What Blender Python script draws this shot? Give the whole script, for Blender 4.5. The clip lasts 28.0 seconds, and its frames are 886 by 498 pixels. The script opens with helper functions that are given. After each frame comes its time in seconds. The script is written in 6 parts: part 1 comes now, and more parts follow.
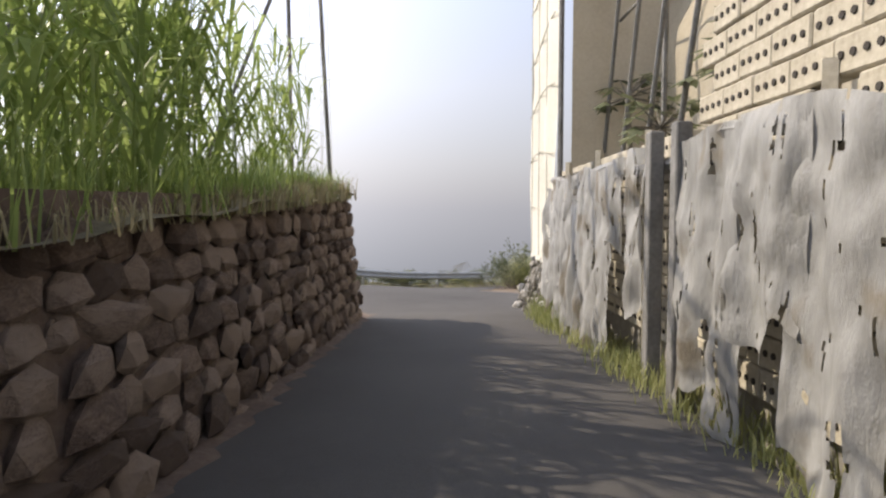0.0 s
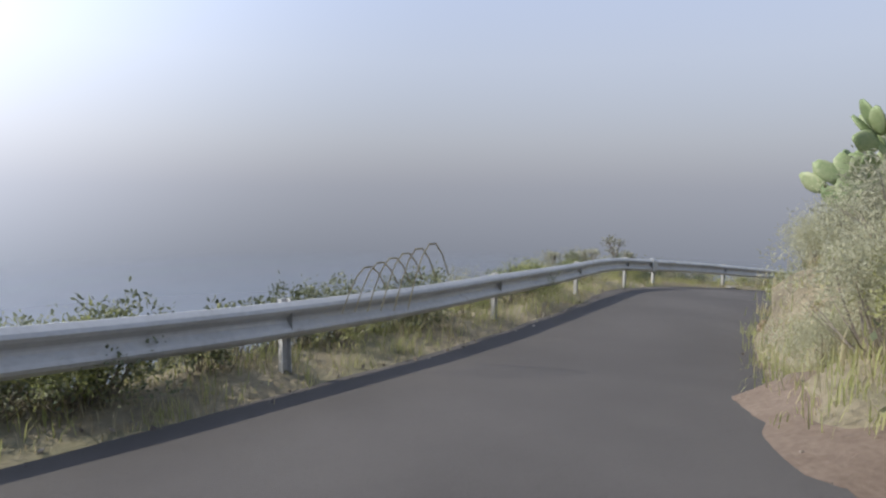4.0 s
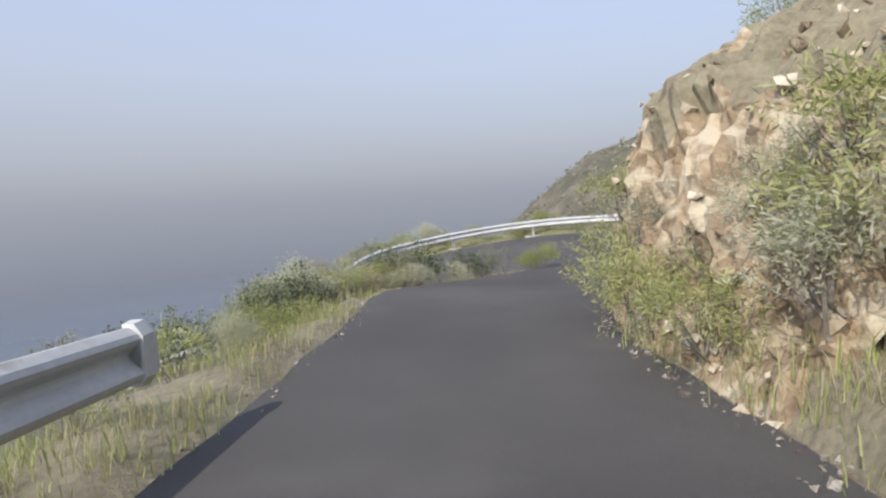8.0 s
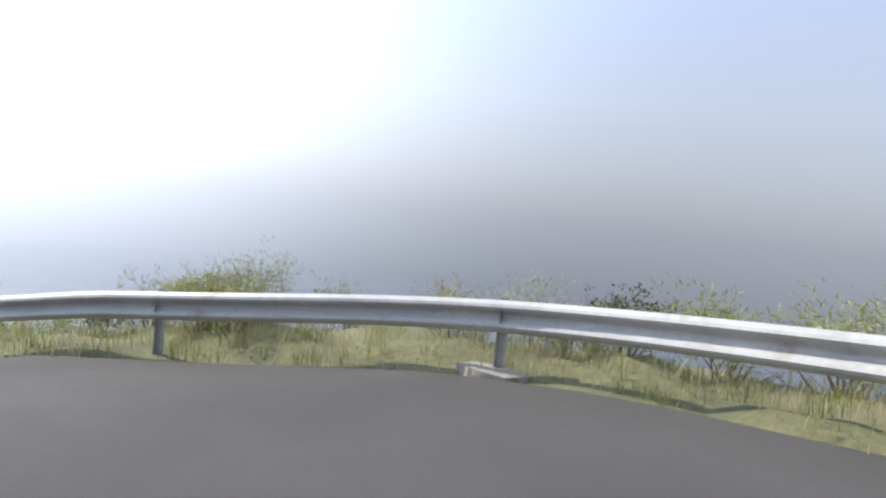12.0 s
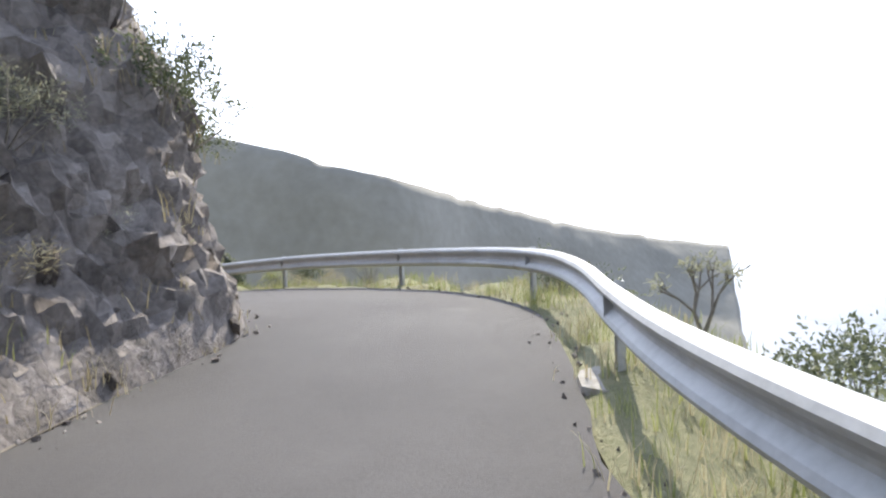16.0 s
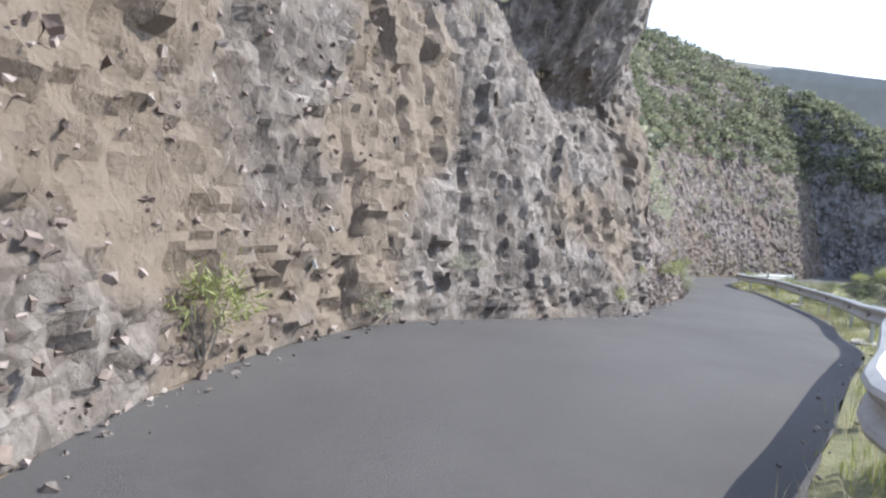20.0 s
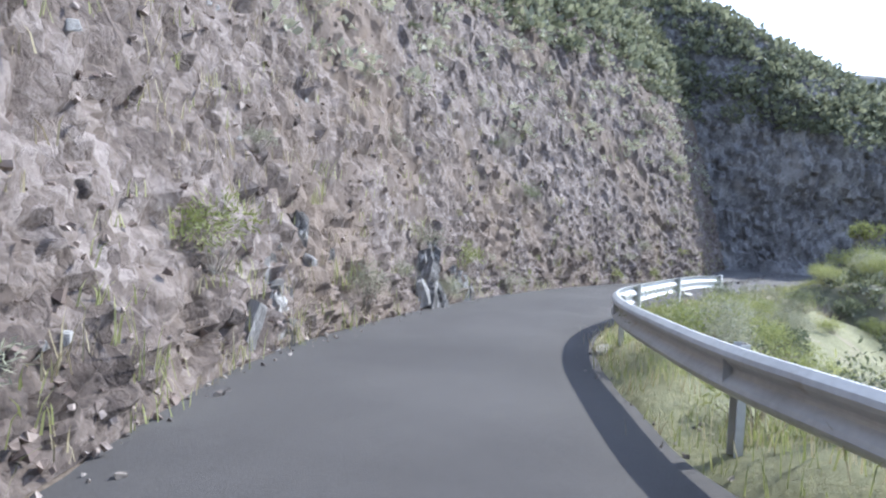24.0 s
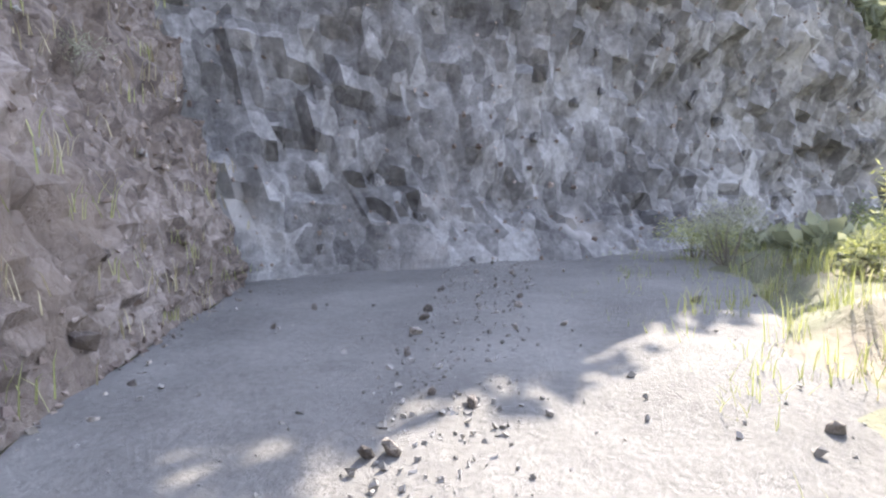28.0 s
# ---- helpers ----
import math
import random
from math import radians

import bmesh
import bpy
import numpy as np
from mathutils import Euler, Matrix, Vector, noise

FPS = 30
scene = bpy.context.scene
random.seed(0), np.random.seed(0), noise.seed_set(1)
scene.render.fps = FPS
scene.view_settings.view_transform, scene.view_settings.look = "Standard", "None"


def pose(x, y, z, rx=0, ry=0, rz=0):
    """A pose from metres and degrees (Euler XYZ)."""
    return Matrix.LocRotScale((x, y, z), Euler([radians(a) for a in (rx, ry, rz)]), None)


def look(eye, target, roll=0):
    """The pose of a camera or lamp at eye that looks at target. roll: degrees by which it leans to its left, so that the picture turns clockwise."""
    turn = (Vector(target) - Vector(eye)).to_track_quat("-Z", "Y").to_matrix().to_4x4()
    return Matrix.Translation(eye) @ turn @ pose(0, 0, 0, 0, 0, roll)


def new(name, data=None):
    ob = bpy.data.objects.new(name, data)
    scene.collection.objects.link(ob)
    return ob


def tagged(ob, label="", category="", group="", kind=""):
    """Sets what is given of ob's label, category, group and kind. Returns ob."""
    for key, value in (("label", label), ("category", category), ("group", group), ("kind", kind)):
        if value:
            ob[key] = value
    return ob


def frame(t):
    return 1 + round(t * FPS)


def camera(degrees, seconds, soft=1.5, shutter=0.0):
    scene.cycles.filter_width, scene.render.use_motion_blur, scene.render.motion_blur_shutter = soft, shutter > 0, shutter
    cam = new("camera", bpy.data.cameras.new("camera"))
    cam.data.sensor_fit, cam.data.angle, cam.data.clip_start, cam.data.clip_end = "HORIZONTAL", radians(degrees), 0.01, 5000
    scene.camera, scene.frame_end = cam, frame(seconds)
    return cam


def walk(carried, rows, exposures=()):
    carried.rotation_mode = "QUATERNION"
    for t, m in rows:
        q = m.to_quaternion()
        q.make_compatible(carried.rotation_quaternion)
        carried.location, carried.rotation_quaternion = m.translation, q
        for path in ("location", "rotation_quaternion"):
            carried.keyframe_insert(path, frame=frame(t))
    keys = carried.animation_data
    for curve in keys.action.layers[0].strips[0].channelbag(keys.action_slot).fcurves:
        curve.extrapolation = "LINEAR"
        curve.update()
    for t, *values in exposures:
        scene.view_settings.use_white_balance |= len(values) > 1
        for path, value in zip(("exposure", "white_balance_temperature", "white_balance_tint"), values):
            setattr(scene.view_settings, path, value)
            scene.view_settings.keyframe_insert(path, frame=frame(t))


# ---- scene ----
cam = camera(73.0, 28.0, soft=2.3)
PATH = [
    (0, (0.000, -0.000, 1.250), (-0.000, 1.996, 1.126), -0.1),
    (0.5, (0.126, 3.172, 1.133), (0.136, 5.168, 1.005), 0.5),
    (1, (0.284, 6.233, 1.023), (0.316, 8.228, 0.894), 1.0),
    (1.5, (0.495, 8.670, 0.835), (0.496, 10.665, 0.686), 2.1),
    (2, (1.023, 11.756, 0.636), (0.263, 13.592, 0.412), 1.1),
    (2.5, (-0.652, 13.937, 0.340), (-1.866, 15.507, 0.090), 4.8),
    (3, (-2.083, 16.352, 0.051), (-3.098, 18.064, -0.098), 4.4),
    (3.5, (-2.0, 19.46, -0.302), (-2.368, 21.42, -0.452), -1.5),
    (4, (-0.72, 23.0, -0.60), (-0.041, 24.869, -0.80), 0.6),
    (4.5, (1.60, 26.28, -0.937), (2.794, 27.869, -1.144), -1.0),
    (5, (4.468, 29.141, -1.288), (5.819, 30.612, -1.402), -0.2),
    (5.5, (7.746, 31.499, -1.644), (9.183, 32.886, -1.750), 0.4),
    (6, (11.143, 33.531, -2.012), (12.722, 34.753, -2.131), 0.7),
    (6.5, (14.708, 35.045, -2.406), (16.453, 35.982, -2.684), 1.1),
    (7, (18.214, 36.337, -2.842), (20.080, 37.000, -3.120), 0.6),
    (7.5, (21.598, 37.019, -3.279), (23.530, 37.434, -3.585), -1.5),
    (8, (25.291, 37.573, -3.626), (27.252, 37.924, -3.802), -2.9),
    (8.5, (28.524, 38.067, -3.821), (30.479, 38.453, -3.986), -2.1),
    (9, (32.177, 38.433, -3.973), (34.161, 38.636, -4.117), -1.9),
    (9.5, (35.471, 38.043, -4.184), (37.440, 37.733, -4.354), -1.6),
    (10, (38.941, 36.392, -4.470), (40.702, 35.463, -4.661), -0.0),
    (10.5, (41.715, 34.757, -4.674), (43.503, 33.873, -4.828), 2.0),
    (11, (44.973, 34.273, -4.705), (46.970, 34.224, -4.799), 1.8),
    (11.5, (47.450, 35.679, -4.685), (48.970, 36.977, -4.751), 2.3),
    (12, (48.577, 38.297, -4.904), (48.455, 40.290, -5.020), 6.4),
    (12.5, (47.160, 39.846, -5.304), (45.634, 41.106, -5.589), 1.3),
    (13, (45.062, 41.463, -5.600), (43.142, 42.007, -5.750), 0.7),
    (13.5, (42.112, 42.754, -6.100), (40.155, 43.152, -6.240), 0.4),
    (14, (38.704, 44.391, -6.750), (36.826, 45.070, -6.900), -0.2),
    (14.5, (35.109, 46.797, -7.384), (33.345, 47.726, -7.541), -1.6),
    (15, (30.603, 48.417, -7.620), (28.669, 48.896, -7.793), -0.2),
    (15.5, (26.462, 49.180, -7.834), (24.483, 49.440, -7.969), -0.9),
    (16, (22.464, 50.118, -7.987), (20.518, 50.567, -8.078), -2.1),
    (16.5, (19.113, 51.113, -7.985), (17.181, 51.625, -8.054), -0.9),
    (17, (16.330, 51.638, -7.819), (14.334, 51.736, -7.882), 1.6),
    (17.5, (13.546, 51.011, -7.898), (11.623, 50.471, -7.988), 2.9),
    (18, (11.597, 49.966, -8.006), (9.953, 48.833, -8.126), 3.8),
    (18.5, (9.390, 48.268, -8.168), (7.857, 46.996, -8.345), 3.0),
    (19, (6.843, 46.170, -8.403), (5.391, 44.807, -8.590), 2.2),
    (19.5, (4.599, 43.530, -8.618), (3.432, 41.912, -8.767), 1.8),
    (20, (2.532, 40.594, -8.746), (1.362, 38.979, -8.899), 3.5),
    (20.5, (-0.030, 38.532, -8.850), (-1.632, 37.339, -8.962), 1.2),
    (21, (-3.070, 37.168, -8.998), (-4.882, 36.344, -9.198), 2.3),
    (21.5, (-6.673, 35.598, -9.312), (-8.461, 34.737, -9.560), 1.3),
    (22, (-10.294, 34.311, -9.641), (-11.962, 33.214, -9.757), 0.9),
    (22.5, (-13.667, 32.641, -9.963), (-15.216, 31.380, -10.069), 0.7),
    (23, (-16.939, 30.809, -10.256), (-18.489, 29.549, -10.364), 0.7),
    (23.5, (-20.302, 29.037, -10.488), (-21.910, 27.857, -10.638), 0.8),
    (24, (-23.295, 26.604, -10.613), (-24.792, 25.284, -10.744), 2.1),
    (24.5, (-26.178, 24.331, -10.823), (-27.738, 23.092, -10.999), 1.6),
    (25, (-29.461, 22.396, -11.038), (-31.179, 21.384, -11.192), 1.0),
    (25.5, (-32.893, 21.106, -11.279), (-34.753, 20.383, -11.416), -0.5),
    (26, (-37.228, 20.044, -11.503), (-39.175, 19.622, -11.680), -0.9),
    (26.5, (-41.319, 19.448, -11.748), (-43.295, 19.175, -11.898), -1.2),
    (27, (-45.411, 19.246, -11.917), (-47.395, 19.046, -12.077), -2.2),
    (27.5, (-48.978, 19.276, -12.117), (-50.960, 19.072, -12.292), -1.9),
    (28, (-52.697, 19.065, -12.191), (-54.678, 18.932, -12.434), -2.0),
]
walk(cam, [(t, look(eye, target, roll)) for t, eye, target, roll in PATH],
     exposures=[(0, 0.4, 7200, 12), (0.7, 0.25, 7000, 11), (1.5, 0.15, 6700, 10), (3, 0.2, 6500, 10), (4.5, 0.1, 6600, 10), (8, 0.2, 6500, 10), (11, 0.15, 6500, 10), (12.3, 0.35, 6500, 8), (15, 0.75, 6600, 9), (18, 1.0, 6300, 10), (20, 0.9, 6000, 9), (21.5, 1.2, 5900, 9), (24, 0.95, 5600, 9), (26, 1.35, 5700, 9), (27, 1.7, 5900, 10), (28, 2.4, 6600, 12)])

# ---- world, sun, exposure ----
SUN_LEFT, SUN_UP = 66.0, 40.0          # degrees left of +y, above the horizon
world = bpy.data.worlds.new("hazy_sky")
scene.world = world
world.use_nodes = True
wn, wl = world.node_tree.nodes, world.node_tree.links
wn.clear()
w_out = wn.new("ShaderNodeOutputWorld")
w_bg = wn.new("ShaderNodeBackground")
w_sky = wn.new("ShaderNodeTexSky")
w_sky.sky_type = "NISHITA"
w_sky.sun_disc = False
w_sky.sun_elevation = radians(SUN_UP)
w_sky.sun_rotation = radians(-SUN_LEFT)
w_sky.air_density, w_sky.dust_density, w_sky.ozone_density = 1.0, 1.0, 2.0
w_sky.altitude = 200
w_bg.inputs["Strength"].default_value = 0.05
wl.new(w_sky.outputs["Color"], w_bg.inputs["Color"])
# haze over the sea: a glow by height above the horizon, stronger towards the sun
w_tc = wn.new("ShaderNodeTexCoord")
w_xyz = wn.new("ShaderNodeSeparateXYZ")
wl.new(w_tc.outputs["Generated"], w_xyz.inputs["Vector"])
w_map = wn.new("ShaderNodeMapRange")
w_map.inputs["From Min"].default_value, w_map.inputs["From Max"].default_value = -0.25, 0.75
wl.new(w_xyz.outputs["Z"], w_map.inputs["Value"])
w_ramp = wn.new("ShaderNodeValToRGB")
HAZE = [(0.0, (0.225, 0.25, 0.305)), (0.14, (0.295, 0.325, 0.395)), (0.25, (0.42, 0.447, 0.525)), (0.33, (0.495, 0.515, 0.595)), (0.45, (0.55, 0.582, 0.69)), (0.62, (0.52, 0.58, 0.76)), (0.8, (0.42, 0.48, 0.66)), (1.0, (0.35, 0.41, 0.58))]
for k, (at, c) in enumerate(HAZE):
    e = w_ramp.color_ramp.elements[k] if k < 2 else w_ramp.color_ramp.elements.new(at)
    e.position, e.color = at, (*c, 1)
wl.new(w_map.outputs["Result"], w_ramp.inputs["Fac"])
w_dot = wn.new("ShaderNodeVectorMath")
w_dot.operation = "DOT_PRODUCT"
w_dot.inputs[1].default_value = (-math.sin(radians(SUN_LEFT)) * 0.94, math.cos(radians(SUN_LEFT)) * 0.94, 0.34)
wl.new(w_tc.outputs["Generated"], w_dot.inputs[0])
w_pow = wn.new("ShaderNodeMath")
w_pow.operation = "POWER"
w_max = wn.new("ShaderNodeMath")
w_max.operation = "MAXIMUM"
w_max.inputs[1].default_value = 0.0
wl.new(w_dot.outputs["Value"], w_max.inputs[0])
wl.new(w_max.outputs[0], w_pow.inputs[0])
w_pow.inputs[1].default_value = 3.0
w_gain = wn.new("ShaderNodeMath")
w_gain.operation = "MULTIPLY_ADD"
w_gain.inputs[1].default_value, w_gain.inputs[2].default_value = 2.6, 0.72
wl.new(w_pow.outputs[0], w_gain.inputs[0])
w_haze = wn.new("ShaderNodeBackground")
wl.new(w_ramp.outputs["Color"], w_haze.inputs["Color"])
wl.new(w_gain.outputs[0], w_haze.inputs["Strength"])
w_fade = wn.new("ShaderNodeMapRange")
w_fade.inputs["From Min"].default_value, w_fade.inputs["From Max"].default_value = 0.0, 0.35
w_fade.inputs["To Min"].default_value, w_fade.inputs["To Max"].default_value = 0.0, 0.06
wl.new(w_xyz.outputs["Z"], w_fade.inputs["Value"])
wl.new(w_fade.outputs["Result"], w_bg.inputs["Strength"])
w_add = wn.new("ShaderNodeAddShader")
wl.new(w_bg.outputs["Background"], w_add.inputs[0])
wl.new(w_haze.outputs["Background"], w_add.inputs[1])
wl.new(w_add.outputs["Shader"], w_out.inputs["Surface"])

sun_data = bpy.data.lights.new("sun", "SUN")
sun_data.energy, sun_data.angle, sun_data.color = 4.0, radians(0.6), (1.0, 0.93, 0.82)
sun = new("sun", sun_data)
sun_way = Vector((-math.sin(radians(SUN_LEFT)) * math.cos(radians(SUN_UP)), math.cos(radians(SUN_LEFT)) * math.cos(radians(SUN_UP)), math.sin(radians(SUN_UP))))
sun.matrix_world = Matrix.Translation((0, 0, 60)) @ (-sun_way).to_track_quat("-Z", "Y").to_matrix().to_4x4()


# ---- materials ----
def material(name, colours, scale=3.0, rough=0.9, bump=0.3, bump_scale=None, fine=None, metal=0.0, spots=None, translucent=0.0, per_object=0.0, stretch=None, island=0.0, blocks=None):
    """A surface from a ramp of colours over two noises (coarse and fine), with relief; spots: (colour, amount, scale)."""
    m = bpy.data.materials.new(name)
    m.use_nodes = True
    n, l = m.node_tree.nodes, m.node_tree.links
    n.clear()
    out, bsdf = n.new("ShaderNodeOutputMaterial"), n.new("ShaderNodeBsdfPrincipled")
    tc = n.new("ShaderNodeTexCoord")
    src = tc.outputs["Object"]
    if stretch:
        mp = n.new("ShaderNodeMapping")
        mp.inputs["Scale"].default_value = stretch
        l.new(src, mp.inputs["Vector"])
        src = mp.outputs["Vector"]
    big = n.new("ShaderNodeTexNoise")
    big.inputs["Scale"].default_value, big.inputs["Detail"].default_value, big.inputs["Roughness"].default_value = scale, 5, 0.62
    l.new(src, big.inputs["Vector"])
    small = n.new("ShaderNodeTexNoise")
    small.inputs["Scale"].default_value, small.inputs["Detail"].default_value = fine or scale * 9, 4
    l.new(src, small.inputs["Vector"])
    mix = n.new("ShaderNodeMath")
    mix.operation = "MULTIPLY_ADD"
    mix.inputs[1].default_value = 0.45
    l.new(small.outputs["Fac"], mix.inputs[0])
    half = n.new("ShaderNodeMath")
    half.operation = "MULTIPLY_ADD"
    half.inputs[1].default_value, half.inputs[2].default_value = 0.75, -0.1
    l.new(big.outputs["Fac"], half.inputs[0])
    l.new(half.outputs[0], mix.inputs[2])
    fac = mix.outputs[0]
    edge = None
    if blocks:
        wob = n.new("ShaderNodeMixRGB")
        wob.inputs["Fac"].default_value = 0.12
        wn2 = n.new("ShaderNodeTexNoise")
        wn2.inputs["Scale"].default_value, wn2.inputs["Detail"].default_value = blocks[0] * 0.6, 3
        l.new(tc.outputs["Object"], wn2.inputs["Vector"])
        sq = n.new("ShaderNodeMapping")
        sq.inputs["Scale"].default_value = (1, 1, blocks[1])
        l.new(tc.outputs["Object"], sq.inputs["Vector"])
        l.new(sq.outputs["Vector"], wob.inputs["Color1"])
        l.new(wn2.outputs["Color"], wob.inputs["Color2"])
        cell, rim = n.new("ShaderNodeTexVoronoi"), n.new("ShaderNodeTexVoronoi")
        rim.feature = "DISTANCE_TO_EDGE"
        for vt in (cell, rim):
            vt.inputs["Scale"].default_value = blocks[0]
            l.new(wob.outputs["Color"], vt.inputs["Vector"])
        tone = n.new("ShaderNodeMath")
        tone.operation = "MULTIPLY_ADD"
        tone.inputs[1].default_value, tone.inputs[2].default_value = blocks[2], -0.5 * blocks[2]
        sep = n.new("ShaderNodeSeparateColor")
        l.new(cell.outputs["Color"], sep.inputs["Color"])
        l.new(sep.outputs[0], tone.inputs[0])
        plus = n.new("ShaderNodeMath")
        l.new(tone.outputs[0], plus.inputs[0])
        l.new(fac, plus.inputs[1])
        fac = plus.outputs[0]
        clampd = n.new("ShaderNodeMath")
        clampd.operation, clampd.use_clamp = "MULTIPLY", True
        clampd.inputs[1].default_value = 7.0
        l.new(rim.outputs["Distance"], clampd.inputs[0])
        edge = clampd.outputs[0]
    if per_object:
        oi = n.new("ShaderNodeObjectInfo")
        rnd = n.new("ShaderNodeMath")
        rnd.operation = "MULTIPLY_ADD"
        rnd.inputs[1].default_value = per_object
        l.new(oi.outputs["Random"], rnd.inputs[0])
        l.new(fac, rnd.inputs[2])
        sub = n.new("ShaderNodeMath")
        sub.operation = "SUBTRACT"
        sub.inputs[1].default_value = per_object / 2
        l.new(rnd.outputs[0], sub.inputs[0])
        fac = sub.outputs[0]
    if island:
        gi = n.new("ShaderNodeNewGeometry")
        ri = n.new("ShaderNodeMath")
        ri.operation = "MULTIPLY_ADD"
        ri.inputs[1].default_value = island
        l.new(gi.outputs["Random Per Island"], ri.inputs[0])
        l.new(fac, ri.inputs[2])
        ci = n.new("ShaderNodeMath")
        ci.operation = "SUBTRACT"
        ci.inputs[1].default_value = island / 2
        l.new(ri.outputs[0], ci.inputs[0])
        fac = ci.outputs[0]
    ramp = n.new("ShaderNodeValToRGB")
    el = ramp.color_ramp.elements
    lo, hi = 0.28, 0.72
    for k, c in enumerate(colours):
        at = lo + (hi - lo) * k / max(1, len(colours) - 1)
        e = el[k] if k < 2 else el.new(at)
        e.position, e.color = at, (*c, 1)
    l.new(fac, ramp.inputs["Fac"])
    col = ramp.outputs["Color"]
    if spots:
        sc, amount, ss = spots
        sn = n.new("ShaderNodeTexNoise")
        sn.inputs["Scale"].default_value, sn.inputs["Detail"].default_value = ss, 6
        l.new(tc.outputs["Object"], sn.inputs["Vector"])
        sr = n.new("ShaderNodeValToRGB")
        sr.color_ramp.elements[0].position, sr.color_ramp.elements[1].position = 1 - amount - 0.04, 1 - amount + 0.04
        l.new(sn.outputs["Fac"], sr.inputs["Fac"])
        mx = n.new("ShaderNodeMixRGB")
        l.new(sr.outputs["Color"], mx.inputs["Fac"])
        l.new(col, mx.inputs["Color1"])
        mx.inputs["Color2"].default_value = (*sc, 1)
        col = mx.outputs["Color"]
    l.new(col, bsdf.inputs["Base Color"])
    bsdf.inputs["Roughness"].default_value, bsdf.inputs["Metallic"].default_value = rough, metal
    if bump:
        bp = n.new("ShaderNodeBump")
        bp.inputs["Strength"].default_value, bp.inputs["Distance"].default_value = bump, 0.05
        bn = n.new("ShaderNodeTexNoise")
        bn.inputs["Scale"].default_value, bn.inputs["Detail"].default_value, bn.inputs["Roughness"].default_value = bump_scale or scale * 5, 8, 0.7
        l.new(src, bn.inputs["Vector"])
        high = bn.outputs["Fac"]
        if edge:
            both = n.new("ShaderNodeMath")
            both.operation = "MULTIPLY_ADD"
            both.inputs[1].default_value = 0.1
            l.new(edge, both.inputs[0])
            l.new(high, both.inputs[2])
            high = both.outputs[0]
        l.new(high, bp.inputs["Height"])
        l.new(bp.outputs["Normal"], bsdf.inputs["Normal"])
    last = bsdf.outputs["BSDF"]
    if translucent:
        tr = n.new("ShaderNodeBsdfTranslucent")
        l.new(col, tr.inputs["Color"])
        ms = n.new("ShaderNodeMixShader")
        ms.inputs["Fac"].default_value = translucent
        l.new(last, ms.inputs[1])
        l.new(tr.outputs["BSDF"], ms.inputs[2])
        last = ms.outputs["Shader"]
    l.new(last, out.inputs["Surface"])
    return m


ASPHALT = material("asphalt", [(0.050, 0.045, 0.042), (0.072, 0.066, 0.061), (0.098, 0.090, 0.083)], scale=0.35, fine=70, rough=0.85, bump=0.4, bump_scale=90, spots=((0.092, 0.085, 0.078), 0.33, 0.45))
GRAVEL_SOIL = material("gravelly_soil", [(0.13, 0.10, 0.075), (0.24, 0.19, 0.14), (0.36, 0.31, 0.25)], scale=2.0, fine=30, bump=0.8, bump_scale=25)
DIRT = material("red_brown_dirt", [(0.12, 0.085, 0.06), (0.18, 0.135, 0.10), (0.25, 0.20, 0.155)], scale=1.2, fine=25, bump=0.5, bump_scale=20, spots=((0.15, 0.135, 0.10), 0.4, 0.8))
DRY_EARTH = material("dry_earth_with_grass", [(0.13, 0.11, 0.075), (0.25, 0.215, 0.14), (0.36, 0.32, 0.22)], scale=0.9, fine=14, bump=0.9, bump_scale=12, spots=((0.19, 0.175, 0.105), 0.42, 0.9))
GRASSY = material("grassy_slope", [(0.12, 0.12, 0.06), (0.19, 0.185, 0.09), (0.28, 0.265, 0.145)], scale=0.9, fine=14, bump=0.9, bump_scale=12, spots=((0.25, 0.21, 0.14), 0.36, 0.6))
GREEN_SLOPE = material("shrubby_slope", [(0.075, 0.075, 0.045), (0.125, 0.125, 0.075), (0.21, 0.19, 0.125)], scale=0.6, fine=7, bump=1.0, bump_scale=4, spots=((0.22, 0.185, 0.135), 0.40, 0.35))
ROCK_PALE = material("pale_ochre_rock", [(0.14, 0.095, 0.055), (0.32, 0.235, 0.145), (0.52, 0.43, 0.30)], scale=0.9, fine=9, bump=1.0, bump_scale=7, spots=((0.50, 0.43, 0.31), 0.40, 2.2), blocks=(9.0, 0.7, 0.28))
ROCK_ORANGE = material("orange_broken_rock", [(0.17, 0.115, 0.06), (0.34, 0.235, 0.12), (0.47, 0.38, 0.25)], scale=1.2, fine=14, bump=1.0, bump_scale=11, spots=((0.25, 0.225, 0.155), 0.46, 0.5), blocks=(7.5, 1.0, 0.25))
ROCK_GREY = material("grey_brown_basalt", [(0.068, 0.056, 0.046), (0.15, 0.125, 0.102), (0.275, 0.243, 0.208)], scale=1.0, fine=11, bump=1.0, bump_scale=9, spots=((0.185, 0.145, 0.104), 0.44, 0.3), blocks=(9.0, 0.5, 0.2))
ROCK_BROWN = material("grey_brown_scoria", [(0.07, 0.053, 0.043), (0.155, 0.122, 0.10), (0.29, 0.245, 0.215)], scale=0.8, fine=14, bump=1.0, bump_scale=12, spots=((0.18, 0.138, 0.105), 0.45, 0.22), blocks=(11.0, 0.8, 0.26))
ROCK_DARK = material("dark_overhang_rock", [(0.075, 0.07, 0.067), (0.17, 0.162, 0.155), (0.34, 0.328, 0.315)], scale=0.6, fine=8, bump=1.0, bump_scale=6, spots=((0.30, 0.28, 0.26), 0.36, 0.45), blocks=(4.5, 0.6, 0.25))
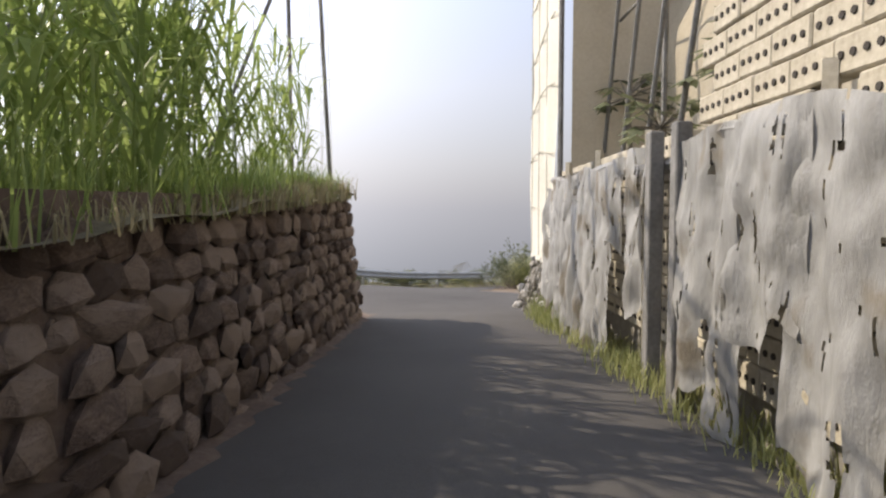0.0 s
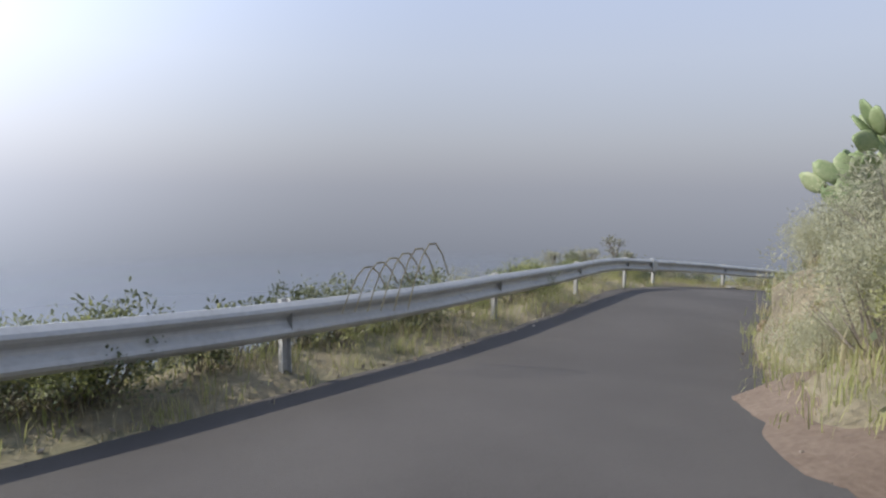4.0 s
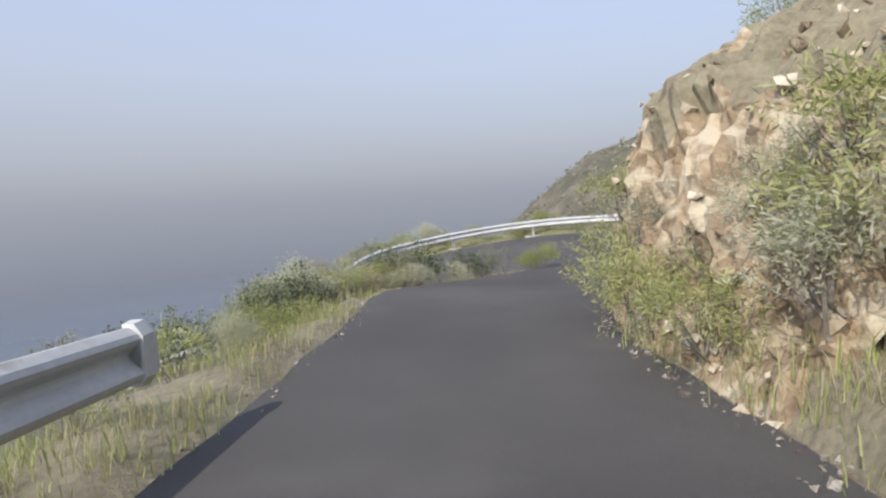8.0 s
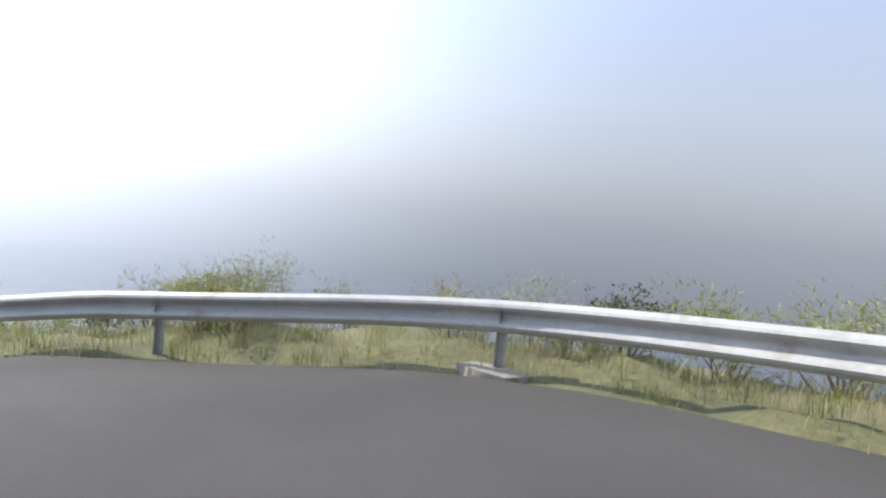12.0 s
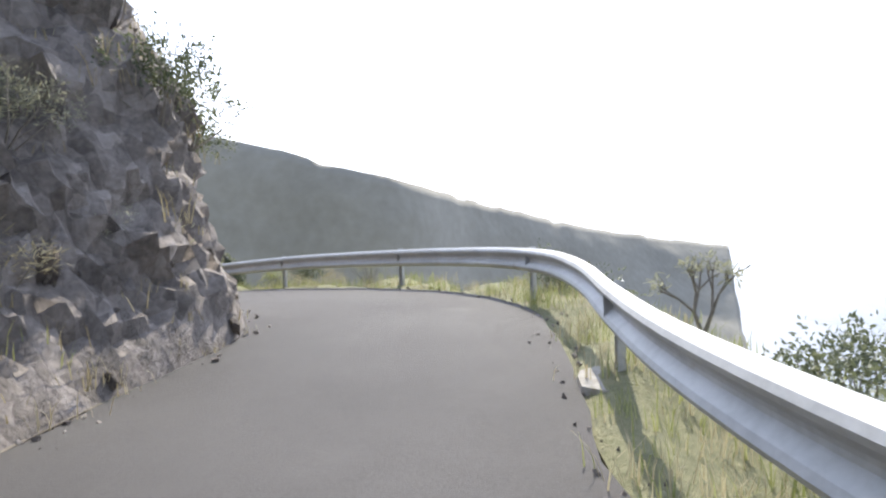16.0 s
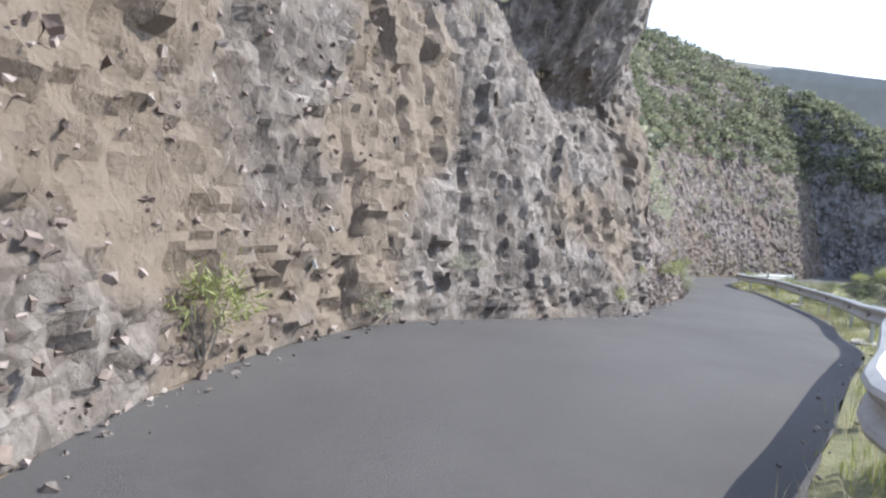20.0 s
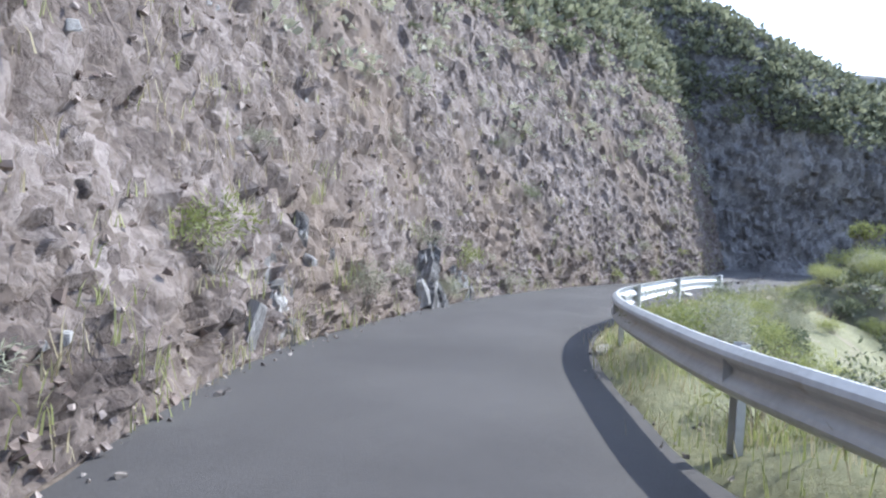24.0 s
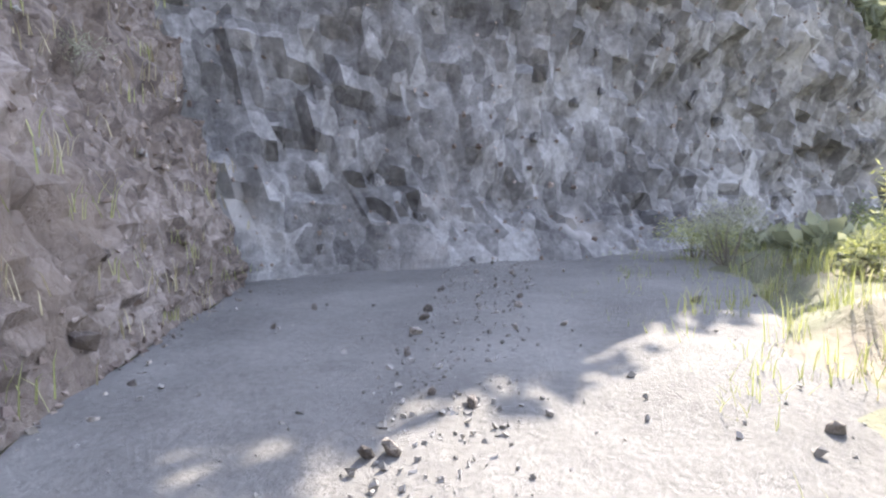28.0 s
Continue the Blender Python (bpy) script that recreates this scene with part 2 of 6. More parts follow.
ROCK_NOSE = material("weathered_basalt", [(0.11, 0.095, 0.08), (0.22, 0.19, 0.165), (0.36, 0.32, 0.285)], scale=1.0, fine=12, bump=1.0, bump_scale=9, spots=((0.24, 0.19, 0.14), 0.42, 0.3), blocks=(7.0, 0.7, 0.24))
ROCK_LOOSE = material("loose_rock", [(0.09, 0.075, 0.065), (0.21, 0.18, 0.155), (0.38, 0.34, 0.30)], scale=2.5, fine=20, bump=0.8, bump_scale=14, per_object=0.5)
WALL_STONE = material("wall_stone", [(0.10, 0.068, 0.05), (0.185, 0.13, 0.097), (0.29, 0.22, 0.17)], scale=2.5, fine=20, bump=0.8, bump_scale=16, per_object=0.7)
# haze over the headland put into its pale, low-contrast base colours
HEADLAND = material("haze_tinted_headland", [(0.25, 0.235, 0.19), (0.305, 0.288, 0.235), (0.36, 0.34, 0.285)], scale=0.012, fine=0.2, bump=0.3, bump_scale=0.1)
FAR_HILL = material("far_shrub_hill", [(0.05, 0.044, 0.028), (0.125, 0.107, 0.070), (0.24, 0.205, 0.15)], scale=0.22, fine=2.2, bump=1.0, bump_scale=0.7, spots=((0.085, 0.08, 0.048), 0.44, 0.16))
STEEL = material("galvanised_steel", [(0.42, 0.42, 0.40), (0.52, 0.52, 0.50), (0.60, 0.60, 0.575)], scale=1.5, fine=18, rough=0.6, metal=0.15, bump=0.08, spots=((0.36, 0.32, 0.27), 0.3, 2.0))
CONCRETE = material("concrete", [(0.24, 0.23, 0.21), (0.36, 0.345, 0.32), (0.46, 0.45, 0.42)], scale=2, fine=20, bump=0.4)
PALE_CONCRETE = material("pale_weathered_concrete", [(0.25, 0.225, 0.19), (0.35, 0.325, 0.28), (0.46, 0.435, 0.385)], scale=3, fine=22, bump=0.5, spots=((0.22, 0.19, 0.15), 0.36, 3.0))
LEAF_GREEN = material("shrub_leaf", [(0.085, 0.10, 0.055), (0.145, 0.165, 0.088), (0.235, 0.25, 0.145)], scale=3, rough=0.6, bump=0, translucent=0.35, per_object=0.3, island=0.35)
LEAF_GREY = material("grey_shrub_leaf", [(0.22, 0.22, 0.15), (0.33, 0.33, 0.23), (0.45, 0.445, 0.325)], scale=3, rough=0.75, bump=0, translucent=0.4, per_object=0.35, island=0.3)
LEAF_BROOM = material("pale_broom_twig", [(0.36, 0.36, 0.235), (0.50, 0.495, 0.34), (0.62, 0.61, 0.45)], scale=3, rough=0.8, bump=0, translucent=0.5, per_object=0.3, island=0.3)
# scrub green lightened to put the haze over far slopes into its colour
SCRUB_LEAF = material("haze_lightened_scrub_leaf", [(0.13, 0.14, 0.085), (0.22, 0.235, 0.145), (0.36, 0.37, 0.24)], scale=0.5, rough=0.7, bump=0, translucent=0.35, island=0.45)
LEAF_DRY = material("dry_grass_blade", [(0.26, 0.215, 0.12), (0.38, 0.33, 0.20), (0.48, 0.43, 0.28)], scale=3, rough=0.8, bump=0, translucent=0.35, per_object=0.3, island=0.35)
LEAF_YELLOW = material("yellow_green_blade", [(0.20, 0.225, 0.075), (0.31, 0.33, 0.12), (0.42, 0.42, 0.19)], scale=3, rough=0.7, bump=0, translucent=0.4, per_object=0.3, island=0.35)
REED = material("bright_reed_leaf", [(0.21, 0.28, 0.08), (0.33, 0.42, 0.13), (0.46, 0.54, 0.22)], scale=2, rough=0.5, bump=0, translucent=0.5, per_object=0.3, island=0.35)
CACTUS = material("cactus_pad", [(0.13, 0.19, 0.08), (0.22, 0.28, 0.13), (0.32, 0.35, 0.20)], scale=4, rough=0.6, bump=0.2, per_object=0.3)
STEM = material("woody_stem", [(0.12, 0.10, 0.08), (0.20, 0.175, 0.14), (0.30, 0.27, 0.22)], scale=6, rough=0.9, bump=0.4)
CANVAS = material("white_canvas", [(0.66, 0.63, 0.53), (0.74, 0.715, 0.62), (0.80, 0.78, 0.70)], scale=0.8, fine=14, rough=0.75, bump=0.12, bump_scale=6, translucent=0.25)
NET = material("tan_shade_net", [(0.50, 0.43, 0.32), (0.58, 0.51, 0.39), (0.66, 0.59, 0.47)], scale=1.0, fine=20, rough=0.8, bump=0.1, translucent=0.45)
SHEET = material("torn_plastic_sheet", [(0.20, 0.195, 0.18), (0.36, 0.355, 0.34), (0.54, 0.535, 0.515)], scale=1.8, fine=9, rough=0.45, bump=0.7, bump_scale=5, translucent=0.25, stretch=(1, 1, 0.35), spots=((0.24, 0.21, 0.165), 0.40, 1.7))
POLE = material("weathered_pole", [(0.10, 0.095, 0.09), (0.17, 0.165, 0.155), (0.26, 0.25, 0.24)], scale=3, rough=0.7, bump=0.2)
BLOCK = material("cream_lattice_block", [(0.33, 0.29, 0.22), (0.44, 0.395, 0.31), (0.54, 0.495, 0.40)], scale=3, fine=25, bump=0.3)
# near-black discs on lattice blocks: shade inside the openings put into colour
HOLE_SHADE = material("hole_shade", [(0.03, 0.025, 0.02), (0.05, 0.042, 0.035)], scale=3, bump=0)
SEAM = material("canvas_seam", [(0.40, 0.37, 0.30), (0.50, 0.47, 0.39)], scale=3, bump=0)
FLOWER = material("yellow_flower", [(0.75, 0.66, 0.02), (0.85, 0.78, 0.05)], scale=3, bump=0)
WATER = material("haze_fade_sea", [(0.10, 0.125, 0.16), (0.13, 0.155, 0.19)], scale=0.002, fine=0.05, rough=0.45, bump=0.15, bump_scale=0.08)

# haze put into the sea sheet itself: it turns transparent with distance
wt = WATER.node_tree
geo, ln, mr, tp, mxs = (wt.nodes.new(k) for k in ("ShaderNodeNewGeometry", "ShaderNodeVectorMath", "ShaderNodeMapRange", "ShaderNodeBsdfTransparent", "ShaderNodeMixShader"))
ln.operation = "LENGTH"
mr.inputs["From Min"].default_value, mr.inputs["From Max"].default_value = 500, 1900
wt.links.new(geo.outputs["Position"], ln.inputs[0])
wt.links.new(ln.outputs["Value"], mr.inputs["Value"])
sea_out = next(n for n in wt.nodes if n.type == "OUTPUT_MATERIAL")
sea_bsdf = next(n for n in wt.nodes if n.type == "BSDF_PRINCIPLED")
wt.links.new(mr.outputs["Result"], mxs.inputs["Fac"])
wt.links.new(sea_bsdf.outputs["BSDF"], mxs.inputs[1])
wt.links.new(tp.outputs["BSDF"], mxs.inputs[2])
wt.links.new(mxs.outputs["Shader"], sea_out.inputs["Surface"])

# ---- mesh helpers ----
def mesh_of(name, verts, faces, mat, smooth=False):
    me = bpy.data.meshes.new(name)
    me.from_pydata([tuple(v) for v in verts], [], [tuple(f) for f in faces])
    me.materials.append(mat)
    if smooth:
        me.shade_smooth()
    me.update()
    return me


def put(name, verts, faces, mat, parent=None, smooth=False, label=""):
    ob = new(name, mesh_of(name, verts, faces, mat, smooth))
    if parent:
        ob.parent = parent
    if label:
        ob["label"] = label
    return ob


def part(name, bm, mat, parent, label=""):
    me = bpy.data.meshes.new(name)
    bm.to_mesh(me)
    bm.free()
    me.materials.append(mat)
    ob = new(name, me)
    ob.parent = parent
    if label:
        ob["label"] = label
    return ob


def thing(name, label, category, group="", at=(0, 0, 0)):
    ob = new(name)
    ob.empty_display_size = 0.2
    ob.location = at
    return tagged(ob, label, category, group)


def smooth_line(points, step):
    """Catmull-Rom through the points, resampled at even steps."""
    p = np.array(points, float)
    ext = np.vstack([2 * p[0] - p[1], p, 2 * p[-1] - p[-2]])
    out = []
    for i in range(1, len(ext) - 2):
        for u in np.linspace(0, 1, 12, endpoint=False):
            a, b, c, d = ext[i - 1], ext[i], ext[i + 1], ext[i + 2]
            out.append(0.5 * (2 * b + (c - a) * u + (2 * a - 5 * b + 4 * c - d) * u * u + (3 * b - a - 3 * c + d) * u ** 3))
    out.append(p[-1])
    out = np.array(out)
    s = np.r_[0, np.cumsum(np.linalg.norm(np.diff(out, axis=0), axis=1))]
    n = max(2, int(round(s[-1] / step)) + 1)
    q = np.linspace(0, s[-1], n)
    return np.stack([np.interp(q, s, out[:, k]) for k in range(out.shape[1])], 1)


def resample(line, n):
    s = np.r_[0, np.cumsum(np.linalg.norm(np.diff(line[:, :3], axis=0), axis=1))]
    q = np.linspace(0, s[-1], n)
    return np.stack([np.interp(q, s, line[:, k]) for k in range(line.shape[1])], 1)


def left_of(line):
    """Unit vectors to the left of a line, in plan."""
    t = np.gradient(line[:, :2], axis=0)
    t /= np.linalg.norm(t, axis=1)[:, None] + 1e-9
    return np.stack([-t[:, 1], t[:, 0], np.zeros(len(t))], 1)


def grid_faces(nu, nv):
    i, j = np.meshgrid(np.arange(nu - 1), np.arange(nv - 1), indexing="ij")
    a = (i * nv + j).ravel()
    return np.stack([a, a + nv, a + nv + 1, a + 1], 1)


def facets(v, tilt):
    """One size of broken rock: each cell stands at its own height and leans its own way."""
    _, near = noise.voronoi(v)
    c = near[0] * 37.1
    lean = Vector((noise.cell(c + Vector((9.1, 0, 0))), noise.cell(c + Vector((0, 7.3, 0))), noise.cell(c + Vector((0, 0, 5.7)))))
    return 0.5 * noise.cell(c) + tilt * lean.dot(v - near[0])


def warped(v, size):
    """A place pushed about by noise, so that no two breaks in the rock are alike."""
    return v + noise.noise_vector(v * (0.8 / size)) * (0.45 * size) + noise.noise_vector(v * (2.7 / size)) * (0.16 * size)


def rocky(p, size):
    """Relief of broken rock at a place, in facets of three sizes with rough skin."""
    v = Vector(p)
    w = warped(v, size)
    return 0.8 * facets(w * (0.6 / size), 1.0) + 0.5 * facets(w * (1.6 / size), 0.9) + 0.34 * facets(w * (3.8 / size), 0.8) + 0.6 * noise.fractal(v * 0.45, 0.8, 2.1, 3) + 0.3 * noise.fractal(v * (2.2 / size), 0.7, 2.1, 3)


def columns(p, size):
    """Relief of upright, broken and leaning columns with rubble between them."""
    v = Vector(p)
    w = warped(v, size)
    w = Vector((w[0] + 0.22 * w[2], w[1], w[2] * 0.38))
    smooth_part = 0.5 + 0.5 * noise.noise(v * 0.35)
    return (0.45 + 0.6 * smooth_part) * facets(w * (0.85 / size), 1.0) + 0.34 * facets(w * (2.2 / size), 0.9) + 0.34 * facets(w * (4.6 / size), 0.8) + 0.9 * noise.fractal(v * 0.4, 0.8, 2.1, 3) + 0.35 * noise.fractal(v * (2.0 / size), 0.7, 2.1, 3)


def earthy(p, size):
    v = Vector(p)
    return noise.fractal(v / size, 0.9, 2.1, 4) * 0.6


def surface(rows, mat, name, relief=None, amount=0.0, size=1.0, keep_first=2, smooth=False, label="", kind="structure", category="terrain"):
    """A sheet through rows of equal length, roughened along its normals; returns the object and its points as a grid."""
    g = np.array(rows)
    nu, nv = g.shape[:2]
    du, dv = np.gradient(g, axis=0), np.gradient(g, axis=1)
    nrm = np.cross(du, dv)
    nrm /= np.linalg.norm(nrm, axis=2)[..., None] + 1e-9
    if relief and amount:
        fade = np.ones(nv)
        fade[:keep_first] = np.linspace(0, 0.6, keep_first)
        fade[-4:] = np.linspace(0.6, 0, 4)
        out = g.copy()
        for a in range(nu):
            for b in range(nv):
                f = fade[b] * amount
                if f:
                    out[a, b] += nrm[a, b] * (relief(g[a, b], size) * f)
        g = out
    ob = put(name, g.reshape(-1, 3), grid_faces(nu, nv), mat, smooth=smooth)
    if smooth and relief in (rocky, columns):
        ob.data.set_sharp_from_angle(angle=radians(32))
    tagged(ob, label, category, kind=kind)
    return ob, g


def profile_rows(line, side, profiles, step):
    """Rows up a bank: profiles is a list of (how far along 0..1, [(out, up), ...]); side +1 left of the line, -1 right."""
    nrm = left_of(line) * side
    us = np.array([p[0] for p in profiles])
    pts = np.array([p[1] for p in profiles], float)
    s = np.linspace(0, 1, len(line))
    rows = []
    for k in range(len(line)):
        pr = np.stack([[np.interp(s[k], us, pts[:, j, c]) for c in (0, 1)] for j in range(pts.shape[1])])
        arc = np.r_[0, np.cumsum(np.linalg.norm(np.diff(pr, axis=0), axis=1))]
        n = profile_rows.count
        q = np.linspace(0, 1, n) ** profile_rows.bend * arc[-1]
        o, u = np.interp(q, arc, pr[:, 0]), np.interp(q, arc, pr[:, 1])
        rows.append(line[k] + nrm[k] * o[:, None] + np.array([0, 0, 1.0]) * u[:, None])
    return rows


profile_rows.count, profile_rows.bend = 30, 1.0


def between_rows(low, high, n, shape, count, bend=1.0):
    """Rows from one line to another; shape: [(share of the way out, share of the height), ...]."""
    a, b = resample(low, count), resample(high, count)
    q = np.linspace(0, 1, n) ** bend
    stops = shape if isinstance(shape, dict) else {0.0: shape, 1.0: shape}
    keys = sorted(stops)
    rows = []
    for k in range(count):
        u0 = k / (count - 1)
        i = max(0, min(len(keys) - 2, sum(1 for x in keys if x <= u0) - 1))
        w = (u0 - keys[i]) / (keys[i + 1] - keys[i])
        sh = np.array(stops[keys[i]], float) * (1 - w) + np.array(stops[keys[i + 1]], float) * w
        arc = np.r_[0, np.cumsum(np.linalg.norm(np.diff(sh, axis=0), axis=1))]
        arc /= arc[-1]
        o, u = np.interp(q, arc, sh[:, 0]), np.interp(q, arc, sh[:, 1])
        d = b[k] - a[k]
        rows.append(a[k] + np.stack([d[0] * o, d[1] * o, d[2] * u], 1))
    return rows


# ---- the plan: edges of the road ----
UP_LEFT = [(-1.35, -14, 0.35), (-1.35, -6, 0.2), (-1.35, 4, -0.15), (-1.4, 9.9, -0.55), (-2.6, 12, -0.8), (-4.6, 14.7, -1.0), (-6.0, 17.4, -1.1), (-6.3, 19.6, -1.2), (-5.9, 22.0, -1.42), (-5.1, 24.0, -1.6), (-3.7, 25.5, -1.93), (-1.6, 27.1, -2.22), (0.9, 28.9, -2.42), (3.1, 30.5, -2.56), (5.5, 32.6, -2.74), (8.4, 35.4, -3.05), (12.5, 37.4, -3.5), (17.2, 38.5, -4.05), (21.2, 39.2, -4.5), (26.9, 39.5, -4.95), (32.4, 40.2, -5.2), (36.4, 40.7, -5.4), (40.2, 39.6, -5.75), (42.3, 38.2, -5.85), (43.8, 37.4, -6.0)]
UP_RIGHT = [(1.75, -14, 0.35), (1.75, -6, 0.2), (1.75, 4, -0.15), (1.75, 9.9, -0.55), (2.3, 13.0, -0.85), (2.6, 16.8, -1.12), (2.0, 19.8, -1.42), (1.35, 22.0, -1.7), (1.8, 24.4, -1.95), (3.3, 26.4, -2.22), (5.1, 28.2, -2.5), (7.4, 30.2, -2.75), (10.8, 32.2, -3.1), (15, 34.2, -3.65), (19.6, 35.3, -4.2), (23, 35.6, -4.6), (26, 35.9, -4.85), (30, 36.6, -5.05), (33, 36.8, -5.25), (36.7, 36.1, -5.5), (39.4, 34.4, -5.65), (41.2, 33.2, -5.65), (43.4, 32.3, -5.62), (45.5, 32.0, -5.65), (47.5, 32.2, -5.7)]
BEND_OUT = [(47.5, 32.2, -5.7), (50.6, 32.4, -5.7), (53.2, 33.2, -5.65), (54.2, 35.0, -5.65), (54.0, 37.6, -5.72), (52.9, 40.2, -5.9), (51.0, 42.6, -6.18), (48.6, 44.2, -6.48), (45.9, 44.6, -6.8), (43.4, 45.0, -7.12)]
LOW_LEFT = [(43.8, 37.4, -6.0), (44.0, 38.9, -6.4), (42.4, 40.4, -6.8), (40.6, 41.5, -7.42), (38.7, 43.0, -7.92), (34.6, 45.4, -8.4), (29.6, 46.4, -8.85), (26.2, 46.9, -9.05), (22.5, 47.4, -9.2), (18.2, 48.4, -9.25), (15.4, 49.4, -9.15), (12.6, 48.4, -9.2), (9.2, 45.6, -9.6), (7.1, 43.5, -9.8), (5.2, 41.2, -9.9), (3.1, 38.2, -10.0), (1.1, 35.9, -10.1), (-1.2, 34.6, -10.2), (-4.2, 33.8, -10.5), (-7.4, 33.2, -10.75), (-11.1, 31.3, -11.1), (-17.4, 28.2, -11.6), (-23.2, 24.0, -12.0), (-26.6, 21.2, -12.2), (-29.5, 19.7, -12.4), (-33.0, 18.2, -12.65), (-38, 17.0, -12.9), (-43.9, 16.6, -13.15), (-48.9, 16.8, -13.4), (-52.5, 17.0, -13.5), (-57.5, 16.2, -13.55), (-62.5, 15.6, -13.6)]
LOW_RIGHT = [(43.4, 45.0, -7.15), (41.6, 45.5, -7.5), (39.5, 46.3, -7.9), (36.5, 47.9, -8.3), (31.5, 50.2, -8.8), (28.3, 50.7, -9.0), (25.5, 50.8, -9.1), (22.3, 51.0, -9.2), (19.3, 51.7, -9.25), (17.4, 52.4, -9.2), (15, 52.9, -9.15), (12.5, 52.6, -9.2), (10, 51.2, -9.3), (7.6, 49.4, -9.45), (5.2, 47.2, -9.7), (3.0, 44.9, -9.9), (1.5, 42.4, -10.0), (0.7, 40.8, -10.05), (-0.5, 39.45, -10.2), (-2.8, 38.7, -10.3), (-5.8, 37.75, -10.55), (-8.7, 36.9, -10.75), (-11.2, 35.7, -11), (-17.1, 32.9, -11.5), (-24.5, 27.8, -11.95), (-27.5, 25.1, -12.2), (-31.0, 22.7, -12.45), (-34.9, 21.45, -12.7), (-40.6, 20.7, -12.95), (-44, 20.9, -13.15), (-47.6, 20.6, -13.3), (-51.7, 20.6, -13.45), (-57.5, 21.6, -13.55), (-63.5, 23.2, -13.65)]

up_left, up_right = smooth_line(UP_LEFT, 0.4), smooth_line(UP_RIGHT, 0.4)
low_left, low_right = smooth_line(LOW_LEFT, 0.4), smooth_line(LOW_RIGHT, 0.4)
bend_out = smooth_line(BEND_OUT, 0.3)


def ribbon(left, right, count, across, crown=0.03):
    a, b = resample(left, count), resample(right, count)
    rows = []
    for k in range(count):
        u = np.linspace(0, 1, across)[:, None]
        r = a[k] * (1 - u) + b[k] * u
        r[:, 2] += crown * np.sin(np.pi * u[:, 0]) + 0.012 * np.array([noise.noise(Vector(p) * 0.8) for p in r])
        # a ragged edge where the asphalt breaks off
        wob = 0.07 * noise.noise(Vector(r[0]) * 1.3), 0.07 * noise.noise(Vector(r[-1]) * 1.3)
        side = (b[k] - a[k]) / (np.linalg.norm(b[k] - a[k]) + 1e-6)
        r[0] += side * wob[0]
        r[-1] += side * wob[1]
        rows.append(r)
    return rows


# the asphalt: down the lane and along the cliff, round the bend, and back below
def between(line, a, b):
    """The stretch of a line between the points nearest to two places in plan."""
    ia = int(np.hypot(line[:, 0] - a[0], line[:, 1] - a[1]).argmin())
    ib = int(np.hypot(line[:, 0] - b[0], line[:, 1] - b[1]).argmin())
    return line[min(ia, ib):max(ia, ib) + 1]


def join(*lines):
    return np.vstack([l if k == 0 else l[1:] for k, l in enumerate(lines)])


road_rows = []
for la, lb, ra, rb, n in (((-1.35, -14), (-1.4, 9.9), (1.75, -14), (1.75, 9.9), 50), ((-1.4, 9.9), (-3.0, 24.2), (1.75, 9.9), (0.95, 22.2), 50), ((-3.0, 24.2), (36.4, 40.7), (0.95, 22.2), (36.7, 36.1), 120), ((36.4, 40.7), (43.8, 37.4), (36.7, 36.1), (47.5, 32.2), 36)):
    rr = ribbon(between(up_left, la, lb), between(up_right, ra, rb), n, 13)
    road_rows += rr if not road_rows else rr[1:]
hub = np.array([(43.8, 37.4, -6.0), (43.85, 37.6, -6.03), (43.9, 37.9, -6.1), (43.95, 38.3, -6.2), (44.0, 38.9, -6.4), (43.6, 39.5, -6.6), (42.4, 40.4, -6.8)])
road_rows += ribbon(hub, bend_out, 60, 13)[1:]
for la, lb, ra, rb, n in (((42.4, 40.4), (15.4, 49.4), (43.4, 45.0), (15, 52.9), 80), ((15.4, 49.4), (3.1, 38.2), (15, 52.9), (1.3, 42.0), 60), ((3.1, 38.2), (-7.4, 33.2), (1.3, 42.0), (-8.7, 36.9), 40), ((-7.4, 33.2), (-33.0, 18.2), (-8.7, 36.9), (-35, 21.9), 90), ((-33.0, 18.2), (-48.0, 16.8), (-35, 21.9), (-47.8, 20.6), 40)):
    road_rows += ribbon(between(low_left, la, lb), between(low_right, ra, rb), n, 13)[1:]
road, road_grid = surface(road_rows, ASPHALT, "road", smooth=True, label="narrow worn dark grey asphalt mountain road", category="road")
track_rows = ribbon(between(low_left, (-48.0, 16.8), (-62.5, 15.6)), between(low_right, (-47.8, 20.6), (-63.5, 23.2)), 80, 40, crown=0.05)
for k, r in enumerate(track_rows):
    u = np.linspace(0, 1, len(r))
    ruts = -0.05 * np.exp(-((u - 0.34) / 0.09) ** 2) - 0.05 * np.exp(-((u - 0.66) / 0.09) ** 2)
    r[:, 2] += ruts + np.array([0.03 * noise.noise(Vector(p) * 3) for p in r])
    r[:, 2] += 0.012
    if k == 0:
        r[:, 0] += np.array([0.5 + 0.9 * noise.noise(Vector((p[1] * 1.7, 3, 0))) for p in r])
dirt_track, track_grid = surface(track_rows, material("grey_dust_track", [(0.095, 0.089, 0.082), (0.145, 0.137, 0.126), (0.20, 0.19, 0.175)], scale=0.8, fine=18, bump=0.7, bump_scale=22), "dirt_track", smooth=True, label="grey dusty unpaved track with wheel ruts", category="road")

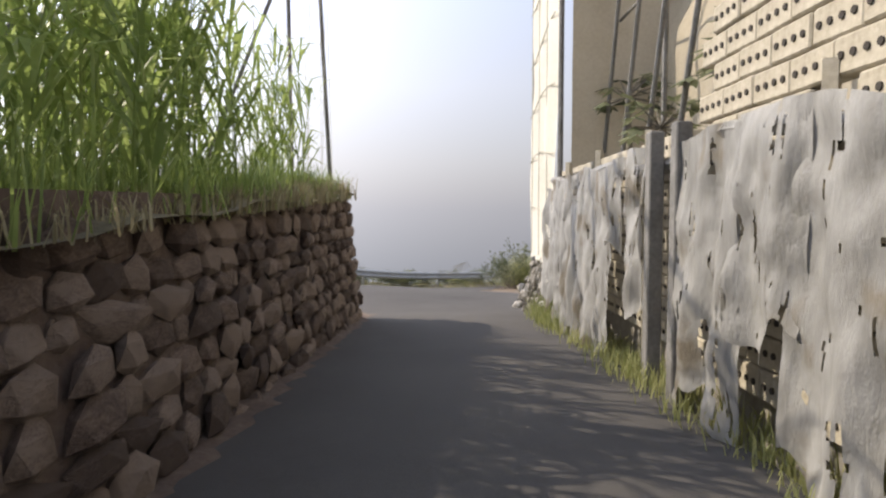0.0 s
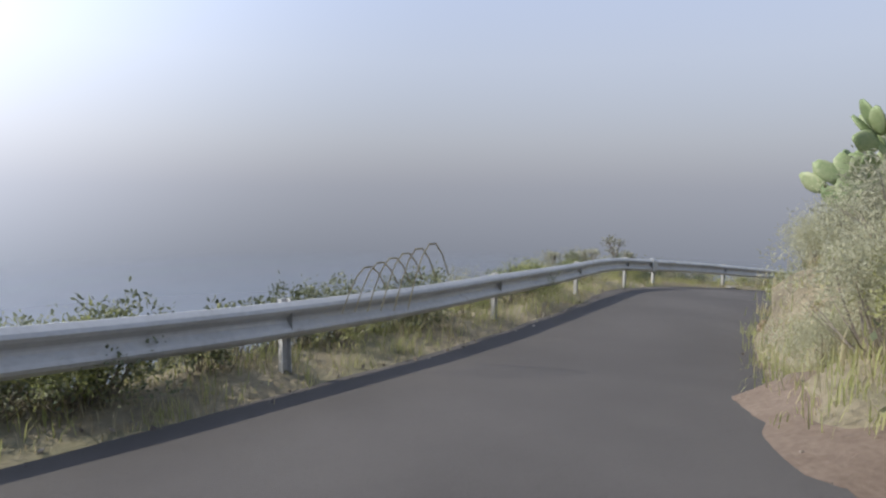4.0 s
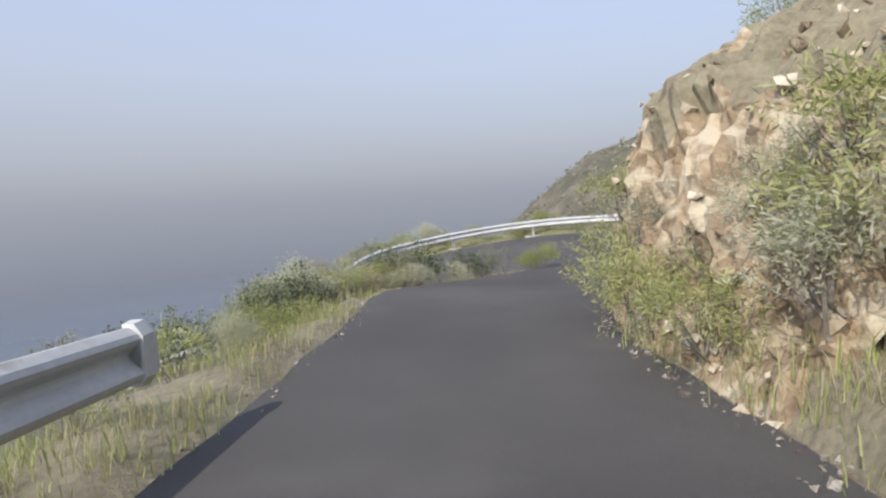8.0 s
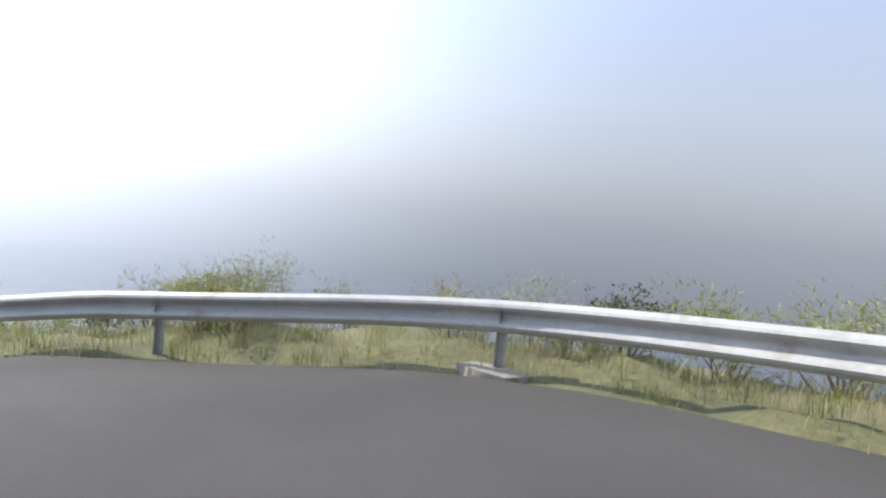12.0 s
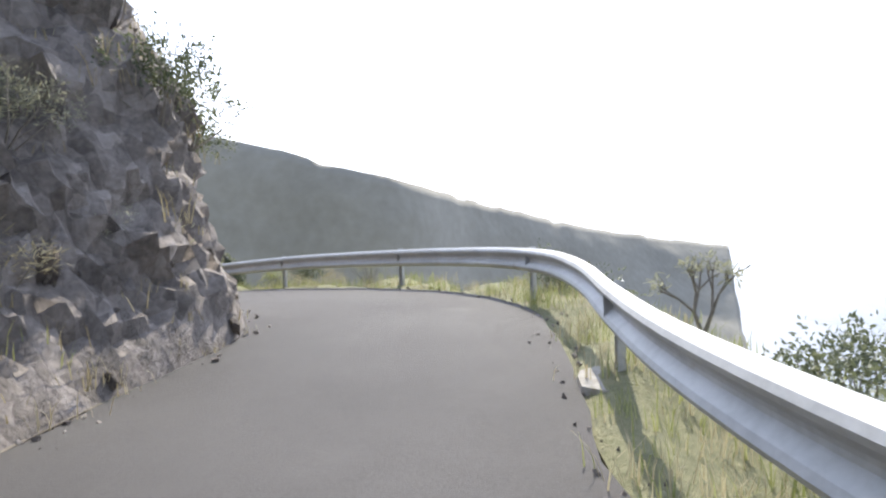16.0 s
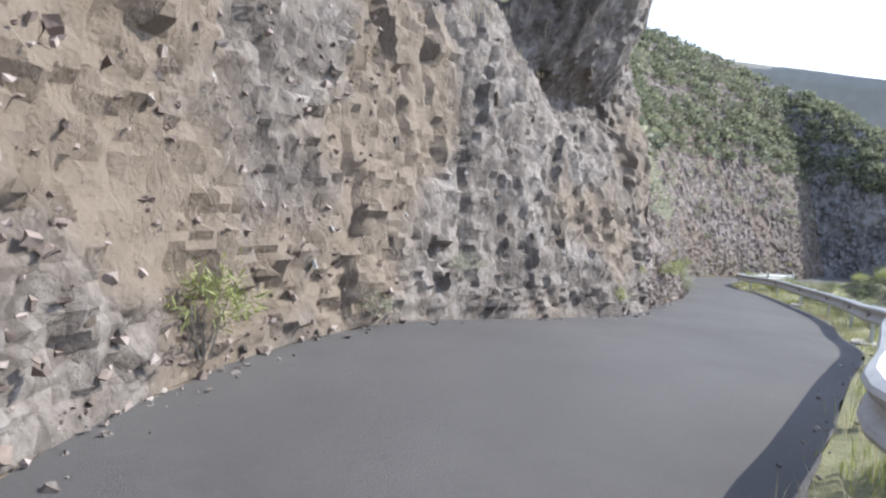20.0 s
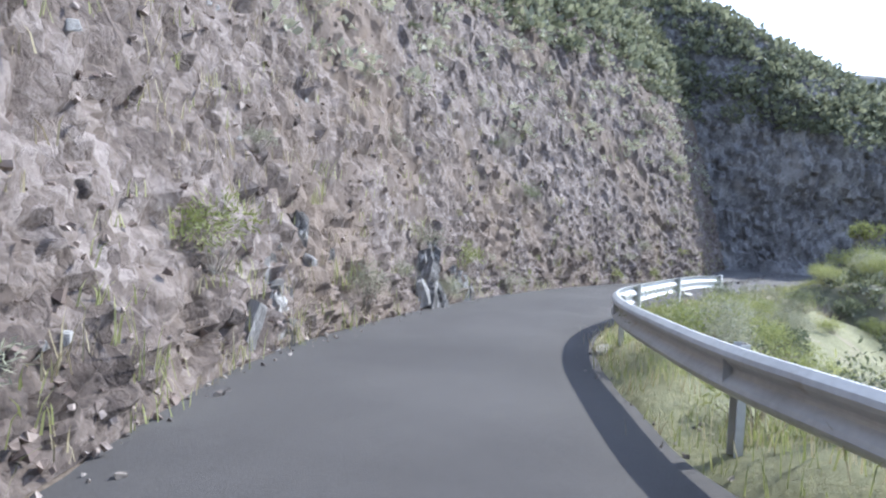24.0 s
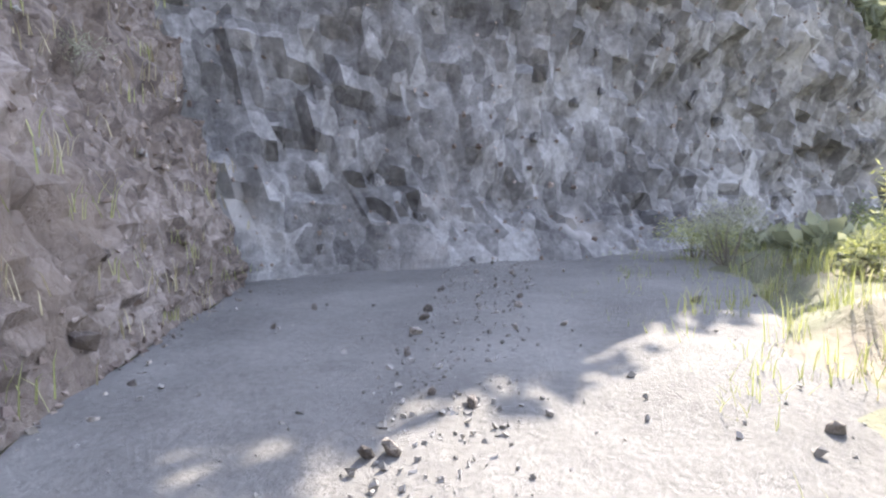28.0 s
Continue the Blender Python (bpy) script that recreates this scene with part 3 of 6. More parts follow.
# ---- slopes and cliffs ----
# bank on the hill side of the upper road: earth and shrubs, then a pale rock face, then an orange scree slope
veg_line = between(up_right, (1.75, 24.4), (30.2, 36.6))
profile_rows.count, profile_rows.bend = 46, 1.5
bank_up, bank_up_g = surface(profile_rows(veg_line, -1, [(0, [(0, -0.06), (0.5, -0.03), (1.5, 0.0), (3.2, 0.0), (9, -0.1), (14, -0.6)]), (0.07, [(0, -0.05), (0.5, 0.35), (1.5, 1.1), (3.2, 1.7), (9, 2.2), (22, 4)]), (0.2, [(0, -0.05), (0.5, 0.4), (1.4, 1.4), (3.2, 2.4), (8, 3.6), (24, 6)]), (0.55, [(0, -0.05), (0.5, 0.3), (1.8, 1.3), (3.6, 2.5), (8, 4.0), (24, 6.5)]), (1, [(0, -0.05), (0.5, 0.3), (1.5, 1.2), (3, 2.5), (7, 4.2), (22, 6.3)])], 0.4), DRY_EARTH, "hillside_bank", earthy, 0.9, 1.6, 4, True, "earth bank with dry grass and shrubs above the road")
cliff_line = smooth_line(between(up_right, (28.6, 36.3), (46.4, 32.0)), 0.11)
profile_rows.count, profile_rows.bend = 80, 1.25
cliff_up, cliff_up_g = surface(profile_rows(cliff_line, -1, [(0, [(0, -0.05), (0.3, 0.3), (0.8, 1.2), (1.6, 2.1), (4.5, 3.7), (16, 5.6)]), (0.2, [(0, -0.05), (0.15, 0.6), (0.3, 1.8), (0.6, 2.6), (3.2, 3.9), (15, 5.8)]), (0.45, [(0, -0.05), (0.2, 0.8), (0.3, 2.3), (0.8, 3.3), (3, 4.3), (14, 6)]), (0.62, [(0, -0.05), (0.15, 1.2), (0.1, 2.9), (0.5, 4.3), (2.4, 5.3), (14, 7)]), (0.85, [(0, -0.05), (0.4, 1.0), (0.7, 2.4), (1.4, 3.6), (3.2, 4.6), (14, 6.5)]), (1, [(0, -0.05), (0.5, 0.5), (1.4, 1.3), (3, 2.3), (6, 3.6), (18, 6)])], 0.1), ROCK_PALE, "rock_face_upper", rocky, 0.22, 0.38, 5, False, "pale ochre and white broken rock face beside the road", category="cliff")
cliff_up.data.materials.append(DRY_EARTH)
nv_up = cliff_up_g.shape[1] - 1
for k, face in enumerate(cliff_up.data.polygons):
    u, v = (k // nv_up) / (cliff_up_g.shape[0] - 1), (k % nv_up) / nv_up
    if v + 0.16 * noise.noise(face.center * 0.9) > 0.2 + 0.75 * max(0.0, u - 0.15):
        face.material_index = 1
scree_line = smooth_line([(45.2, 32.1, -5.63), (47.5, 31.9, -5.7), (50.6, 32.1, -5.7), (53.5, 32.9, -5.65), (57, 34.4, -5.8), (63, 37, -6.8), (71, 41, -9)], 0.2)
profile_rows.count, profile_rows.bend = 60, 1.3
scree, scree_g = surface(profile_rows(scree_line, -1, [(0, [(0, -0.05), (0.6, 0.3), (2, 1.3), (5, 3.8), (12, 8), (30, 13)]), (0.3, [(0, -0.05), (0.8, 0.3), (2.5, 1.2), (6, 3.3), (13, 6.4), (34, 10)]), (0.6, [(0, -0.05), (0.8, 0.1), (3, 0.4), (7, 1.0), (14, 2), (34, 4)]), (1, [(0, -0.05), (1, 0.0), (4, 0.2), (9, 0.6), (18, 1.2), (40, 2)])], 0.2), ROCK_ORANGE, "scree_slope", rocky, 0.12, 0.26, 5, True, "slope of orange broken rock and dry plants", category="slope")
# bank between the two legs of the bend, then the tall cliff under the upper road
inner_low = between(low_left, (43.8, 37.4), (14.6, 49.3))
inner_high = between(up_left, (10.6, 36.6), (43.8, 37.4))[::-1] + np.array([0, 0, -0.22])
inner, inner_g = surface(between_rows(inner_low, inner_high, 50, [(0, 0), (0.06, 0.12), (0.18, 0.42), (0.4, 0.78), (0.7, 0.97), (1, 1)], 230), GREEN_SLOPE, "inner_bank", earthy, 0.32, 1.2, 4, True, "dark shrub-covered bank below the upper road", category="slope")
nose_low = smooth_line(between(low_left, (18.8, 48.3), (9.9, 46.2)), 0.09)
nose_high = resample(between(up_left, (9.5, 36.0), (13.5, 37.8))[::-1], 40) + np.array([0, 0, -0.4])
NOSE_SHAPE = [(0, 0), (0.03, 0.25), (0.06, 0.55), (0.12, 0.78), (0.35, 0.95), (1, 1)]
INNER_SHAPE = [(0, 0), (0.06, 0.12), (0.18, 0.42), (0.4, 0.78), (0.7, 0.97), (1, 1)]
nose, nose_g = surface(between_rows(nose_low, nose_high, 70, {0.0: INNER_SHAPE, 0.3: NOSE_SHAPE, 1.0: NOSE_SHAPE}, len(nose_low)), ROCK_NOSE, "rock_nose", rocky, 0.2, 0.4, 4, True, "dark basalt outcrop at the inside of the curve", category="cliff")
wall_low = smooth_line(join(between(low_left, (10.9, 47.1), (-10.3, 31.8)), np.array([(-10.9, 31.0, -10.95), (-11.2, 29.8, -10.9)]))[::3], 0.09)
wall_high = join(resample(between(up_left, (-3.7, 25.5), (9.5, 36.0))[::-1], 60), smooth_line([(-3.7, 25.5, -1.8), (-5.8, 25.8, -1.75), (-8.4, 26.6, -1.5), (-10.4, 26.4, -1.5)], 0.4)) + np.array([0, 0, -0.4])
GENTLE = [(0, 0), (0.03, 0.2), (0.07, 0.47), (0.15, 0.63), (0.34, 0.78), (0.6, 0.95), (1, 1)]
OVERHANG = [(0, 0), (0.05, 0.2), (0.10, 0.34), (0.22, 0.50), (0.12, 0.60), (0.05, 0.72), (0.08, 0.97), (1, 1)]
GENTLE = GENTLE[:4] + [(0.24, 0.70)] + GENTLE[4:]
TALL_SHAPES = {0.0: GENTLE, 0.3: GENTLE, 0.7: GENTLE, 0.78: OVERHANG, 0.86: OVERHANG, 0.92: GENTLE, 1.0: GENTLE}
tall, tall_g = surface(between_rows(wall_low, wall_high, 130, TALL_SHAPES, len(wall_low), 1.3), ROCK_GREY, "rock_wall_lower", columns, 0.165, 0.5, 5, True, "tall grey-brown columnar rock cutting beside the road", category="cliff")
west_low = smooth_line(join(np.array([(-7.6, 30.6, -10.8), (-8.5, 31.7, -10.85)]), between(low_left, (-9.5, 32.2), (-60.4, 15.9))), 0.1)
WEST_TOP = [(-1.2, 25.9, -1.8), (-4.4, 24.5, -1.6), (-10.2, 26.2, -1.8), (-15, 20.5, -0.9), (-20, 14, 3.4), (-30, 6, 7.5), (-40, 2, 9.2), (-48, 2, 9.6), (-54, 3, 9.0), (-58, 4.4, 8.2), (-61.5, 6.2, 7.0)]
west_high = smooth_line(WEST_TOP[2:], 0.5)
WEST_SHAPE = [(0, 0), (0.05, 0.10), (0.13, 0.25), (0.22, 0.39), (0.28, 0.46), (0.36, 0.55), (0.6, 0.77), (1, 1)]
west, west_g = surface(between_rows(west_low, west_high, 120, {0.0: GENTLE, 0.18: WEST_SHAPE, 1.0: WEST_SHAPE}, len(west_low), 1.6), ROCK_BROWN, "rock_wall_west", rocky, 0.17, 0.36, 6, True, "red-brown and grey rock slope above the road", category="cliff")
END_LOW = [(-58.6, 14.4, -13.6), (-60.2, 15.1, -13.6), (-61.3, 17.0, -13.6), (-62.2, 20.0, -13.7), (-63.5, 23.0, -13.9), (-66, 27.0, -14.6), (-69, 33.0, -17.5), (-71, 38, -24), (-73, 43, -34)]
END_HIGH = [(-58.5, 3.2, 8.4), (-62, 5.4, 6.9), (-66.5, 10.2, 4.8), (-70.5, 17, 0.2), (-71.0, 22.5, -3.2), (-70.8, 28, -6.2), (-72.5, 35.5, -9.8), (-74, 40, -14.5), (-75.5, 44, -26)]
end_low, end_high = smooth_line(END_LOW, 0.16), smooth_line(END_HIGH, 0.5)
END_SHAPE = [(0, 0), (0.05, 0.10), (0.09, 0.17), (0.13, 0.25), (0.22, 0.39), (0.36, 0.55), (0.6, 0.77), (1, 1)]
ALCOVE_SHAPE = [(0, 0), (0.1, 0.06), (0.13, 0.2), (0.07, 0.34), (0.10, 0.44), (0.3, 0.6), (0.6, 0.82), (1, 1)]
alcove, alcove_g = surface(between_rows(end_low, end_high, 110, {0.0: END_SHAPE, 0.05: END_SHAPE, 0.16: ALCOVE_SHAPE, 1.0: ALCOVE_SHAPE}, len(end_low)), ROCK_DARK, "overhang_cliff", rocky, 0.26, 0.6, 5, True, "dark overhanging basalt cliff closing the track", category="cliff")
# top of the west hill behind its rim, and the terrace left of the first stretch
BACK = [(-7.6, 17.6, -1.5), (-10, 14, -1.4), (-13, 9, -0.9), (-18, 0, 4), (-28, -12, 11), (-40, -20, 16), (-50, -24, 19), (-56, -24, 22)]
top_rows = between_rows(np.vstack([smooth_line([(-8.8, 23.0, -1.7)] + WEST_TOP[2:], 0.5)]), smooth_line(BACK, 0.5), 50, [(0, 0), (0.5, 0.42), (1, 1)], 120)
west_top, west_top_g = surface(top_rows, GREEN_SLOPE, "upper_hillside", earthy, 0.5, 2.0, 1, True, "shrubby slope above the cliff", category="slope")
hill_rows = between_rows(end_high, smooth_line([(-64, -30, 18), (-80, -20, 12), (-92, 0, 4), (-98, 20, -7), (-99, 34, -18), (-98, 44, -34), (-96, 54, -52)], 1.0), 30, [(0, 0), (1, 1)], 80)
surface(hill_rows, GREEN_SLOPE, "hilltop", earthy, 0.8, 4.0, 1, True, "green hilltop above the overhang", category="slope")
# the drop towards the sea on the outer side
profile_rows.count, profile_rows.bend = 40, 1.8
out_line = smooth_line(join(bend_out[int(len(bend_out) * 0.26):], low_right[:int(len(low_right) * 0.999)])[::2], 0.5)
drop, drop_g = surface(profile_rows(out_line, -1, [(0, [(0, -0.04), (0.5, 0.03), (1.8, 0.12), (3.2, -0.1), (9, -5), (40, -60)]), (0.12, [(0, -0.04), (0.5, 0.03), (1.8, 0.08), (3.2, -0.3), (9, -5.5), (40, -56)]), (0.25, [(0, -0.04), (0.5, 0.02), (1.6, -0.2), (3.4, -1.4), (10, -7), (40, -50)]), (1, [(0, -0.04), (0.5, 0.02), (1.8, 0.0), (4, -1.0), (10, -6), (40, -36)])], 0.5), GRASSY, "outer_slope", earthy, 0.5, 1.3, 3, True, "steep earth slope falling away towards the sea", category="slope")
# the plot of dirt at the mouth of the lane
yard, yard_g = surface(between_rows(smooth_line([(1.8, 12.9, -0.90), (2.2, 16.8, -1.17), (1.6, 19.8, -1.47), (0.95, 22.0, -1.75), (1.4, 24.6, -2.02), (2.8, 26.6, -2.29)], 0.3), smooth_line([(11, 11.5, -1.0), (13, 15, -1.2), (15, 18, -1.0), (16, 20, 0.2), (16, 22, 1.2)], 0.3), 40, [(0, 0), (1, 1)], 60), DIRT, "dirt_yard", earthy, 0.25, 1.0, 2, True, "bare red-brown dirt plot beside the junction", category="ground")

# ---- distance ----
FAR_CREST = [(-180, -260, 95), (-248, -89, 56), (-253, 28, 27), (-240, 89, 12), (-300, 148, 1), (-350, 215, -12), (-400, 292, -24), (-430, 360, -31), (-442, 420, -39)]
crest = smooth_line(FAR_CREST, 6)
near_foot = np.stack([crest[:, 0] * 0.42 - 30, crest[:, 1] * 0.62 + 10, np.full(len(crest), -150.0)], 1)
head_rows = between_rows(near_foot, crest, 40, [(0, 0), (0.35, 0.2), (0.7, 0.55), (0.93, 0.92), (1, 1)], len(crest))
head_g = np.array(head_rows)
steps = np.array([[1.5 * noise.noise(Vector((p[0] * 0.05, p[1] * 0.05, 3))) + (1.6 if noise.noise(Vector((p[0] * 0.013, p[1] * 0.013, 9))) > 0.1 else 0) for p in row] for row in head_g])
head_g[..., 2] += steps * np.linspace(0, 1, head_g.shape[1])
back_slab = head_g[:, -1:] + np.array([-120.0, -60.0, -4.0])
head_all = np.concatenate([head_g, back_slab], 1)
end_cap = head_all[-1:] + np.array([-20.0, 16.0, 0]) * np.ones((1, head_all.shape[1], 1))
end_cap[..., 2] = -160 + (end_cap[..., 2] + 160) * 0.25
head_all = np.concatenate([head_all, head_all[-1:] + np.array([-6.0, 5.0, -10.0]), end_cap], 0)
surface(head_all, HEADLAND, "headland", earthy, 2.0, 16.0, 1, True, "distant headland falling to the sea, haze put into its pale grey", category="headland")
xs, ys = np.linspace(70, 420, 170), np.linspace(-220, 130, 170)
hill = []
for x in xs:
    row = []
    for y in ys:
        base = -0.27 * (y - 19) if y < 30 else -4 - 0.85 * (y - 30)
        base -= max(0.0, 120 - x) * 0.22 + max(0.0, x - 300) * 0.05
        base = min(base + 5, 29 + 0.06 * (y + 100))
        row.append((x, y, base + 3.0 * noise.fractal(Vector((x * 0.02, y * 0.02, 1)), 0.9, 2.1, 4) + 0.8 * noise.fractal(Vector((x * 0.14, y * 0.14, 4)), 0.8, 2.1, 3)))
    hill.append(row)
surface(hill, FAR_HILL, "far_hill", None, 0, 1, 1, True, "dry terraced shrub hillside across the valley", category="hill")
ring = [(math.cos(a), math.sin(a)) for a in np.linspace(0, 2 * math.pi, 97)[:-1]]
sea_verts = [(0, 0, -190)] + [(r * x, r * y, -190) for r in (300, 700, 1200, 2000, 3000, 4600) for x, y in ring]
sea_faces = [(0, 1 + k, 1 + (k + 1) % 96) for k in range(96)] + [(1 + 96 * r + k, 1 + 96 * (r + 1) + k, 1 + 96 * (r + 1) + (k + 1) % 96, 1 + 96 * r + (k + 1) % 96) for r in range(5) for k in range(96)]
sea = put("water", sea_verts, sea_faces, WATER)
tagged(sea, "pale blue-grey sea, turned transparent with distance to stand for haze", "sea", kind="structure")
# verge of earth on the sea side of the upper road
profile_rows.count, profile_rows.bend = 24, 1.3
verge_line = between(up_left, (-2.4, 11.7), (43.0, 37.9))
verge, verge_g = surface(profile_rows(verge_line, 1, [(0, [(0, -0.03), (0.5, 0.08), (2, 0.2), (4.5, 0.4), (8, 0.3)]), (0.08, [(0, -0.03), (0.5, 0.08), (2, 0.15), (4.5, 0.1), (8, -0.6)]), (0.16, [(0, -0.03), (0.5, 0.06), (1.8, 0.0), (2.8, -0.4), (4.2, -1.8)]), (0.26, [(0, -0.03), (0.5, 0.06), (1.2, 0.0), (2.0, -0.4), (3.2, -1.8)]), (0.4, [(0, -0.03), (0.4, 0.08), (1.4, 0.05), (2.4, -0.3), (4, -1.4)]), (0.75, [(0, -0.03), (0.3, 0.06), (0.9, 0.04), (1.6, -0.2), (2.6, -1.2)]), (0.86, [(0, -0.03), (0.3, 0.03), (0.7, -0.05), (1.1, -0.5), (1.6, -1.9)]), (0.93, [(0, -0.05), (0.15, -0.08), (0.3, -0.3), (0.5, -0.9), (0.8, -2.2)]), (1, [(0, -0.05), (0.1, -0.1), (0.2, -0.4), (0.35, -1.2), (0.5, -2.2)])], 0.4), DRY_EARTH, "verge", earthy, 0.16, 0.9, 3, True, "strip of earth and grass outside the guardrail", category="ground")
# low mound outside the track
def bump(u):
    return math.sin(math.pi * min(1.0, max(0.0, u)))


mound_rows = []
for x in np.linspace(-42.0, -72, 110):
    row = []
    for y in np.r_[np.linspace(19.2, 30, 62), np.linspace(30.8, 80, 40)]:
        rise = 0.9 * bump((y - 21.4) / 5.4) * bump((-44.5 - x) / 18)
        near = 2.2 * max(0.0, 1 + (x + 44.5) / 3.5) * min(1.0, max(0.0, (y - 20.9) / 1.5))
        row.append((x, y, -13.24 - 0.03 * (-44.5 - x) + rise - near - (0.75 - 0.45 * min(1.0, max(0.0, (-47 - x) / 10))) * max(0.0, y - 24.6) - 0.4 * max(0.0, (21.0 - y) / 1.8) + 0.3 * min(1.0, max(0.0, y - 21.0)) * noise.noise(Vector((x * 0.3, y * 0.3, 6)))))
    mound_rows.append(row)
mound, mound_g = surface(mound_rows, GREEN_SLOPE, "mound", earthy, 0.3, 0.9, 2, True, "low overgrown mound beside the track", category="ground")
# gravelly shoulders between the asphalt and the rock
profile_rows.count, profile_rows.bend = 6, 1.0
surface(profile_rows(between(low_left, (43.8, 37.4), (-46.5, 16.7)), 1, [(0, [(-0.35, -0.05), (0.0, -0.015), (0.7, 0.06)]), (1, [(-0.35, -0.05), (0.0, -0.015), (0.7, 0.06)])], 0.4), GRAVEL_SOIL, "lower_shoulder", earthy, 0.03, 0.3, 1, True, "gravelly shoulder at the foot of the cutting", category="ground")
surface(profile_rows(between(up_right, (1.75, 24.4), (47.5, 32.2)), -1, [(0, [(-0.35, -0.05), (0.0, -0.015), (0.7, 0.05)]), (1, [(-0.35, -0.05), (0.0, -0.015), (0.7, 0.05)])], 0.4), GRAVEL_SOIL, "upper_shoulder", earthy, 0.03, 0.3, 1, True, "gravelly shoulder at the foot of the bank", category="ground")
surface(profile_rows(bend_out[:int(len(bend_out) * 0.32)], -1, [(0, [(-0.35, -0.05), (0.0, -0.02), (1.0, 0.05)]), (1, [(-0.35, -0.05), (0.0, -0.02), (1.0, 0.05)])], 0.4), GRAVEL_SOIL, "bend_shoulder", earthy, 0.03, 0.3, 1, True, "gravelly shoulder at the foot of the scree", category="ground")
# the land under and around it all, down to the sea
known = np.concatenate([g[::st, ::sv].reshape(-1, 3) for g, st, sv in ((road_grid, 3, 4), (track_grid, 4, 10), (bank_up_g, 3, 4), (cliff_up_g, 12, 8), (scree_g, 10, 6), (inner_g, 6, 5), (nose_g, 10, 7), (tall_g, 14, 9), (west_g, 20, 9), (alcove_g, 16, 9), (west_top_g, 4, 4), (drop_g, 6, 3), (yard_g, 4, 4), (verge_g, 6, 4))]).astype(np.float32)
lane_line = np.array([(x, y, -0.9) for x in (-14, -8, -4, 0, 4) for y in np.arange(-16, 12, 2.0)], np.float32)
known = np.concatenate([known, lane_line])
land = []
for x in np.linspace(-230, 230, 124):
    row = []
    for y in np.linspace(-230, 200, 116):
        d = np.hypot(known[:, 0] - x, known[:, 1] - y)
        near = float(d.min())
        low = float(known[d < max(7.0, near + 4.0), 2].min())
        fall = 0.9 if y > 0.25 * x + 40 else 0.06
        row.append((x, y, max(-192.0, low - 1.0 - fall * max(0.0, near - 5.0))))
    land.append(row)
surface(land, GRASSY, "ground", None, 0, 1, 1, True, "dry grassy hillside falling to the sea", category="ground")


# ---- guardrails ----
RAIL_FACE = [(0.0, 0.75), (0.02, 0.752), (0.07, 0.715), (0.085, 0.685), (0.07, 0.655), (0.012, 0.605), (0.008, 0.585), (0.012, 0.565), (0.07, 0.515), (0.085, 0.485), (0.07, 0.455), (0.02, 0.418), (0.0, 0.42)]


def beam_mesh(line, toward):
    """A stretch of the corrugated beam along ground points; toward: unit vectors to the road."""
    prof = RAIL_FACE + [(o - 0.006, z) for o, z in reversed(RAIL_FACE)]
    n = len(prof)
    verts, faces = [], []
    for p, t in zip(line, toward):
        verts += [(p[0] + t[0] * o, p[1] + t[1] * o, p[2] + z) for o, z in prof]
    for k in range(len(line) - 1):
        faces += [(k * n + j, k * n + (j + 1) % n, (k + 1) * n + (j + 1) % n, (k + 1) * n + j) for j in range(n)]
    faces += [tuple(range(n)), tuple(range((len(line) - 1) * n, len(line) * n))[::-1]]
    return verts, faces


def box(x0, x1, y0, y1, z0, z1, bevel=0.0):
    bm = bmesh.new()
    bmesh.ops.create_cube(bm, size=1.0, matrix=Matrix.Translation(((x0 + x1) / 2, (y0 + y1) / 2, (z0 + z1) / 2)) @ Matrix.Diagonal((x1 - x0, y1 - y0, z1 - z0, 1)))
    if bevel:
        bmesh.ops.bevel(bm, geom=bm.edges[:], offset=bevel, segments=1, affect="EDGES")
    return bm


def post_mesh():
    bm = box(-0.05, 0.05, -0.03, -0.024, -0.25, 0.77)
    for x in (-0.05, 0.044):
        bmesh.ops.create_cube(bm, size=1.0, matrix=Matrix.Translation((x + 0.003, 0, 0.26)) @ Matrix.Diagonal((0.006, 0.06, 1.02, 1)))
    me = bpy.data.meshes.new("post")
    bm.to_mesh(me)
    bm.free()
    me.materials.append(STEEL)
    return me


def pad_mesh(seed):
    rnd = random.Random(seed)
    bm = bmesh.new()
    n = 9
    top = [bm.verts.new((0.36 * rnd.uniform(0.75, 1.2) * math.cos(a), 0.22 * rnd.uniform(0.75, 1.2) * math.sin(a), 0.025 + rnd.uniform(0, 0.02))) for a in np.linspace(0, 2 * math.pi, n, endpoint=False)]
    low = [bm.verts.new((v.co.x * 1.12, v.co.y * 1.12, -0.12)) for v in top]
    bm.faces.new(top)
    for k in range(n):
        bm.faces.new((low[k], low[(k + 1) % n], top[(k + 1) % n], top[k]))
    me = bpy.data.meshes.new("footing")
    bm.to_mesh(me)
    bm.free()
    me.materials.append(PALE_CONCRETE)
    return me


POST, PADS = post_mesh(), [pad_mesh(k) for k in range(3)]


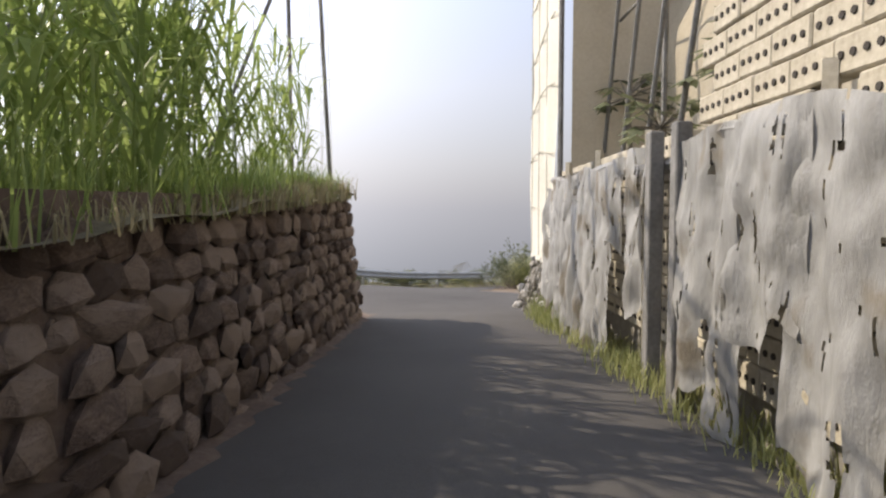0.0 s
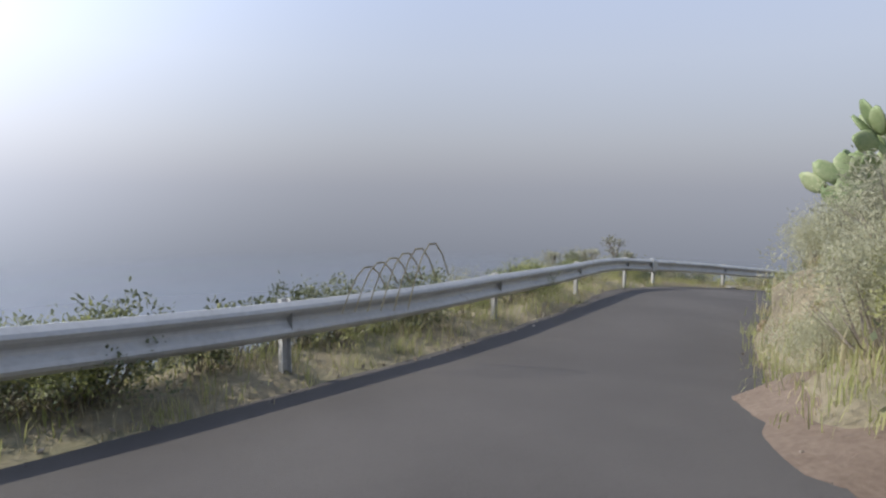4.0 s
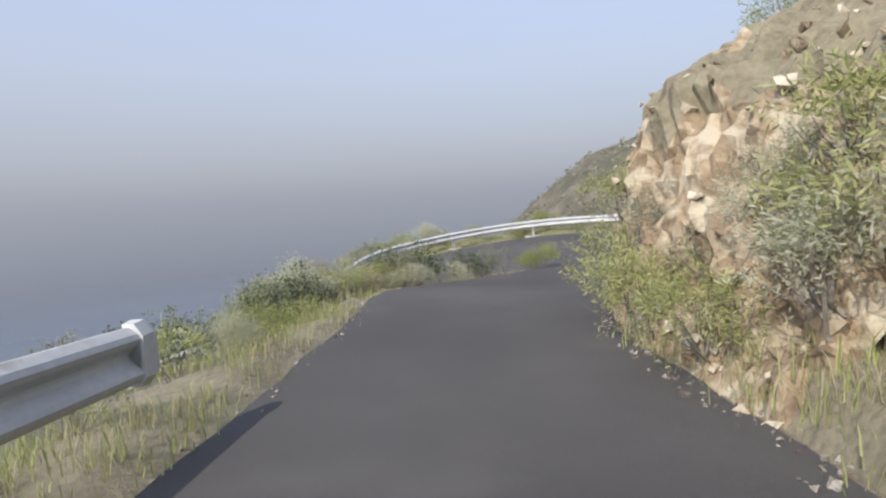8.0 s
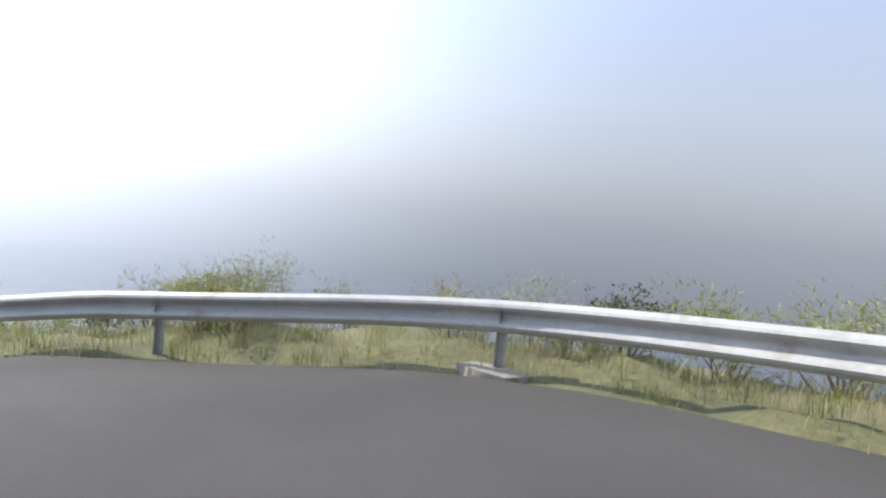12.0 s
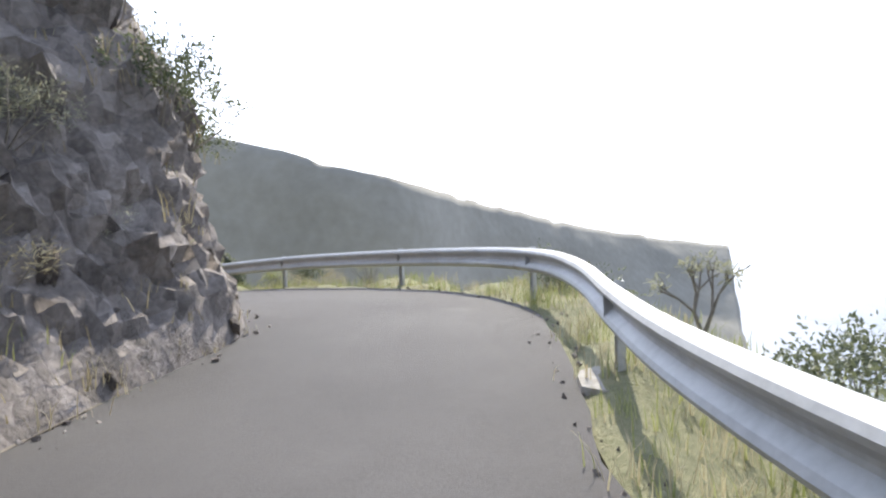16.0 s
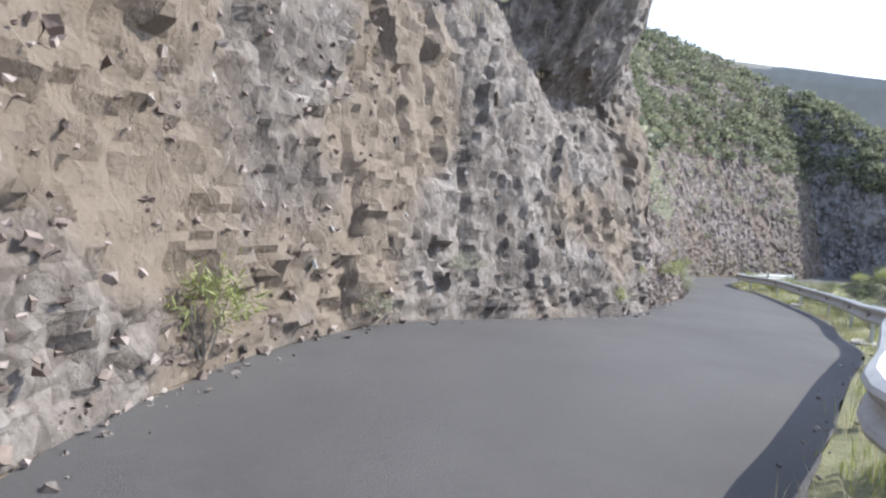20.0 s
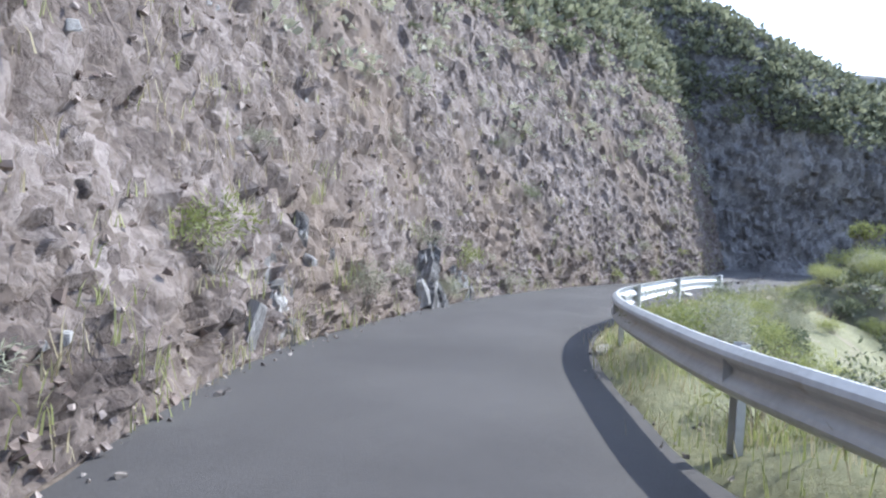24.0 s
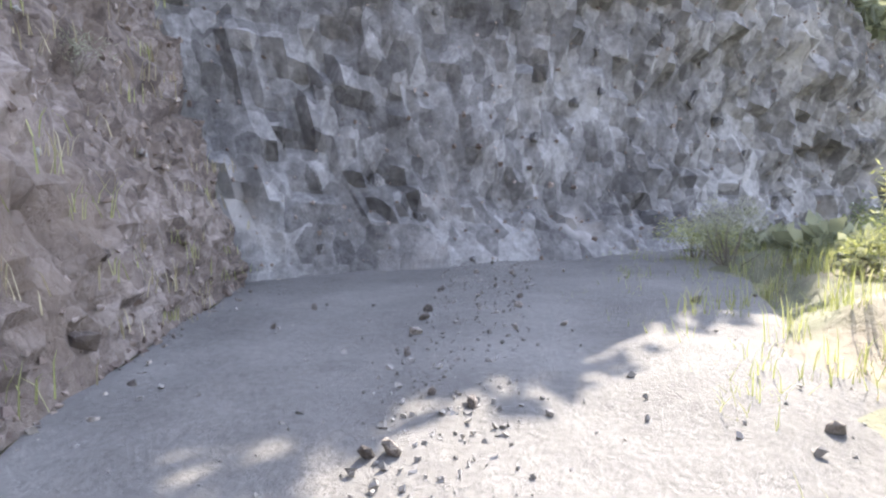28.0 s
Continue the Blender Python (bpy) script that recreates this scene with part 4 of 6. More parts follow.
def guardrail(line, side, label, spacing=4.0, pads=0.5, seed=1, out=0.3):
    """A steel guardrail beside an edge line; side: +1 where the road lies to the right of the line."""
    rnd = random.Random(seed)
    line = smooth_line(line, 0.4)
    toward = -left_of(line) * side
    line = line - toward * out
    rail = thing("guardrail", label, "guardrail", "guardrails along the road", line[0])
    base = np.array(line[0])
    per = int(round(spacing / 0.4))
    for a in range(0, len(line) - 1, per):
        b = min(a + per, len(line) - 1)
        v, f = beam_mesh(line[a:b + 1] - base, toward[a:b + 1])
        put("beam", v, f, STEEL, rail, smooth=False)
        p, t = line[a] - base, toward[a]
        post = new("post", POST)
        post.parent = rail
        ang = math.atan2(t[1], t[0]) - math.pi / 2
        post.matrix_local = Matrix.Translation((p[0] - t[0] * 0.035, p[1] - t[1] * 0.035, p[2])) @ Matrix.Rotation(ang + rnd.uniform(-0.05, 0.05), 4, "Z")
        if rnd.random() < pads:
            pad = new("footing", PADS[rnd.randrange(3)])
            pad.parent = rail
            pad["label"] = "pale concrete footing"
            pad.matrix_local = Matrix.Translation((p[0] + t[0] * 0.08, p[1] + t[1] * 0.08, p[2] + 0.01)) @ Matrix.Rotation(ang, 4, "Z")
    # flared end shoes
    for k, s in ((0, -1), (len(line) - 1, 1)):
        p, t = line[k] - base, toward[k]
        d = np.array([t[1], -t[0], 0]) * (1 if side > 0 else -1) * -s * -1
        d = (line[k] - line[k - 1 if k else 1])
        d = d / np.linalg.norm(d)
        prof = [(-0.02, 0.77), (0.05, 0.77), (0.1, 0.7), (0.1, 0.46), (0.05, 0.4), (-0.02, 0.4)]
        vs, fs = [], []
        for i, (along, grow) in enumerate(((0.0, 1.0), (0.1, 1.04), (0.16, 0.9))):
            vs += [(p[0] + d[0] * along + t[0] * o * grow, p[1] + d[1] * along + t[1] * o * grow, p[2] + 0.585 + (z - 0.585) * grow) for o, z in prof]
        for i in range(2):
            fs += [(i * 6 + j, i * 6 + (j + 1) % 6, i * 6 + 6 + (j + 1) % 6, i * 6 + 6 + j) for j in range(6)]
        fs += [tuple(range(12, 18)), tuple(range(5, -1, -1))]
        put("end_shoe", vs, fs, STEEL, rail)
    return rail


FIRST_RAIL = [(-7.8, 19.9, -1.12), (-7.4, 21.8, -1.27), (-6.1, 24.0, -1.52), (-4.1, 25.8, -1.92), (-1.9, 27.4, -2.24), (0.7, 29.1, -2.44), (2.9, 30.8, -2.58), (5.3, 32.8, -2.76), (8.3, 35.5, -3.02), (10.2, 36.4, -3.22)]
guardrail(smooth_line(FIRST_RAIL, 1.6), 1, "weathered grey steel guardrail in front of low shrubs", 4.0, 0.25, 6, 0.0)
guardrail(between(up_left, (11.0, 36.8), (29.6, 39.8))[::4], 1, "grey steel guardrail along the cliff edge above the sea", 4.0, 0.3, 2, 0.3)
bend_rail = join(bend_out[int(len(bend_out) * 0.29):], between(low_right, (43.4, 45.0), (5.9, 47.85)))
guardrail(bend_rail[::4], -1, "pale steel guardrail round the outside of the bend", 4.0, 0.6, 3, 0.3)
guardrail(between(low_right, (4.8, 46.85), (-42.0, 20.9))[::4], -1, "dull steel guardrail over a grassy drop", 4.0, 0.5, 4, 0.3)

# ---- stones, shared shapes ----


def stone_mesh(name, seed, mat, flat=1.0):
    rnd = random.Random(seed)
    bm = bmesh.new()
    bmesh.ops.create_icosphere(bm, subdivisions=1, radius=0.5)
    for v in bm.verts:
        v.co *= rnd.uniform(0.72, 1.12)
        v.co.z *= flat
    bmesh.ops.convex_hull(bm, input=bm.verts[:])
    me = bpy.data.meshes.new(name)
    bm.to_mesh(me)
    bm.free()
    me.materials.append(mat)
    return me


WALL_STONES = [stone_mesh("stone", 10 + k, WALL_STONE) for k in range(8)]
LOOSE = [stone_mesh("rock", 30 + k, ROCK_LOOSE, 0.8) for k in range(8)]
PALE_LOOSE = [stone_mesh("rock", 330 + k, material("pale_rubble_stone", [(0.20, 0.18, 0.15), (0.33, 0.31, 0.27), (0.48, 0.46, 0.42)], scale=3, fine=20, bump=0.7, bump_scale=14, per_object=0.6), 0.8) for k in range(5)]


def block_mesh(name, seed, mat):
    """A broken block with flat faces."""
    rnd = random.Random(seed)
    bm = bmesh.new()
    bmesh.ops.create_cube(bm, size=1.0)
    for v in bm.verts:
        v.co = Vector((v.co.x * rnd.uniform(0.35, 1.25), v.co.y * rnd.uniform(0.35, 1.25), v.co.z * rnd.uniform(0.35, 1.3)))
    bmesh.ops.bevel(bm, geom=bm.edges[:], offset=0.09, segments=1, affect="EDGES")
    for v in bm.verts:
        v.co += Vector((rnd.uniform(-0.05, 0.05), rnd.uniform(-0.05, 0.05), rnd.uniform(-0.05, 0.05)))
    me = bpy.data.meshes.new(name)
    bm.to_mesh(me)
    bm.free()
    me.materials.append(mat)
    return me


def studded(parent, g, meshes, count, size, seed, v_range=(0.03, 0.6), u_range=(0, 1), tall=1.0):
    """Loose blocks set into a rock face, as parts of it."""
    rnd = random.Random(seed)
    nu, nv = g.shape[:2]
    for _ in range(count):
        a = int(nu * (u_range[0] + (u_range[1] - u_range[0]) * rnd.random())) % nu
        b = min(nv - 1, max(1, int(nv * (v_range[0] + (v_range[1] - v_range[0]) * rnd.random()))))
        s = size * rnd.uniform(0.5, 1.6)
        ob = new("rock", meshes[rnd.randrange(len(meshes))])
        ob.parent = parent
        ob.matrix_local = Matrix.LocRotScale(Vector(g[a, b]), Euler((rnd.uniform(-0.5, 0.5), rnd.uniform(-0.5, 0.5), rnd.uniform(0, 6.3))), Vector((s * rnd.uniform(0.7, 1.3), s * rnd.uniform(0.7, 1.3), s * tall * rnd.uniform(0.7, 1.4))))


# ---- the lane: dry-stone wall and terrace to the west ----
wall_west = thing("wall_west", "dark dry-stone retaining wall of rough basalt blocks", "wall", at=(-1.4, 0, 0))
tagged(wall_west, kind="structure")
core_v = [(x, y, z) for y in (-14, 9.98) for x, z in ((-5.0, -1.2), (-1.40, -1.2), (-1.63, 1.05 + 0.043 * max(y, 0)), (-5.0, 1.05 + 0.043 * max(y, 0)))]
ob = put("core", core_v, [(0, 1, 2, 3), (7, 6, 5, 4), (0, 4, 5, 1), (1, 5, 6, 2), (2, 6, 7, 3), (3, 7, 4, 0)], material("brown_wall_earth", [(0.09, 0.062, 0.045), (0.15, 0.105, 0.08), (0.21, 0.16, 0.12)], scale=2, fine=22, bump=0.8, bump_scale=18), wall_west)
ob.matrix_local = Matrix.Translation((1.4, 0, 0))
rnd = random.Random(5)
z = -0.75
row = 0
made = 0
while z < 1.5:
    h = rnd.uniform(0.15, 0.26)
    y = 1.2 + rnd.uniform(0, 0.3)
    while y < 10.05:
        w = rnd.uniform(0.18, 0.42)
        floor_z = -0.05 * y
        if z + h > floor_z - 0.2 and z < 0.98 + 0.045 * y and made < 440:
            s = new("stone", WALL_STONES[rnd.randrange(8)])
            s.parent = wall_west
            s.matrix_local = Matrix.LocRotScale(Vector((rnd.uniform(-0.04, 0.03) - 0.02 - 0.1 * (z + 0.6), y + w / 2, z + h / 2)), Euler((rnd.uniform(-0.25, 0.25), rnd.uniform(-0.25, 0.25), rnd.uniform(-0.3, 0.3))), Vector((0.17, w * 1.22, h * 1.28)))
            made += 1
        y += w
    if made < 440:
        x = -1.6
        while x > -4.6:
            w = rnd.uniform(0.25, 0.5)
            s = new("stone", WALL_STONES[rnd.randrange(8)])
            s.parent = wall_west
            s.matrix_local = Matrix.LocRotScale(Vector((x + 1.4 - w / 2, 10.0 + rnd.uniform(-0.05, 0.05), z + h / 2)), Euler((rnd.uniform(-0.25, 0.25), rnd.uniform(-0.25, 0.25), rnd.uniform(-0.3, 0.3))), Vector((w * 1.18, 0.36, h * 1.22)))
            made += 1
            x -= w
    z += h * 0.95
terrace, terrace_g = surface([[(x, y, 1.08 + 0.045 * max(y, 0) + 0.16 * noise.noise(Vector((x, y, 0)) * 0.7) + (0.1 if -4.5 < x < -2 else 0)) for x in np.linspace(-1.45, -16, 36)] for y in np.linspace(9.95, -16, 60)], DRY_EARTH, "terrace", earthy, 0.2, 0.8, 1, True, "grassy soil terrace on top of the stone wall", category="ground")

# soil at the foot of the wall and round its end
flat_road = road_grid.reshape(-1, 3)


def road_height(x, y):
    return float(flat_road[np.argmin(np.hypot(flat_road[:, 0] - x, flat_road[:, 1] - y)), 2])


surface([[(x, y, road_height(x, y) + 0.05 * min(1.0, max(0.0, -1.15 - x) * 4) - 0.025) for x in np.linspace(-1.1, -4.5, 26)] for y in np.linspace(11.1, 0.5, 70)], ob.data.materials[0], "wall_foot_soil", earthy, 0.03, 0.4, 1, True, "brown soil along the foot of the stone wall", category="ground")


def pole(parent, a, b, r0, r1, mat=POLE, name="pole", sides=7):
    a, b = Vector(a), Vector(b)
    q = (b - a).to_track_quat("Z", "Y").to_matrix()
    vs = []
    for c, r in ((a, r0), (b, r1)):
        for k in range(sides):
            ang = 2 * math.pi * k / sides
            vs.append(c + q @ Vector((r * math.cos(ang), r * math.sin(ang), 0)))
    fs = [(k, (k + 1) % sides, sides + (k + 1) % sides, sides + k) for k in range(sides)] + [tuple(range(sides))[::-1], tuple(range(sides, 2 * sides))]
    return put(name, vs, fs, mat, parent)


frame_w = thing("bare_greenhouse", "bare metal greenhouse frame with loose wires behind the reeds", "greenhouse frame", at=(0, 0, 0))
pole(frame_w, (-1.75, 9.45, 1.3), (-2.0, 9.6, 6.6), 0.035, 0.03)
pole(frame_w, (-2.35, 9.4, 1.3), (-2.4, 9.5, 6.6), 0.03, 0.03)
for k, (a, b) in enumerate((((-3.2, 7.5, 1.3), (-1.4, 9.2, 7.2)), ((-3.6, 6.8, 1.3), (-1.7, 8.3, 7.4)), ((-4.3, 7.2, 1.3), (-2.3, 8.6, 7.2)), ((-5.0, 5.6, 1.3), (-2.9, 7.2, 7.0)), ((-6.4, 6.0, 1.3), (-3.9, 8.0, 7.4)), ((-1.9, 9.4, 4.6), (-6.5, 9.2, 4.9)), ((-1.9, 9.4, 6.0), (-6.5, 4.0, 6.2)))):
    pole(frame_w, a, b, 0.028, 0.024)
for k in range(14):
    y = 9.7 - 0.06 * k
    x = -1.55 - rnd.uniform(0, 1.6)
    pole(frame_w, (x, y, 1.3), (x + rnd.uniform(-0.2, 0.2), y, 6.5), 0.004, 0.004, CANVAS, "wire", 4)
pole(frame_w, (-1.95, 9.5, 5.2), (-1.93, 9.52, 6.4), 0.09, 0.05, LEAF_GREEN, "wrapping", 6)

# ---- the lane: wall, plastic sheets, lattice and canvas to the east ----
wall_east = thing("wall_east", "rough concrete and rubble wall under torn plastic sheeting", "wall", at=(1.8, 0, 0))
tagged(wall_east, kind="structure")
ob = part("core", box(2.06, 2.6, -14, 9.8, -1.3, 1.62), PALE_CONCRETE, wall_east)
ob.matrix_local = Matrix.Translation((-1.8, 0, 0))
rnd = random.Random(8)
for y in (4.4, 4.95):
    ob = part("doorpost", box(1.68, 1.80, y - 0.06, y + 0.06, -1.0, 1.9, 0.01), POLE, wall_east, "grey weathered post")
    ob.matrix_local = Matrix.Translation((-1.8, 0, 0))


def sheet(y0, y1, z0, z1, seed, x=1.78):
    """A hanging sheet with folds and a torn lower edge."""
    rnd = random.Random(seed)
    ny, nz = 60, 44
    off = rnd.uniform(0, 50)
    vs, keep = [], []
    for i in range(ny):
        y = y0 + (y1 - y0) * i / (ny - 1)
        tear = 0.45 * (noise.noise(Vector((y * 1.6 + off, 0, 0))) + 0.5 * noise.noise(Vector((y * 5 + off, 3, 0))))
        sag = 0.16 * noise.noise(Vector((y * 1.1 + off, 8, 0)))
        for j in range(nz):
            v = j / (nz - 1)
            zz = (z1 + sag) * (1 - v) + (z0 + tear) * v
            fold = 0.045 * math.sin(y * 13 + 3.5 * noise.noise(Vector((y, zz * 0.6, off)))) * (0.3 + v) + 0.07 * abs(noise.noise(Vector((y * 3.0, zz * 1.0, off)))) + 0.05 * noise.noise(Vector((y * 7, zz * 4, off)))
            vs.append((x - 0.06 - fold * 0.8 - 0.05 * v, y, zz))
    fs = [(i * nz + j, (i + 1) * nz + j, (i + 1) * nz + j + 1, i * nz + j + 1) for i in range(ny - 1) for j in range(nz - 1) if noise.noise(Vector((i * 0.22 + off, j * 0.1, seed))) + 0.35 * noise.noise(Vector((i * 0.7, j * 0.5, seed + 9))) < 0.42]
    ob = put("plastic_sheet", vs, fs, SHEET, smooth=True)
    return tagged(ob, "torn grey-white plastic sheet hanging over the wall", "plastic sheet", "sheets on the wall")


for k, (y0, y1, z0, z1) in enumerate(((0.6, 1.9, 0.35, 1.8), (1.75, 2.9, 0.0, 1.75), (2.8, 3.5, 0.5, 1.8), (3.4, 4.35, -0.1, 1.75), (5.05, 5.5, 0.3, 1.78), (5.65, 6.1, 0.9, 1.75), (6.05, 7.2, -0.4, 1.75), (7.1, 8.2, -0.35, 1.72), (8.05, 9.2, -0.4, 1.7), (9.0, 9.85, -0.1, 1.62))):
    sheet(y0, y1, z0, z1, 20 + k)
# rolled upper edge of the sheets
roll = thing("sheet_roll", "rolled plastic edge along the top of the wall", "plastic sheet", at=(0, 0, 0))
pts = [(1.82 + 0.06 * math.sin(y * 3), y, 1.68 + 0.07 * math.sin(y * 2.1)) for y in np.arange(-1.2, 9.9, 0.35)]
for a, b in zip(pts[:-1], pts[1:]):
    pole(roll, a, b, 0.06, 0.06, SHEET, "fold", 7)

# perforated lattice of hollow blocks above the wall; dark discs paint their shaded hollows
lattice = thing("lattice_wall", "cream perforated hollow-block screen with dark discs in rows for shaded hollows", "wall", at=(2.0, 0, 0.1))
blk = box(-0.07, 0.07, -0.19, 0.19, -0.095, 0.095, 0.012)
BLK = bpy.data.meshes.new("block")
blk.to_mesh(BLK)
blk.free()
BLK.materials.append(BLOCK)
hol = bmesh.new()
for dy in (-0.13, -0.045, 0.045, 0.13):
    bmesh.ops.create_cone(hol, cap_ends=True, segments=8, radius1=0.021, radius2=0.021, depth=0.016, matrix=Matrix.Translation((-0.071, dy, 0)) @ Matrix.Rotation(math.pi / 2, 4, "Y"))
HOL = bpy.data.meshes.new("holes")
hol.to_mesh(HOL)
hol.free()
HOL.materials.append(HOLE_SHADE)
for r in range(13):
    for c in range(24):
        y = 0.7 + c * 0.385 + (0.19 if r % 2 else 0)
        if y > 9.75 or (y > 4.5 and r > 8) or (r == 12 and c % 3 == 1) or (r == 8 and c % 4 == 2):
            continue
        b = new("block", BLK)
        b.parent = lattice
        b.matrix_local = Matrix.LocRotScale(Vector((rnd.uniform(-0.008, 0.008), y, 0.1 + r * 0.2)), Euler((rnd.uniform(-0.02, 0.02), 0, rnd.uniform(-0.02, 0.02))), None)
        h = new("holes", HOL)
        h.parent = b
for y in (3.0, 5.6, 7.4, 9.2):
    pole(lattice, (-0.08, y, -0.6), (-0.08, y, 1.9), 0.05, 0.05, BLOCK, "pillar", 4)

# tall canvas wall and the greenhouse behind it
canvas = thing("canvas_wall", "tall cream-white canvas windbreak with stitched seams", "canvas wall", at=(1.85, 11.5, 0))
vs = []
for i in range(26):
    y = -1.65 + 3.35 * i / 25
    for j in range(50):
        v = j / 49
        zz = 0.28 + 0.12 * noise.noise(Vector((y * 2, 0, 7))) + (7.6 - 0.28) * v
        vs.append((0.035 * math.sin(y * 5.5 + zz) * (1 - 0.4 * v) + 0.05 * noise.noise(Vector((y * 1.5, zz * 0.9, 2))) + 0.1 * (y + 1.65) / 3.3, y, zz))
put("cloth", vs, grid_faces(26, 50), CANVAS, canvas, smooth=True)
for k, zz in enumerate((1.25, 2.3, 3.35, 4.4, 5.45)):
    pts = [(-0.03 + 0.1 * (y + 1.65) / 3.3, y, zz + 0.1 * math.sin(y * 1.3 + k)) for y in np.linspace(-1.6, 1.65, 12)]
    for a, b in zip(pts[:-1], pts[1:]):
        pole(canvas, a, b, 0.012, 0.012, SEAM, "seam", 4)
for y in (-0.75, 0.1, 0.95):
    pole(canvas, (0.0, y, 0.4), (0.0, y + 0.08, 7.5), 0.008, 0.008, SEAM, "seam", 4)
pole(canvas, (0.06, -1.68, -0.6), (0.06, -1.7, 7.8), 0.05, 0.04, POLE, "pole")
pole(canvas, (0.16, 1.72, -0.8), (0.16, 1.75, 7.8), 0.05, 0.04, POLE, "pole")
house = thing("greenhouse", "large tan shade-net greenhouse on slanting steel poles", "greenhouse", at=(2.4, 0, 0))
vs = [(1.1 + 0.12 * noise.noise(Vector((y, zz, 4))) + 0.3 * max(0, zz - 4.0), y, zz) for y in np.linspace(1.5, 11.4, 30) for zz in np.linspace(1.5, 8.2, 20)]
put("net", vs, grid_faces(30, 20), NET, house, smooth=True)
vs = [(-0.3 + x, 9.85 + 0.05 * noise.noise(Vector((x, zz, 4))), zz) for x in np.linspace(0, 7, 16) for zz in np.linspace(0.4, 7.8, 20)]
put("net", vs, grid_faces(16, 20), NET, house, smooth=True)
for k in range(8):
    y = 2.2 + k * 1.05
    pole(house, (0.25, y + 1.6, 1.6), (0.15, y - 0.6, 7.4), 0.035, 0.03)
    if k % 3 == 0:
        pole(house, (0.7, y, 1.4), (0.7, y, 7.6), 0.04, 0.04)
for zz in (4.3, 6.2):
    pole(house, (0.45, 1.5, zz), (0.45, 9.8, zz), 0.025, 0.025)

# rubble at the foot of the canvas
rubble = thing("rubble", "heap of pale broken stones with loose sticks below the canvas", "rubble", at=(1.9, 11.4, -0.8))
rnd = random.Random(31)
for k in range(130):
    y, up = rnd.uniform(-1.5, 1.75), rnd.random()
    s = new("rock", PALE_LOOSE[rnd.randrange(5)])
    s.parent = rubble
    w = rnd.uniform(0.12, 0.3)
    s.matrix_local = Matrix.LocRotScale(Vector((-0.30 + 0.42 * up + rnd.uniform(-0.08, 0.08), y, -0.12 - 0.03 * y + 1.12 * up)), Euler((rnd.uniform(0, 3), rnd.uniform(0, 3), rnd.uniform(0, 6))), Vector((w, w * rnd.uniform(0.8, 1.3), w * rnd.uniform(0.6, 1))))
for k in range(14):
    y = rnd.uniform(-1.6, 1.5)
    pole(rubble, (-0.32, y, 0.0 + rnd.uniform(0, 0.3)), (0.05, y + rnd.uniform(-0.7, 0.7), rnd.uniform(0.8, 1.3)), 0.014, 0.008, STEM, "stick", 5)


# ---- plants: shared shapes ----
def leaf_cloud(name, seed, mat, tips, per_tip, leaf, spread, lobes=4, squash=0.75, thin=0.45):
    """Foliage of a bush about one metre across: leaves gathered at the tips of twigs in a lobed, open crown."""
    r = np.random.default_rng(seed)
    cen = np.stack([r.uniform(-0.28, 0.28, lobes), r.uniform(-0.28, 0.28, lobes), r.uniform(0.22, 0.5, lobes)], 1)
    rad = r.uniform(0.2, 0.38, lobes)
    d = r.normal(size=(tips, 3))
    d[:, 2] = np.abs(d[:, 2]) * 0.9 - 0.25
    d /= np.linalg.norm(d, axis=1)[:, None]
    k = r.integers(0, lobes, tips)
    tip = cen[k] + d * (rad[k] * r.uniform(0.55, 1.12, tips))[:, None]
    tip[:, 2] = np.maximum(tip[:, 2] * squash / 0.75, 0.03)
    n = tips * per_tip
    at = np.repeat(tip, per_tip, 0) + r.normal(size=(n, 3)) * spread
    at[:, 2] = np.maximum(at[:, 2], 0.01)
    way = np.repeat(d, per_tip, 0) + r.normal(size=(n, 3)) * 0.8
    way /= np.linalg.norm(way, axis=1)[:, None]
    side = np.cross(way, r.normal(size=(n, 3)))
    side /= np.linalg.norm(side, axis=1)[:, None] + 1e-9
    ln = (leaf * r.uniform(0.6, 1.4, n))[:, None]
    v = np.stack([at, at + way * ln * 0.5 + side * ln * thin / 2, at + way * ln, at + way * ln * 0.5 - side * ln * thin / 2], 1).reshape(-1, 3)
    return mesh_of(name, v.tolist(), np.arange(n * 4).reshape(-1, 4).tolist(), mat)


def twig_mesh(name, seed, count=16, reach=0.55, thick=0.014):
    rnd = random.Random(seed)
    vs, fs = [], []
    for _ in range(count):
        a, e = rnd.uniform(0, 6.28), rnd.uniform(0.35, 1.4)
        prev = Vector((rnd.uniform(-0.06, 0.06), rnd.uniform(-0.06, 0.06), -0.08))
        way = Vector((math.cos(a) * math.cos(e), math.sin(a) * math.cos(e), math.sin(e)))
        base = len(vs)
        for j in range(4):
            w = thick * (1 - j * 0.26)
            for q in range(3):
                vs.append(prev + Vector((w * math.cos(q * 2.1), w * math.sin(q * 2.1), 0)))
            prev = prev + (way + Vector((rnd.uniform(-0.25, 0.25), rnd.uniform(-0.25, 0.25), rnd.uniform(-0.1, 0.25)))) * reach / 3
        for j in range(3):
            fs += [(base + j * 3 + q, base + j * 3 + (q + 1) % 3, base + j * 3 + 3 + (q + 1) % 3, base + j * 3 + 3 + q) for q in range(3)]
    return mesh_of(name, vs, fs, STEM)


